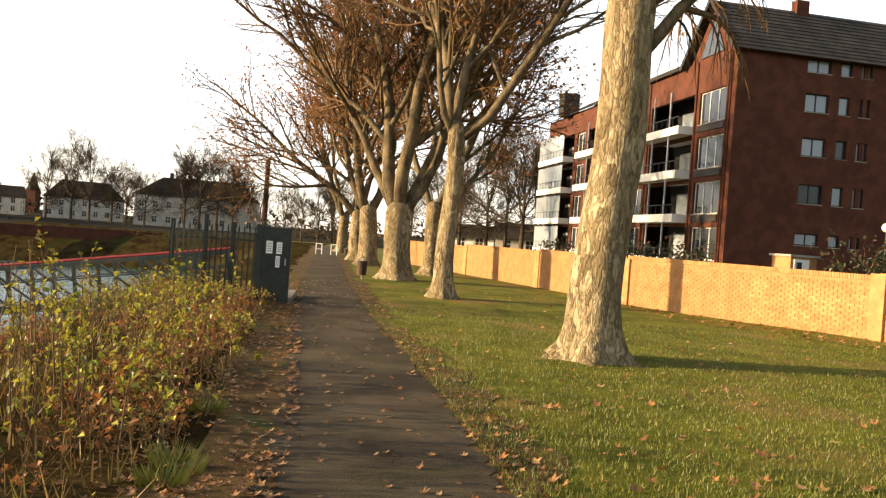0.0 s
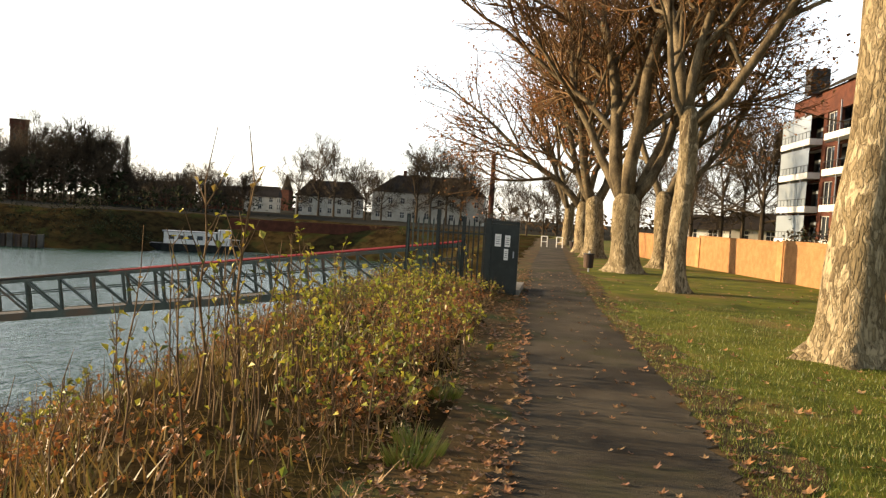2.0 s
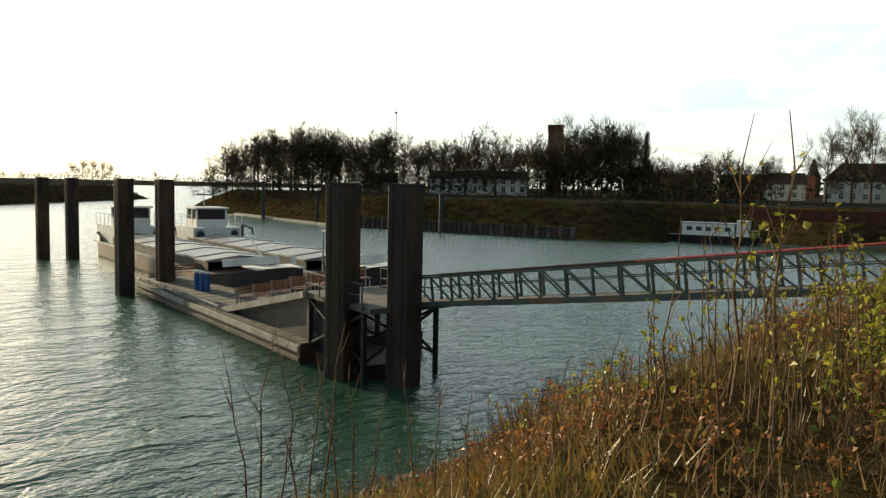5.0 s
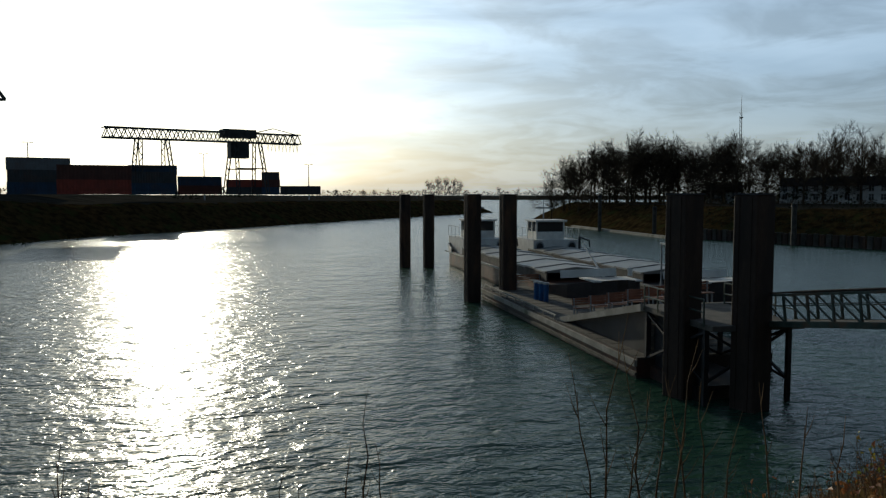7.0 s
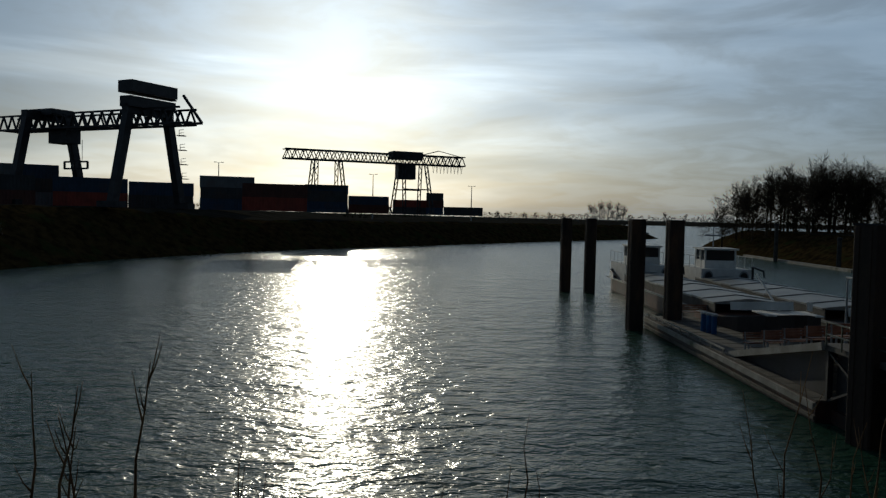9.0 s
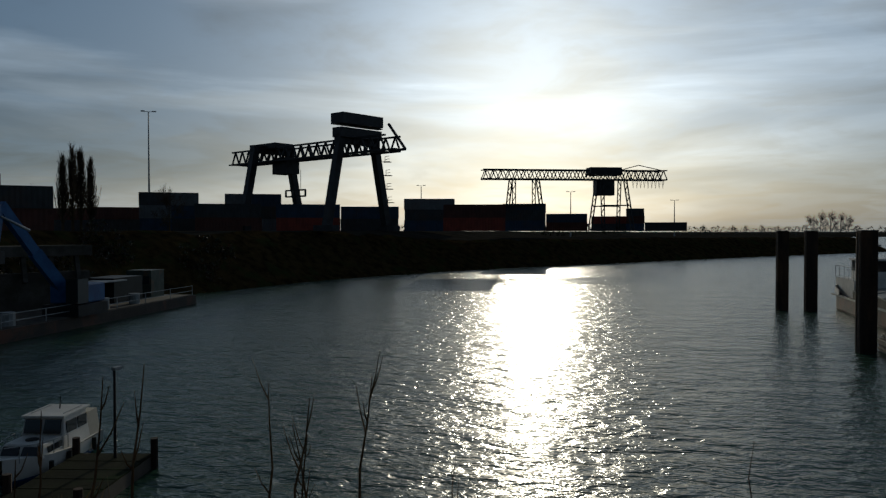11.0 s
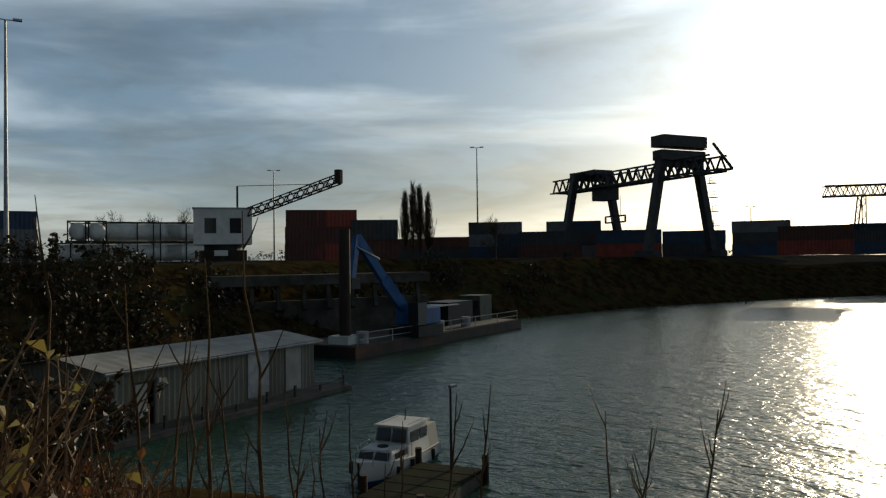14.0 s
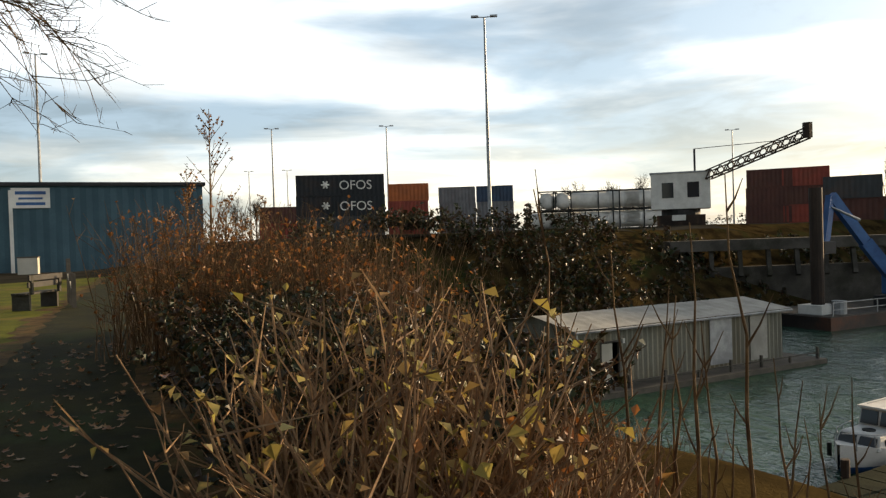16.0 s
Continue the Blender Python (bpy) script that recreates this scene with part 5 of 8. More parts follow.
treeline((37, 70), 205, 2, 5, 7, "dark undergrowth below the trees", M["far_green"])
treeline((39.5, 46.5), 186, 5, 11, 10, "dense ivy-clad trees in front of the tower", M["far_green"])
treeline((47, 61), 214, 2, 4.5, 9, "dense dark trees on the far bank", M["far_green"])
treeline((40, 69), 172, 0.6, 1.6, 8, "brown scrub on the far bank slope", M["hedge_brown"])
treeline((15.0, 22), 119, 0.5, 1.3, 6, "brown scrub on the harbour bank", M["hedge_brown"])


def bank_scrub(points, offsets, low, high, seed, label, material, gap=1.1):
    """Scrub on a bank slope, in rows landward of the waterline."""
    rng = random.Random(seed)
    s = Shape()
    for (ax, ay), (bx, by) in zip(points, points[1:]):
        L = math.hypot(bx - ax, by - ay)
        nx, ny = (by - ay) / L, -(bx - ax) / L
        for off in offsets:
            for i in range(int(L / gap)):
                k = (i + rng.random()) * gap / L
                o = off + rng.uniform(-1.3, 1.3)
                x, y = ax + (bx - ax) * k + nx * o, ay + (by - ay) * k + ny * o
                z, h = ground_z(x, y), rng.uniform(low, high)
                for _ in range(16):
                    u = rng.random() ** 0.7
                    s.leaf((x + rng.gauss(0, 0.45) * h, y + rng.gauss(0, 0.45) * h, z + h * u), h * rng.uniform(0.14, 0.32), rng)
    return solid("bank_scrub", s, material, label, "scrub", kind="stuff")


NORTH = [(-74, 100), (-70, 91), (-78, 85), (-105, 76), (-121, 68), (-169, 66), (-217, 71)]
bank_scrub(NORTH[:5], (2.5, 5.0, 7.5, 10.0), 0.7, 1.7, 31, "dark winter scrub on the harbour bank", M["far_green"])
bank_scrub(NORTH[4:], (5.0, 8.0, 10.5), 0.4, 0.9, 32, "low brown scrub on the harbour bank", M["hedge_brown"], 1.5)
SOUTH = [(-240, 31), (-147, -33), (-112, -48), (-75, -54), (-44, -50), (-28, -44), (-11.5, -40)]
bank_scrub(SOUTH, (-3.0, -6.0, -9.0, -12.0), 0.7, 1.8, 33, "dark scrub covering the bank below the yard", M["far_green"], 1.2)


# ---- houses on the north side ----
def far_house(bearing, distance, w, d, eave, ridge, turn, wall, roof, rows, cols, label, hip=0.0, base=None, chimneys=0):
    p = spot(bearing, distance)
    z = (ground_z(p.x, p.y) if base is None else base) - 0.3
    ob = thing("house", (p.x, p.y, z), label, "house", "houses across the harbour", turn - 180)
    holes = []
    for r in range(rows):
        for c in range(cols):
            x = -w / 2 + w * (c + 0.5) / cols
            zz = 1.3 + (eave - 0.6) / rows * r
            holes.append((x - 0.5, x + 0.5, zz, zz + 1.35))
    part("front_wall", holed_wall(Shape(), -w / 2, w / 2, 0, eave, 0.3, holes, "x", -d / 2), wall, ob)
    for h in holes:
        wn_ = part("window", Shape().box((h[0] + h[1]) / 2, -d / 2 + 0.2, h[2], h[1] - h[0], 0.05, h[3] - h[2]), M["glass"], ob)
        part("window_frame", Shape().box((h[0] + h[1]) / 2, -d / 2 + 0.16, h[2], 0.08, 0.05, h[3] - h[2]).box((h[0] + h[1]) / 2, -d / 2 + 0.16, h[2] + 0.8, h[1] - h[0], 0.05, 0.07), M["white_paint"], wn_)
    body = Shape().box(-w / 2 + 0.15, 0.15, 0, 0.3, d - 0.3, eave).box(w / 2 - 0.15, 0.15, 0, 0.3, d - 0.3, eave).box(0, d / 2 - 0.15, 0, w - 0.6, 0.3, eave)
    part("side_wall", body, wall, ob)
    for sx in (-1, 1):
        for r in range(rows):
            for yy in (-0.22, 0.22):
                part("side_window", Shape().box(sx * (w / 2 + 0.01), d * yy, 1.3 + (eave - 0.6) / rows * r, 0.06, 1.0, 1.35), M["glass"], ob)
    o = 0.5
    e = [(-w / 2 - o, -d / 2 - o, eave), (w / 2 + o, -d / 2 - o, eave), (w / 2 + o, d / 2 + o, eave), (-w / 2 - o, d / 2 + o, eave), (-w / 2 - o + hip, 0, ridge), (w / 2 + o - hip, 0, ridge)]
    rf = part("roof", Shape().add(e, [(0, 1, 5, 4), (2, 3, 4, 5), (3, 0, 4), (1, 2, 5), (3, 2, 1, 0)]), roof, ob)
    for k in range(chimneys):
        part("chimney", Shape().box(-w * 0.25 + w * 0.5 * k, 0, ridge - 0.6, 0.8, 0.8, 1.8), M["brick_red"], rf)
    return ob


far_house(25.0, 238, 20, 11, 6.0, 11.0, 205, M["cream"], M["slate"], 2, 7, "cream two-storey house with a dark hipped roof", 4.5, chimneys=1)
far_house(17.6, 200, 28, 13, 7.6, 12.3, 190, M["cream"], M["slate"], 2, 9, "large cream house with a broad dark hipped roof", 5.5, chimneys=1)
hm = far_house(49.8, 205, 17, 9, 4.6, 6.8, 225, M["white_paint"], M["slate"], 2, 7, "white two-storey house row on the wooded bank", 0.5)
far_house(53.3, 207, 9, 8, 4.4, 6.6, 228, M["white_paint"], M["slate"], 2, 4, "small white house on the wooded bank", 0.5)
far_house(58.2, 212, 8, 8, 3.0, 5.6, 235, M["white_paint"], M["slate"], 1, 3, "small white house with a steep roof", 0.2)
far_house(29.8, 250, 10, 9, 5.0, 8.4, 200, M["cream"], M["slate"], 2, 3, "gabled house with a dark roof", 0.2)
far_house(32.5, 255, 12, 9, 4.5, 8.0, 210, M["brick_red"], M["slate"], 2, 3, "dark brick house with a steep roof", 0.2)
far_house(36.0, 235, 12, 9, 4.2, 7.6, 215, M["brick_red"], M["slate"], 2, 3, "dark brick house half hidden by trees", 0.2)
far_house(39.0, 225, 11, 9, 4.0, 7.4, 215, M["brick_red"], M["slate"], 2, 3, "dark brick house half hidden by trees", 0.2)
far_house(-3.6, 110, 10, 8, 2.6, 4.6, 170, M["white_paint"], M["slate"], 1, 4, "low white house behind the garden wall", 0.2)
far_house(-7.2, 105, 12, 8, 2.8, 5.0, 175, M["cream"], M["slate"], 1, 4, "low cream house behind the garden wall", 0.2)

tw = spot(45.5, 215)
tower = thing("water_tower", (tw.x, tw.y, ground_z(tw.x, tw.y)), "square dark brick tower above the trees", "tower", turn=45)
part("shaft", Shape().box(0, 0, 0, 3.9, 3.9, 17.6), M["brick_red"], tower)
part("parapet", Shape().box(0, 0, 17.6, 4.3, 4.3, 1.7), M["brick_red"], tower)
for k in (-1, 1):
    part("opening", Shape().box(0.9 * k, -1.96, 14.2, 0.6, 0.06, 1.6), M["dark_paint"], tower)
sp = spot(28.1, 420)
church = thing("church_spire", (sp.x, sp.y, ground_z(sp.x, sp.y)), "pointed grey church spire far off", "church")
part("tower", Shape().box(0, 0, 0, 5, 5, 11), M["brick_red"], church)
part("spire", Shape().tube([(0, 0, 11), (0, 0, 19.6)], [3.2, 0.1], 8), M["slate"], church)
ch = spot(13.1, 300)
chim = thing("factory_chimney", (ch.x, ch.y, ground_z(ch.x, ch.y)), "tall slim dark factory chimney", "chimney")
part("shaft", Shape().tube([(0, 0, 0), (0, 0, 27.0)], [1.1, 0.8], 12), M["brick_red"], chim)
tm = spot(57.2, 420)
mast = thing("radio_mast", (tm.x, tm.y, ground_z(tm.x, tm.y)), "slender lattice radio mast", "mast")
ms = Shape()
for k in range(3):
    a = 2.094 * k
    ms.beam((math.cos(a) * 0.9, math.sin(a) * 0.9, 0), (math.cos(a) * 0.5, math.sin(a) * 0.5, 50), 0.22)
for i in range(26):
    z = 2 * i
    ms.beam((0.8, 0, z), (-0.4, 0.7, z + 2), 0.12).beam((-0.4, 0.7, z), (-0.4, -0.7, z + 2), 0.12)
part("lattice", ms, M["steel_dark"], mast)
part("aerial", Shape().tube([(0, 0, 50), (0, 0, 60)], [0.14, 0.08], 6).box(0, 0, 49, 3.0, 0.5, 0.5), M["steel_dark"], mast)

fw = thing("harbour_wall", (0, 0, 0), "long low reddish brick wall along the far bank", "wall", kind="structure")
pts = [spot(b, 126) for b in (32, 27, 22, 17, 13)]
for a, b in zip(pts, pts[1:]):
    z = -2.3
    part("panel", Shape().box((a.x + b.x) / 2, (a.y + b.y) / 2, z, (b - a).length + 0.05, 0.4, 1.7, math.degrees(math.atan2(b.y - a.y, b.x - a.x))), M["brick_red"], fw)

# sheet piling, dolphins and a houseboat on the north side
piling = thing("sheet_piling", (0, 0, 0), "row of rusty sheet piles along the north bank", "sheet piling", kind="structure")
a, b = Vector((-124, 67.0, 0)), Vector((-80.5, 83.2, 0))
for i in range(48):
    p = a.lerp(b, i / 47)
    part("sheet_pile", Shape().box(p.x, p.y, WATER - 1, 0.72, 0.4, 2.7 + 0.1 * (i % 2), 20), M["old_concrete"] if i % 2 else M["steel_rust"], piling)
for x, y, h in ((-118, 66, 6.2), (-106, 72, 6.4), (-101, 74, 6.2), (-150, 64.5, 7.5), (-127, 65, 5.4)):
    ob = thing("dolphin_post", (x, y, WATER), "weathered timber dolphin post by the far bank", "mooring post", "far mooring posts")
    part("post", Shape().tube([(0, 0, -2), (0, 0, h)], [0.42, 0.36], 10), M["wet_wood"], ob)
    part("collar", Shape().tube([(0, 0, h - 0.5), (0, 0, h - 0.2)], [0.44, 0.44], 10), M["steel_dark"], ob)
ledge = Shape().box(-145, 65.2, WATER - 0.6, 48, 0.9, 1.05, -2)
solid("quay_ledge", ledge, M["concrete"], "pale concrete ledge at the waterline", "quay", kind="structure")

hb = thing("houseboat", (*spot(34.3, 121).xy, WATER), "white houseboat with dark windows moored under trees", "boat", turn=205)
hl = Shape()
for x, w in ((-6.6, 1.0), (-5.6, 1.7), (4.6, 1.7), (6.4, 0.9)):
    hl.v += [(x, -w * 0.8, -0.6), (x, -w, 1.0), (x, w, 1.0), (x, w * 0.8, -0.6)]
for i in range(3):
    for j in range(3):
        hl.f.append([i * 4 + j, i * 4 + j + 4, i * 4 + j + 5, i * 4 + j + 1])
        hl.mi.append(0)
hl.f += [[0, 1, 2, 3], [15, 14, 13, 12]]
hl.mi += [0, 0]
part("hull", hl, M["dark_paint"], hb)
part("deck", Shape().box(-0.5, 0, 0.95, 10.6, 3.3, 0.08), M["deck"], hb)
part("cabin", Shape().box(0.6, 0, 1.03, 7.4, 2.7, 1.75), M["white_paint"], hb)
part("cabin_roof", Shape().box(0.6, 0, 2.78, 7.8, 3.0, 0.12), M["galvanised"], hb)
part("wheelhouse", Shape().box(-4.2, 0, 1.03, 1.7, 2.2, 2.3), M["white_paint"], hb)
for k in range(5):
    part("cabin_window", Shape().box(-2.2 + 1.35 * k, 1.36, 1.7, 0.8, 0.05, 0.6), M["glass"], hb)
    part("cabin_window", Shape().box(-2.2 + 1.35 * k, -1.36, 1.7, 0.8, 0.05, 0.6), M["glass"], hb)
part("bow_rail", Shape().beam((-6.3, -0.9, 1.9), (-5.2, -1.6, 1.9), 0.05).beam((-6.3, 0.9, 1.9), (-5.2, 1.6, 1.9), 0.05).beam((-6.3, -0.9, 1), (-6.3, -0.9, 1.9), 0.05), M["galvanised"], hb)

# ---- container yard on the south side ----
YARD = 1.9


def truss_beam(s, p, q, h, w, bays, bar=0.22):
    """A box truss from p to q, h high and w wide."""
    p, q = Vector(p), Vector(q)
    side = (q - p).cross(Vector((0, 0, 1))).normalized() * (w / 2)
    up = Vector((0, 0, h))
    for o in (side, -side):
        s.beam(p + o, q + o, bar * 1.4)
        s.beam(p + o + up, q + o + up, bar * 1.2)
        for i in range(bays):
            a, b = p.lerp(q, i / bays) + o, p.lerp(q, (i + 1) / bays) + o
            m = p.lerp(q, (i + 0.5) / bays) + o + up
            s.beam(a, m, bar)
            s.beam(m, b, bar)
    for i in range(bays + 1):
        a = p.lerp(q, i / bays)
        s.beam(a + side, a - side, bar)
    return s


c1a, c1b = spot(119.4, 167), spot(107.5, 130)
u = (c1b - c1a).normalized()
v = Vector((u.y, -u.x, 0))
crane = thing("gantry_crane", (0, 0, 0), "large dark container gantry crane with truss girder and splayed legs", "crane", "gantry cranes")
Z = 15.6
girder = part("girder", truss_beam(Shape(), c1a + Vector((0, 0, Z)), c1b - u * 3 + Vector((0, 0, Z)), 2.5, 3.6, 19, 0.26), M["steel_dark"], crane)
part("walkway", Shape().beam(c1a + v * 2.3 + Vector((0, 0, Z - 0.1)), c1b + v * 2.3 + Vector((0, 0, Z - 0.1)), 0.8, 0.25), M["steel_dark"], girder)
part("girder_nose", Shape().beam(c1b - u * 4 + Vector((0, 0, Z + 4.6)), c1b + Vector((0, 0, Z)), 0.35).beam(c1b - u * 3 + Vector((0, 0, Z)), c1b + Vector((0, 0, Z)), 0.4), M["steel_dark"], girder)
for frac in (36.8, 11.8):
    c = c1b - u * frac
    for sgn in (-1, 1):
        foot, head = c + v * (7.3 * sgn), c + v * (4.0 * sgn)
        part("leg", Shape().beam(foot + Vector((0, 0, YARD)), head + Vector((0, 0, Z + 2.4)), 1.3, 1.3), M["steel_dark"], crane)
        part("bogie", Shape().box(foot.x, foot.y, YARD, 1.6, 5.0, 1.0, math.degrees(math.atan2(u.y, u.x)) - 90), M["steel_dark"], crane)
    part("cross_beam", Shape().beam(c + v * 4.8 + Vector((0, 0, Z + 2.3)), c - v * 4.8 + Vector((0, 0, Z + 2.3)), 1.5, 1.5), M["steel_dark"], crane)
ca = c1b - u * 11.8
part("portal_head", Shape().box(ca.x, ca.y, Z + 2.6, 9.6, 2.4, 1.7, math.degrees(math.atan2(v.y, v.x))), M["steel_dark"], crane)
part("machine_house", Shape().box(ca.x, ca.y, Z + 4.9, 9.6, 3.2, 1.9, math.degrees(math.atan2(v.y, v.x))), M["steel_dark"], crane)
part("portal_rail", Shape().beam(ca + v * 5.6 + Vector((0, 0, Z + 4.85)), ca - v * 5.6 + Vector((0, 0, Z + 4.85)), 1.2, 0.2), M["steel_dark"], crane)
c = ca - v * 6.4
for i in range(4):
    p = c - v * (0.9 + 0.25 * i) + Vector((0, 0, Z - 1 - 2.5 * i))
    stair = Shape().box(p.x, p.y, p.z, 1.3, 1.3, 0.12)
    for dz in (0.55, 1.1):
        stair.beam(p + Vector((-0.6, -0.6, dz)), p + Vector((0.6, 0.6, dz)), 0.08)
    stair.beam(p + Vector((-0.6, -0.6, 0)), p + Vector((-0.6, -0.6, 1.1)), 0.08)
    part("stair_platform", stair, M["steel_dark"], crane)
cl = c1b - u * 36.0
trol = new("trolley")
trol.parent = crane
ang = math.degrees(math.atan2(u.y, u.x))
part("winch_house", Shape().box(cl.x, cl.y, Z + 2.4, 6.0, 4.4, 1.1, ang), M["steel_dark"], trol)
tcab = c1b - u * 32.5
part("cab", Shape().box(tcab.x, tcab.y, Z - 2.6, 4.6, 3.0, 3.2, ang), M["steel_dark"], trol)
sp_ = c1b - u * 29.5
for a, b in ((-1.6, -0.4), (1.6, 0.4)):
    part("rope", Shape().beam(sp_ + u * a + Vector((0, 0, Z - 2)), sp_ + u * a + Vector((0, 0, Z - 5.6)), 0.07), M["steel_dark"], trol)
spr = Shape()
for dz in (0, 1.2):
    spr.beam(sp_ - u * 3 + Vector((0, 0, Z - 7 + dz)), sp_ + u * 3 + Vector((0, 0, Z - 7 + dz)), 0.3)
for k in (-3, -1, 1, 3):
    spr.beam(sp_ + u * k + Vector((0, 0, Z - 7)), sp_ + u * k + Vector((0, 0, Z - 5.8)), 0.3)
part("spreader", spr, M["steel_dark"], trol)

c2a, c2b = spot(101.8, 214), spot(88.7, 229)
u2 = (c2b - c2a).normalized()
v2 = Vector((u2.y, -u2.x, 0))
L2 = (c2b - c2a).length
crane2 = thing("gantry_crane", (0, 0, 0), "long dark lattice gantry crane over the container stacks", "crane", "gantry cranes")
Z2 = 16.3
g2 = part("girder", truss_beam(Shape(), c2a + Vector((0, 0, Z2)), c2b + Vector((0, 0, Z2)), 2.6, 3.6, 24, 0.24), M["steel_dark"], crane2)
for frac, sp2 in ((0.225, 3.9), (0.70, 3.9)):
    for k in (-1, 1):
        for sgn in (-1, 1):
            foot = c2a + u2 * (L2 * frac + k * sp2 * 1.08) + v2 * (6.0 * sgn)
            head = c2a + u2 * (L2 * frac + k * sp2 * 0.85) + v2 * (2.2 * sgn)
            lg = Shape()
            for o in (-0.45, 0.45):
                lg.beam(foot + u2 * o + Vector((0, 0, YARD)), head + u2 * o + Vector((0, 0, Z2)), 0.28)
            for i in range(9):
                lg.beam(foot.lerp(head, i / 9) + u2 * 0.45 * (-1) ** i + Vector((0, 0, YARD + (Z2 - YARD) * i / 9)), foot.lerp(head, (i + 1) / 9) - u2 * 0.45 * (-1) ** i + Vector((0, 0, YARD + (Z2 - YARD) * (i + 1) / 9)), 0.18)
            part("leg", lg, M["steel_dark"], crane2)
    cc = c2a + u2 * (L2 * frac)
    part("cross_tie", Shape().beam(cc - u2 * sp2 + v2 * 4 + Vector((0, 0, 9)), cc + u2 * sp2 + v2 * 4 + Vector((0, 0, 9)), 0.35).beam(cc - u2 * sp2 - v2 * 4 + Vector((0, 0, 9)), cc + u2 * sp2 - v2 * 4 + Vector((0, 0, 9)), 0.35), M["steel_dark"], crane2)
cc = c2a + u2 * (L2 * 0.66)
part("cab", Shape().box(cc.x, cc.y, Z2 - 4.4, 5.2, 3.2, 4.6, math.degrees(math.atan2(u2.y, u2.x))), M["steel_dark"], crane2)
part("machine_house", Shape().box(cc.x, cc.y, Z2 + 1.2, 9.0, 4.6, 2.2, math.degrees(math.atan2(u2.y, u2.x))), M["steel_dark"], crane2)
up = Shape()
q0 = c2a + u2 * (L2 * 0.74)
up.beam(q0 + Vector((0, 0, Z2 + 2.6)), q0 + u2 * 6 + Vector((0, 0, Z2 + 4.2)), 0.25).beam(q0 + u2 * 6 + Vector((0, 0, Z2 + 4.2)), c2b + Vector((0, 0, Z2 + 2.6)), 0.2)
part("jib_stay", up, M["steel_dark"], crane2)
for i in range(9):
    q = c2b - u2 * (0.8 + 1.1 * i)
    part("festoon_cable", Shape().tube([q + Vector((0, 0, Z2)), q + u2 * 0.3 + Vector((0, 0, Z2 - 2.3)), q + u2 * 0.6 + Vector((0, 0, Z2))], [0.09, 0.09, 0.09], 5), M["steel_dark"], crane2)


def container_shapes(L):
    body, post, door = Shape(), Shape(), Shape()
    n = int(L / 0.28)
    W, H = 2.44, 2.6
    for sgn in (-1, 1):
        for i in range(n):
            x0, x1 = -L / 2 + L * i / n, -L / 2 + L * (i + 1) / n
            y0 = sgn * (W / 2 - 0.02 - (0.05 if i % 2 else 0))
            y1 = sgn * (W / 2 - 0.02 - (0.05 if (i + 1) % 2 else 0))
            body.add([(x0, y0, 0.12), (x1, y1, 0.12), (x1, y1, H - 0.08), (x0, y0, H - 0.08)], [(0, 1, 2, 3)])
    body.add([(-L / 2, -W / 2, H - .04), (L / 2, -W / 2, H - .04), (L / 2, W / 2, H - .04), (-L / 2, W / 2, H - .04)], [(0, 1, 2, 3)])
    body.add([(-L / 2 + .05, -W / 2, 0.1), (-L / 2 + .05, W / 2, 0.1), (-L / 2 + .05, W / 2, H), (-L / 2 + .05, -W / 2, H)], [(0, 1, 2, 3)])
    for x in (-L / 2 + 0.09, L / 2 - 0.09):
        for y in (-W / 2 + 0.09, W / 2 - 0.09):
            post.box(x, y, 0, 0.18, 0.18, H)
    for z in (0, H - 0.14):
        for y in (-W / 2 + 0.06, W / 2 - 0.06):
            post.box(0, y, z, L - 0.36, 0.12, 0.14)
    for y in (-0.6, 0.6):
        door.box(L / 2 - 0.06, y, 0.12, 0.08, 1.12, H - 0.26)
        door.tube([(L / 2, y - 0.25, 0.15), (L / 2, y - 0.25, H - 0.2)], [0.03, 0.03], 5).tube([(L / 2, y + 0.25, 0.15), (L / 2, y + 0.25, H - 0.2)], [0.03, 0.03], 5)
    return body, post, door


LONG, SHORT = container_shapes(12.19), container_shapes(6.06)
MESH = {}
TONES = ["grey", "black", "orange", "red", "pale grey", "dark blue", "off-white", "brown"]


def container(x, y, z, turn, tone, long=True):
    key = (tone, long)
    if key not in MESH:
        MESH[key] = [s.mesh(nm, CONTAINER[tone]) for s, nm in zip(LONG if long else SHORT, ("body", "frame", "doors"))]
    ob = thing("shipping_container", (x, y, z), TONES[tone] + " corrugated steel shipping container in a stack", "container", "shipping containers", turn)
    for me_, nm in zip(MESH[key], ("body", "frame", "door_pair")):
        o = new(nm, me_)
        o.parent = ob
    return ob


crng = random.Random(21)


def stack(b0, b1, distance, levels, tones, turn=None, long=True, z=YARD):
    """A stack that spans the bearings b0 to b1 at about that distance."""
    a, b = spot(b0, distance), spot(b1, distance)
    length = (b - a).length
    t = math.degrees(math.atan2(b.y - a.y, b.x - a.x)) if turn is None else turn
    unit = 12.35 if long else 6.2
    n = max(1, round(length / unit))
    for lv in range(levels):
        for i in range(n):
            p = a.lerp(b, (i + 0.5) / n)
            container(p.x + crng.uniform(-.1, .1), p.y + crng.uniform(-.1, .1), z + 2.6 * lv, t + crng.uniform(-.4, .4), tones[(lv * n + i) % len(tones)], long)


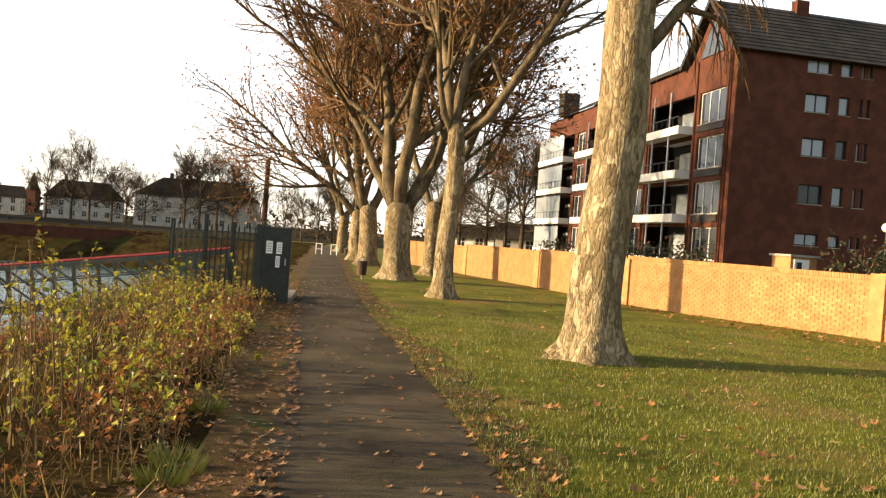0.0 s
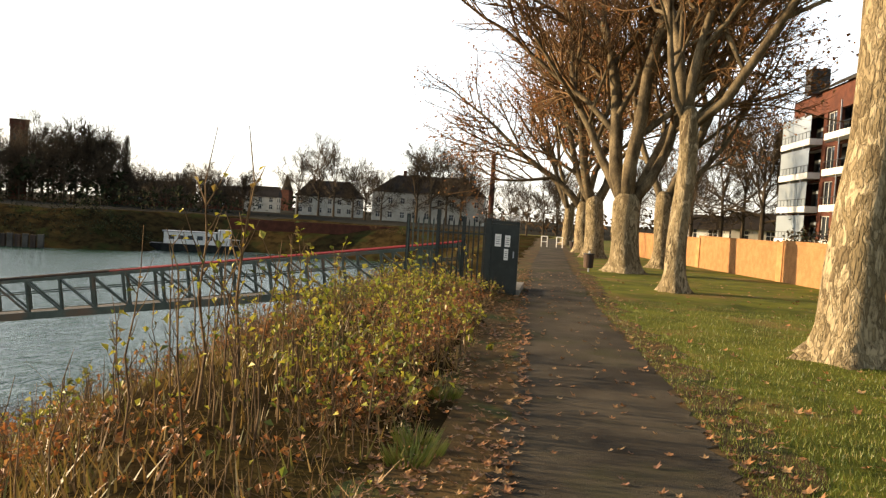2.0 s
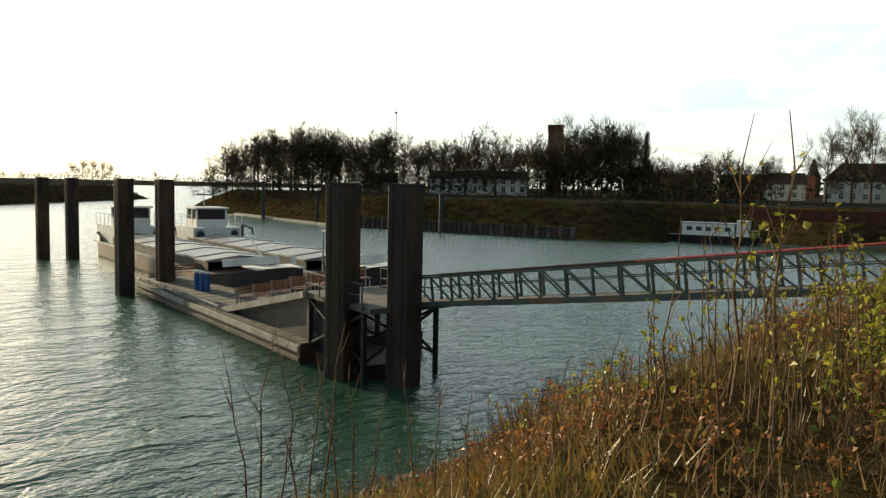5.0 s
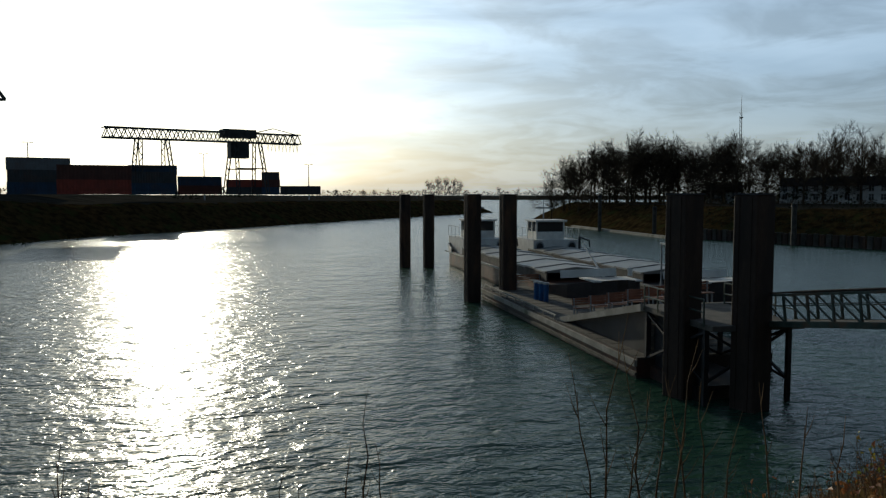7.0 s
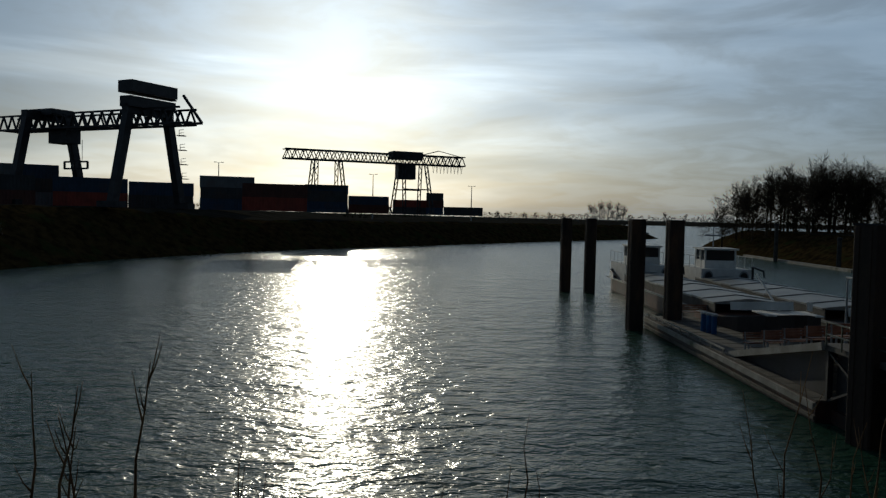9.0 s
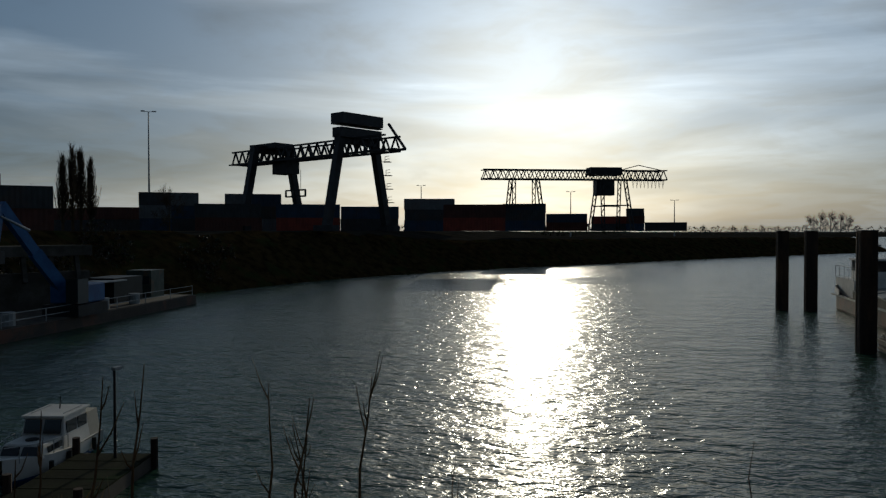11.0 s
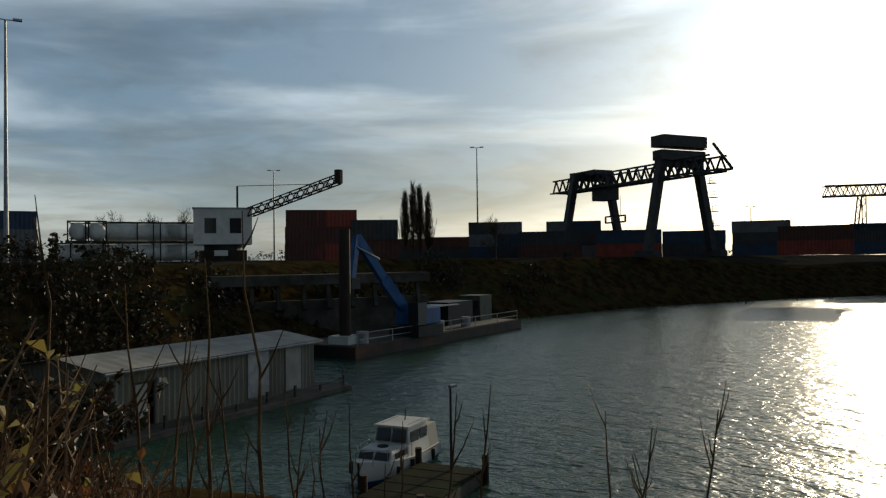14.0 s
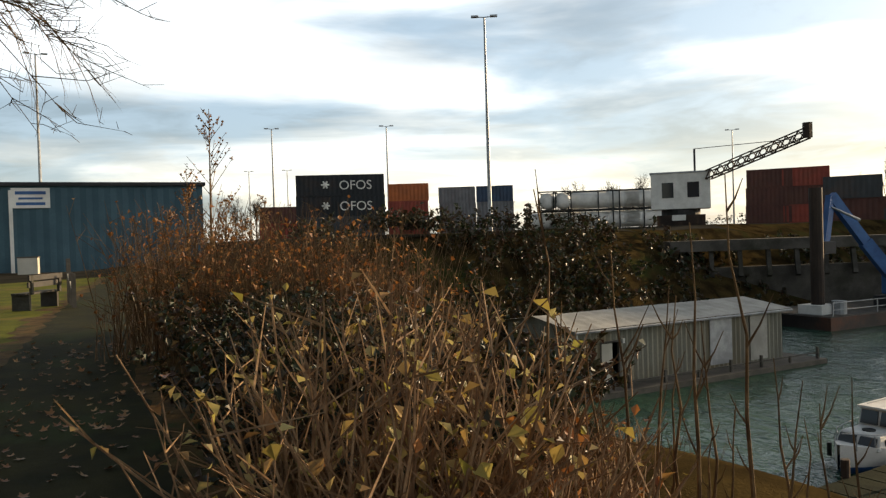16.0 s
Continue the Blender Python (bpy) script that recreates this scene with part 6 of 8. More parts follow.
for b0, b1, el, lv, tones, lg in (
        (126.0, 122.4, 2.75, 3, (5, 0, 4), False), (122.4, 118.0, 2.0, 2, (7, 0, 3), True), (120.3, 116.7, 2.72, 3, (0, 4, 5), False), (116.6, 112.6, 2.0, 2, (3, 5, 7, 0), True), (112.5, 107.8, 1.85, 2, (0, 5, 3), True),
        (107.5, 103.9, 2.43, 3, (5, 0, 4), True), (103.9, 100.9, 2.0, 2, (3, 7, 0), True), (100.9, 97.3, 1.6, 2, (5, 0, 7), True), (100.0, 97.4, 2.05, 3, (0, 3, 5), True), (97.3, 93.9, 1.3, 2, (7, 5, 0), True),
        (93.8, 91.3, 1.1, 2, (0, 3), True), (91.4, 90.0, 1.65, 3, (5, 7, 0), False), (90.0, 87.2, 0.65, 1, (0, 5), True), (128.6, 126.2, 1.7, 2, (0, 7), True), (132.6, 129.0, 1.6, 2, (0, 7), True),
        (171.3, 165.7, 4.6, 3, (0, 0, 1, 1, 1, 1), False), (165.3, 161.8, 3.85, 3, (3, 3, 2), False), (161.3, 155.8, 3.5, 3, (4, 4, 4, 4, 4, 5), False), (139.3, 134.8, 3.75, 3, (7, 3, 7, 7), False), (134.4, 132.0, 3.0, 2, (7, 0), False),
        (174.5, 171.5, 2.4, 2, (3, 7), False)):
    stack(b0, b1, (YARD + 2.6 * lv - 1.75) / math.tan(radians(el)), lv, tones, None, lg)

# lettering on the black containers
for k in (2, 1):
    p = spot(167.4, 97.2)
    cu = bpy.data.curves.new("lettering", "FONT")
    cu.body, cu.size, cu.extrude, cu.align_x = "OFOS", 1.6, 0.01, "CENTER"
    lt = new("container_lettering", cu)
    a, b = spot(171.3, 100), spot(165.7, 100)
    lt.matrix_world = pose(p.x, p.y, YARD + 2.6 * k + 0.75, 90, 0, math.degrees(math.atan2(b.y - a.y, b.x - a.x)))
    cu.materials.append(M["white_paint"])
    tagged(lt, "white capital letters on a black container", "lettering")
    q = spot(169.6, 97.2)
    em = Shape()
    for j in range(6):
        t = 1.047 * j
        em.tube([(q.x, q.y, YARD + 2.6 * k + 1.35), (q.x + 0.5 * math.cos(t) * -0.99, q.y + 0.1 * math.cos(t), YARD + 2.6 * k + 1.35 + 0.5 * math.sin(t))], [0.16, 0.1], 5)
    solid("container_emblem", em, M["white_paint"], "white rosette emblem on a black container", "emblem")


# tank containers in frames
def tank_container(x, y, z, turn):
    ob = thing("tank_container", (x, y, z), "pale tank container in a square steel frame", "tank container", "tank containers", turn)
    t = Shape().tube([(-2.9, 0, 1.3), (-2.75, 0, 1.3), (-2.4, 0, 1.3), (2.4, 0, 1.3), (2.75, 0, 1.3), (2.9, 0, 1.3)], [0.4, 0.85, 1.1, 1.1, 0.85, 0.4], 16)
    part("tank", t, M["white_paint"], ob, "pale cylindrical tank", True)
    for x in (-2.95, 2.95):
        f = Shape()
        for y_ in (-1.15, 1.15):
            f.box(x, y_, 0, 0.16, 0.16, 2.6)
        f.box(x, 0, 0, 0.16, 2.3, 0.16).box(x, 0, 2.44, 0.16, 2.3, 0.16)
        part("end_frame", f, M["dark_paint"], ob)
    for y_ in (-1.15, 1.15):
        part("side_rail", Shape().box(0, y_, 2.46, 5.8, 0.12, 0.12).box(0, y_, 0.0, 5.8, 0.12, 0.14), M["dark_paint"], ob)


a, b = spot(154.0, 107), spot(145.8, 107)
ta = math.degrees(math.atan2(b.y - a.y, b.x - a.x))
for lv in range(2):
    for i, k in enumerate((0.03, 0.16, 0.40, 0.66, 0.84)):
        p = a.lerp(b, k + 0.06)
        tank_container(p.x, p.y, YARD + 2.62 * lv, ta + (90 if i in (0, 1) and lv == 1 else 0))


# ---- tall light masts ----
def light_mast(bearing, distance, top, heads=2):
    p = spot(bearing, distance)
    z = ground_z(p.x, p.y)
    ob = thing("light_mast", (p.x, p.y, z), "tall slim floodlight mast with a flat twin head", "light mast", "light masts", bearing)
    H = top - z
    part("pole", Shape().tube([(0, 0, 0), (0, 0, H)], [0.26, 0.11], 8), M["galvanised"], ob)
    for s in (-1, 1):
        part("lamp_head", Shape().beam((0, 0, H), (1.15 * s, 0, H + 0.1), 0.1).box(1.1 * s, 0, H + 0.02, 0.85, 0.5, 0.2), M["galvanised"], ob)


for b, d, e in ((157.55, 91, 15.5), (125.5, 174, 8.25), (165.0, 165, 8.1), (173.3, 168, 8.0), (172.3, 250, 5.05), (-171.6, 120, 12.5), (140.4, 190, 6.6), (106.3, 260, 3.4), (95.3, 270, 2.9), (88.0, 300, 2.2), (160.0, 260, 3.4), (175.0, 260, 5.0)):
    light_mast(b, d, 1.75 + d * math.tan(radians(e)))

# ---- quay crane with white cabin ----
qp = spot(144.0, 82)
qc = thing("quay_crane", (qp.x, qp.y, YARD - 0.2), "old quay crane with a white cabin and a rusty lattice jib", "crane", turn=144 + 180)
part("cabin", Shape().box(0, 0, 1.9, 5.6, 4.4, 3.5), M["white_paint"], qc, "white cabin")
part("cabin_roof", Shape().box(0, 0, 5.4, 5.8, 4.6, 0.15), M["galvanised"], qc)
part("cabin_window", Shape().box(-1.2, 2.21, 3.0, 1.1, 0.06, 1.5), M["glass"], qc)
part("cabin_window", Shape().box(1.2, 2.21, 3.0, 1.1, 0.06, 1.5), M["glass"], qc)
part("slew_ring", Shape().tube([(0, 0, 1.3), (0, 0, 1.9)], [1.9, 1.9], 20), M["steel_dark"], qc)
part("undercarriage", Shape().box(0, 0, 0.2, 4.6, 3.6, 1.1), M["steel_rust"], qc)
part("notice", Shape().box(0.2, 2.3, 0.75, 1.3, 0.05, 0.55), M["white_paint"], qc)
ja, jb = spot(142.1, 80, 6.4), spot(135.8, 74, 1.75 + 74 * math.tan(radians(5.7)))
inv = qc.matrix_world.inverted()
jib = truss_beam(Shape(), inv @ ja, inv @ jb, 0.8, 0.9, 9, 0.085)
part("jib", jib, M["steel_rust"], qc, "rusty lattice jib")
part("jib_head", Shape().tube([inv @ jb, inv @ (jb + Vector((0, 0, 1.3)))], [0.4, 0.4], 6), M["steel_rust"], qc)
part("jib_stay", Shape().beam(inv @ spot(143, 82, 9.6), inv @ jb, 0.06).beam(inv @ spot(143, 82, 7.2), inv @ spot(143, 82, 9.6), 0.2), M["steel_dark"], qc)

# quay wall with buttresses under the crane
quay = thing("quay_wall", (0, 0, 0), "old concrete quay with leaning buttresses", "quay", kind="structure")
qa, qb = spot(145.0, 68), spot(129.5, 78)
qd = math.degrees(math.atan2(qb.y - qa.y, qb.x - qa.x))
part("wall_face", Shape().box((qa.x + qb.x) / 2, (qa.y + qb.y) / 2, WATER - 1, (qb - qa).length, 0.8, 5.0, qd), M["old_concrete"], quay)
part("deck_beam", Shape().box((qa.x + qb.x) / 2, (qa.y + qb.y) / 2 - 0.5, YARD - 2.2, (qb - qa).length, 3.0, 0.9, qd), M["old_concrete"], quay)
for i in range(9):
    p = qa.lerp(qb, (i + 0.5) / 9)
    o = Vector((0.55, 0.83, 0)) * 0.6
    part("buttress", Shape().beam(p + o * 2.0 + Vector((0, 0, WATER + 3.2)), p + o * 0.3 + Vector((0, 0, YARD - 1.6)), 0.35, 0.5), M["old_concrete"], quay)

# ---- blue excavator dredger on its work barge ----
dr = thing("work_barge", (*spot(130.3, 73).xy, WATER), "low dark work barge with cabins and a steel spud", "barge", turn=166)
da, db = spot(137.3, 61.5), spot(124.6, 86)
dturn = math.degrees(math.atan2(db.y - da.y, db.x - da.x))
dm_ = (da + db) / 2
dr.matrix_world = pose(dm_.x, dm_.y, WATER, 0, 0, dturn)
LD = (db - da).length
part("hull", Shape().box(0, 0, -0.8, LD, 7.0, 1.7), M["hull_dark"], dr)
part("deck", Shape().box(0, 0, 0.9, LD - 0.3, 6.7, 0.06), M["deck"], dr)
part("deckhouse", Shape().box(LD * 0.22, 0.8, 0.96, 5.0, 3.0, 2.3), M["dark_paint"], dr)
part("wheelhouse", Shape().box(LD * 0.40, 0.5, 0.96, 2.6, 2.6, 2.7), M["steel_green"], dr)
part("wheelhouse_window", Shape().box(LD * 0.40, 0.5, 2.3, 2.64, 2.2, 0.8), M["glass"], dr)
part("canopy", Shape().box(LD * 0.12, 0, 3.0, 3.6, 2.4, 0.1), M["galvanised"], dr)
for k in range(7):
    part("stanchion", Shape().beam((-LD / 2 + 0.5 + k * (LD - 1) / 6, -3.3, 0.9), (-LD / 2 + 0.5 + k * (LD - 1) / 6, -3.3, 1.9), 0.06), M["galvanised"], dr)
for h in (1.4, 1.9):
    part("rail", Shape().beam((-LD / 2 + 0.5, -3.3, h), (LD / 2 - 0.5, -3.3, h), 0.05), M["galvanised"], dr)
for k in (-0.42, -0.02, 0.15):
    part("drum", Shape().tube([(LD * k, -2.4, 0.96), (LD * k, -2.4, 1.9)], [0.5, 0.5], 12), M["galvanised"], dr)
sd = spot(135.45, 62)
spud = thing("spud_pile", (sd.x, sd.y, WATER), "thick dark steel spud pile through the work barge", "pile", turn=10)
part("shaft", Shape().tube([(0, 0, -2), (0, 0, 10.0)], [0.46, 0.46], 14), M["steel_rust"], spud)
part("collar", Shape().box(0, 0, 0.9, 1.9, 1.9, 0.7), M["white_paint"], spud)
ep = spot(130.2, 68)
ex = thing("excavator", (ep.x, ep.y, WATER + 0.95), "blue long-reach excavator standing on the work barge", "excavator", turn=dturn)
part("track_frame", Shape().box(0, 0, 0, 4.0, 3.0, 0.9), M["steel_dark"], ex)
bodyx = part("body", Shape().box(0.3, 0, 0.95, 3.4, 2.6, 1.5), M["blue_paint"], ex)
rounded(bodyx, 0.1)
part("cab", Shape().box(-1.2, -0.9, 1.0, 1.4, 1.0, 1.9), M["glass"], ex)
inv = ex.matrix_world.inverted()
k0, k1, k2, k3 = spot(131.0, 67.5, -2.6), spot(132.6, 66.4, 0.2), spot(134.55, 64.5, 3.75), spot(135.05, 63.6, -0.5)
part("boom", Shape().beam(inv @ k0, inv @ k1, 0.6, 0.9).beam(inv @ k1, inv @ k2, 0.5, 0.75), M["blue_paint"], ex, "blue cranked boom")
part("dipper_arm", Shape().beam(inv @ k2, inv @ k3, 0.42, 0.6), M["blue_paint"], ex)
part("ram", Shape().tube([inv @ spot(132.9, 65.8, 1.9), inv @ spot(134.5, 64.2, 2.9)], [0.12, 0.08], 8), M["galvanised"], ex)
part("bucket", Shape().box(*(inv @ k3), 1.2, 1.2, 0.9), M["steel_dark"], ex)

# ---- floating boathouse ----
sa, sb = Vector((-17.0, -31.7, WATER)), Vector((-30.9, -34.0, WATER))
st_turn = math.degrees(math.atan2(sb.y - sa.y, sb.x - sa.x))
shed = thing("floating_boathouse", (sa.x, sa.y, WATER), "weathered corrugated boathouse on a floating deck", "boathouse", turn=st_turn)
SL, SW = (sb - sa).length, 5.6
part("float_deck", Shape().box(SL / 2 + 0.2, SW / 2 - 0.6, -0.35, SL + 2.2, SW + 2.2, 0.6), M["deck"], shed)
def corrugated(s, p, q, z0, z1, step=0.16, amp=0.035):
    p, q = Vector(p), Vector(q)
    L = (q - p).length
    n = int(L / step)
    nrm = Vector((q.y - p.y, p.x - q.x, 0)).normalized()
    for i in range(n):
        a, b = p.lerp(q, i / n) + nrm * (amp if i % 2 else -amp), p.lerp(q, (i + 1) / n) + nrm * (-amp if i % 2 else amp)
        s.add([(a.x, a.y, z0), (b.x, b.y, z0), (b.x, b.y, z1), (a.x, a.y, z1)], [(0, 1, 2, 3)])
    return s
EAV = 2.95
wf = Shape()
corrugated(wf, (0, 0, 0), (1.5, 0, 0), 0.25, EAV).add([(0, 0, 0)], [])
corrugated(wf, (2.55, 0, 0), (SL, 0, 0), 0.25, EAV)
corrugated(wf, (1.5, 0, 0), (2.55, 0, 0), 2.2, EAV)
part("front_wall", wf, M["shed_metal"], shed, "corrugated wall with rust streaks")
part("patch_panel", Shape().box(SL * 0.66, -0.07, 0.4, 1.6, 0.03, EAV - 0.5), M["galvanised"], shed, "pale replacement sheet")
part("patch_panel", Shape().box(SL * 0.86, -0.07, 0.35, 1.3, 0.03, EAV - 0.45), M["shed_roof"], shed, "tan sheet panel")
ew = corrugated(Shape(), (0, SW, 0), (0, 0, 0), 0.25, EAV)
corrugated(ew, (SL, 0, 0), (SL, SW, 0), 0.25, EAV)
corrugated(ew, (SL, SW, 0), (0, SW, 0), 0.25, EAV)
for x in (0.0, SL):
    ew.add([(x, 0, EAV), (x, SW, EAV), (x, SW / 2, EAV + 0.36)], [(0, 1, 2)])
part("end_wall", ew, M["shed_metal"], shed)
part("door", Shape().box(1.85, 0.02, 0.28, 0.66, 0.05, 1.85), M["cream"], shed, "pale door")
part("door_shadow_frame", Shape().box(1.47, 0.0, 0.25, 0.07, 0.12, 1.98).box(2.58, 0.0, 0.25, 0.07, 0.12, 1.98).box(2.02, 0, 2.18, 1.1, 0.12, 0.07), M["deck"], shed)
# near-black sheet standing in for the unlit inside of the doorway
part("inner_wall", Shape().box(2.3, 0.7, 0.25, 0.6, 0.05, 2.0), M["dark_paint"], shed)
part("door_lamp", Shape().box(2.75, -0.12, 2.1, 0.12, 0.14, 0.22), M["white_paint"], shed)
rs = Shape()
for sgn in (0, 1):
    n = 44
    for i in range(n):
        x0, x1 = -0.35 + (SL + 0.7) * i / n, -0.35 + (SL + 0.7) * (i + 1) / n
        zt0, zt1 = 0.011 * (i % 2), 0.011 * ((i + 1) % 2)
        y0 = -0.35 if sgn == 0 else SW + 0.35
        a = [(x0, y0, EAV - 0.03 + zt0), (x1, y0, EAV - 0.03 + zt1), (x1, SW / 2, EAV + 0.42 + zt1), (x0, SW / 2, EAV + 0.42 + zt0)]
        rs.add(a, [(0, 1, 2, 3) if sgn == 0 else (3, 2, 1, 0)])
part("roof", rs, M["shed_roof"], shed, "pale corrugated roof")
part("gutter", Shape().tube([(-0.3, -0.38, EAV - 0.12), (SL + 0.3, -0.38, EAV - 0.12)], [0.07, 0.07], 6), M["galvanised"], shed)
part("downpipe", Shape().tube([(0.05, -0.12, 0.2), (0.05, -0.12, EAV - 0.1)], [0.05, 0.05], 6), M["white_paint"], shed)
for k in range(8):
    part("post", Shape().box(-0.2 + (SL + 1.2) * k / 7, -1.35, -0.3, 0.12, 0.12, 1.15 if k % 3 else 0.9), M["deck"], shed)
part("deck_rail", Shape().beam((SL * 0.1, -1.35, 0.55), (SL + 1.0, -1.35, 0.55), 0.06), M["deck"], shed)
part("fender_beam", Shape().box(SL / 2, -1.55, -0.2, SL + 2, 0.16, 0.22), M["deck"], shed)

# ---- small jetty and cabin cruiser ----
jt = thing("jetty", tuple(spot(130.8, 24.2, WATER)), "dark timber jetty with posts and weathered planks", "jetty", turn=-77)
part("float", Shape().box(0, 0, -0.5, 2.4, 5.8, 0.9), M["wet_wood"], jt)
board = Shape().box(0, 0, 0, 2.4, 0.265, 0.05).mesh("deck_board", M["mossy_board"])
for i in range(20):
    o = new("deck_board", board)
    o.parent = jt
    o.location = (0, -2.7 + 0.284 * i, 0.4 + 0.005 * (i % 3))
for x, y in ((-1.25, -2.8), (1.25, -2.8), (-1.25, 2.0), (1.25, 0.9)):
    part("post", Shape().tube([(x, y, -1.5), (x, y, 0.95)], [0.13, 0.12], 8), M["steel_rust"], jt)
jl = thing("jetty_lamp", tuple(spot(128.0, 26.2, WATER + 0.45)), "thin lamp pole on the jetty", "lamp post")
part("pole", Shape().tube([(0, 0, 0), (0, 0, 2.75)], [0.05, 0.04], 8), M["steel_dark"], jl)
part("head", Shape().box(-0.12, 0, 2.72, 0.34, 0.14, 0.1), M["galvanised"], jl)

boat = thing("cabin_cruiser", (-19.75, -18.2, WATER), "small white cabin cruiser moored at the jetty", "boat", turn=13)
BL = 6.4
hs = Shape()
rows = []
for k, w, sh, kz in ((0.0, 1.02, 0.82, -0.3), (0.2, 1.18, 0.80, -0.35), (0.5, 1.22, 0.86, -0.35), (0.72, 1.08, 0.98, -0.3), (0.88, 0.66, 1.10, -0.15), (1.0, 0.06, 1.22, 0.25)):
    x = -BL / 2 + BL * k
    rows.append([(x, -w, sh), (x, -w * 0.95, 0.30), (x, -w * 0.6, kz), (x, 0, kz - 0.08), (x, w * 0.6, kz), (x, w * 0.95, 0.30), (x, w, sh)])
for r in rows:
    hs.v.extend(r)
for i in range(len(rows) - 1):
    for j in range(6):
        a = i * 7 + j
        hs.f.append([a, a + 1, a + 8, a + 7])
        hs.mi.append(1 if j in (1, 2, 3, 4) else 0)
hs.f.append(list(range(7)))
hs.mi.append(0)
part("hull", hs, [M["white_paint"], M["blue_paint"]], boat, "white topsides over a dark blue bottom", True)
dkk = Shape()
for (k0, w0, s0), (k1, w1, s1) in (((0.0, 1.0, 0.8), (0.5, 1.2, 0.84)), ((0.5, 1.2, 0.84), (0.72, 1.06, 0.96)), ((0.72, 1.06, 0.96), (0.88, 0.64, 1.08)), ((0.88, 0.64, 1.08), (1.0, 0.05, 1.2))):
    x0, x1 = -BL / 2 + BL * k0, -BL / 2 + BL * k1
    dkk.add([(x0, -w0, s0), (x1, -w1, s1), (x1, w1, s1), (x0, w0, s0)], [(0, 1, 2, 3)])
part("deck", dkk, M["white_paint"], boat)
def tapered_cabin(s, x0, x1, w0, w1, z0, z1, rake):
    s.add([(x0, -w0, z0), (x1, -w0, z0), (x1, w0, z0), (x0, w0, z0), (x0 + 0.1, -w1, z1), (x1 - rake, -w1, z1), (x1 - rake, w1, z1), (x0 + 0.1, w1, z1)],
          [(3, 2, 1, 0), (4, 5, 6, 7), (0, 1, 5, 4), (1, 2, 6, 5), (2, 3, 7, 6), (3, 0, 4, 7)])
    return s
fc = part("fore_cabin", tapered_cabin(Shape(), -0.1, 2.0, 0.95, 0.82, 0.86, 1.42, 0.35), M["white_paint"], boat)
rounded(fc, 0.04)
wc = part("wheelhouse", tapered_cabin(Shape(), -2.0, 0.35, 0.98, 0.84, 0.82, 2.15, 0.30), M["white_paint"], boat)
rounded(wc, 0.04)
part("wheelhouse_roof", Shape().box(-0.95, 0, 2.15, 2.3, 1.86, 0.08), M["white_paint"], boat)
for y in (-0.42, 0.42):
    part("windscreen", Shape().add([(0.30, y - 0.36, 1.5), (0.30, y + 0.36, 1.5), (0.15, y + 0.34, 2.06), (0.15, y - 0.34, 2.06), (0.2, y - 0.36, 1.5), (0.2, y + 0.36, 1.5), (0.05, y + 0.34, 2.06), (0.05, y - 0.34, 2.06)],
         [(0, 1, 2, 3), (7, 6, 5, 4), (0, 4, 5, 1), (1, 5, 6, 2), (2, 6, 7, 3), (3, 7, 4, 0)]), M["glass"], boat)
    part("fore_window", Shape().add([(2.0, y - 0.36, 0.98), (2.0, y + 0.36, 0.98), (1.80, y + 0.33, 1.34), (1.80, y - 0.33, 1.34), (1.9, y - 0.36, 0.98), (1.9, y + 0.36, 0.98), (1.7, y + 0.33, 1.34), (1.7, y - 0.33, 1.34)],
         [(0, 1, 2, 3), (7, 6, 5, 4), (0, 4, 5, 1), (1, 5, 6, 2), (2, 6, 7, 3), (3, 7, 4, 0)]), M["glass"], boat)
for sgn in (-1, 1):
    for x0, w in ((-1.75, 0.75), (-0.85, 0.8)):
        part("side_window", Shape().box(x0 + w / 2, sgn * 0.915, 1.45, w, 0.05, 0.5), M["glass"], boat)
    part("fore_side_window", Shape().box(0.9, sgn * 0.91, 1.02, 1.1, 0.05, 0.26), M["glass"], boat)
    rl = Shape()
    for x, w in ((0.3, 1.15), (1.2, 1.02), (2.0, 0.8), (2.7, 0.45)):
        rl.tube([(x, sgn * w, 0.95), (x, sgn * w, 1.5)], [0.018, 0.018], 5)
    rl.tube([(0.3, sgn * 1.15, 1.5), (1.2, sgn * 1.02, 1.5), (2.0, sgn * 0.8, 1.53), (3.1, sgn * 0.08, 1.65)], [0.02] * 4, 5)
    part("guard_rail", rl, M["galvanised"], boat)
    for x in (-1.8, 0.4, 1.8):
        part("fender", Shape().tube([(x, sgn * 1.25, 0.25), (x, sgn * 1.25, 0.8)], [0.1, 0.1], 8), M["dark_paint"], boat)
part("hatch", Shape().tube([(1.0, 0, 1.42), (1.0, 0, 1.47)], [0.26, 0.26], 16), M["dark_paint"], boat)
part("mast", Shape().tube([(-1.2, 0, 2.2), (-1.3, 0, 2.75)], [0.03, 0.02], 6), M["dark_paint"], boat)
part("roof_rail", Shape().tube([(-1.8, -0.7, 2.26), (-0.2, -0.7, 2.26)], [0.02, 0.02], 5).tube([(-1.8, 0.7, 2.26), (-0.2, 0.7, 2.26)], [0.02, 0.02], 5), M["galvanised"], boat)
boat.matrix_world = pose(*spot(132.2, 27.8, WATER), 0, 0, 13) @ Matrix.Scale(0.74, 4)
part("aft_canopy", tapered_cabin(Shape(), -3.0, -2.0, 0.95, 0.84, 0.82, 1.9, 0.0), M["cream"], boat)

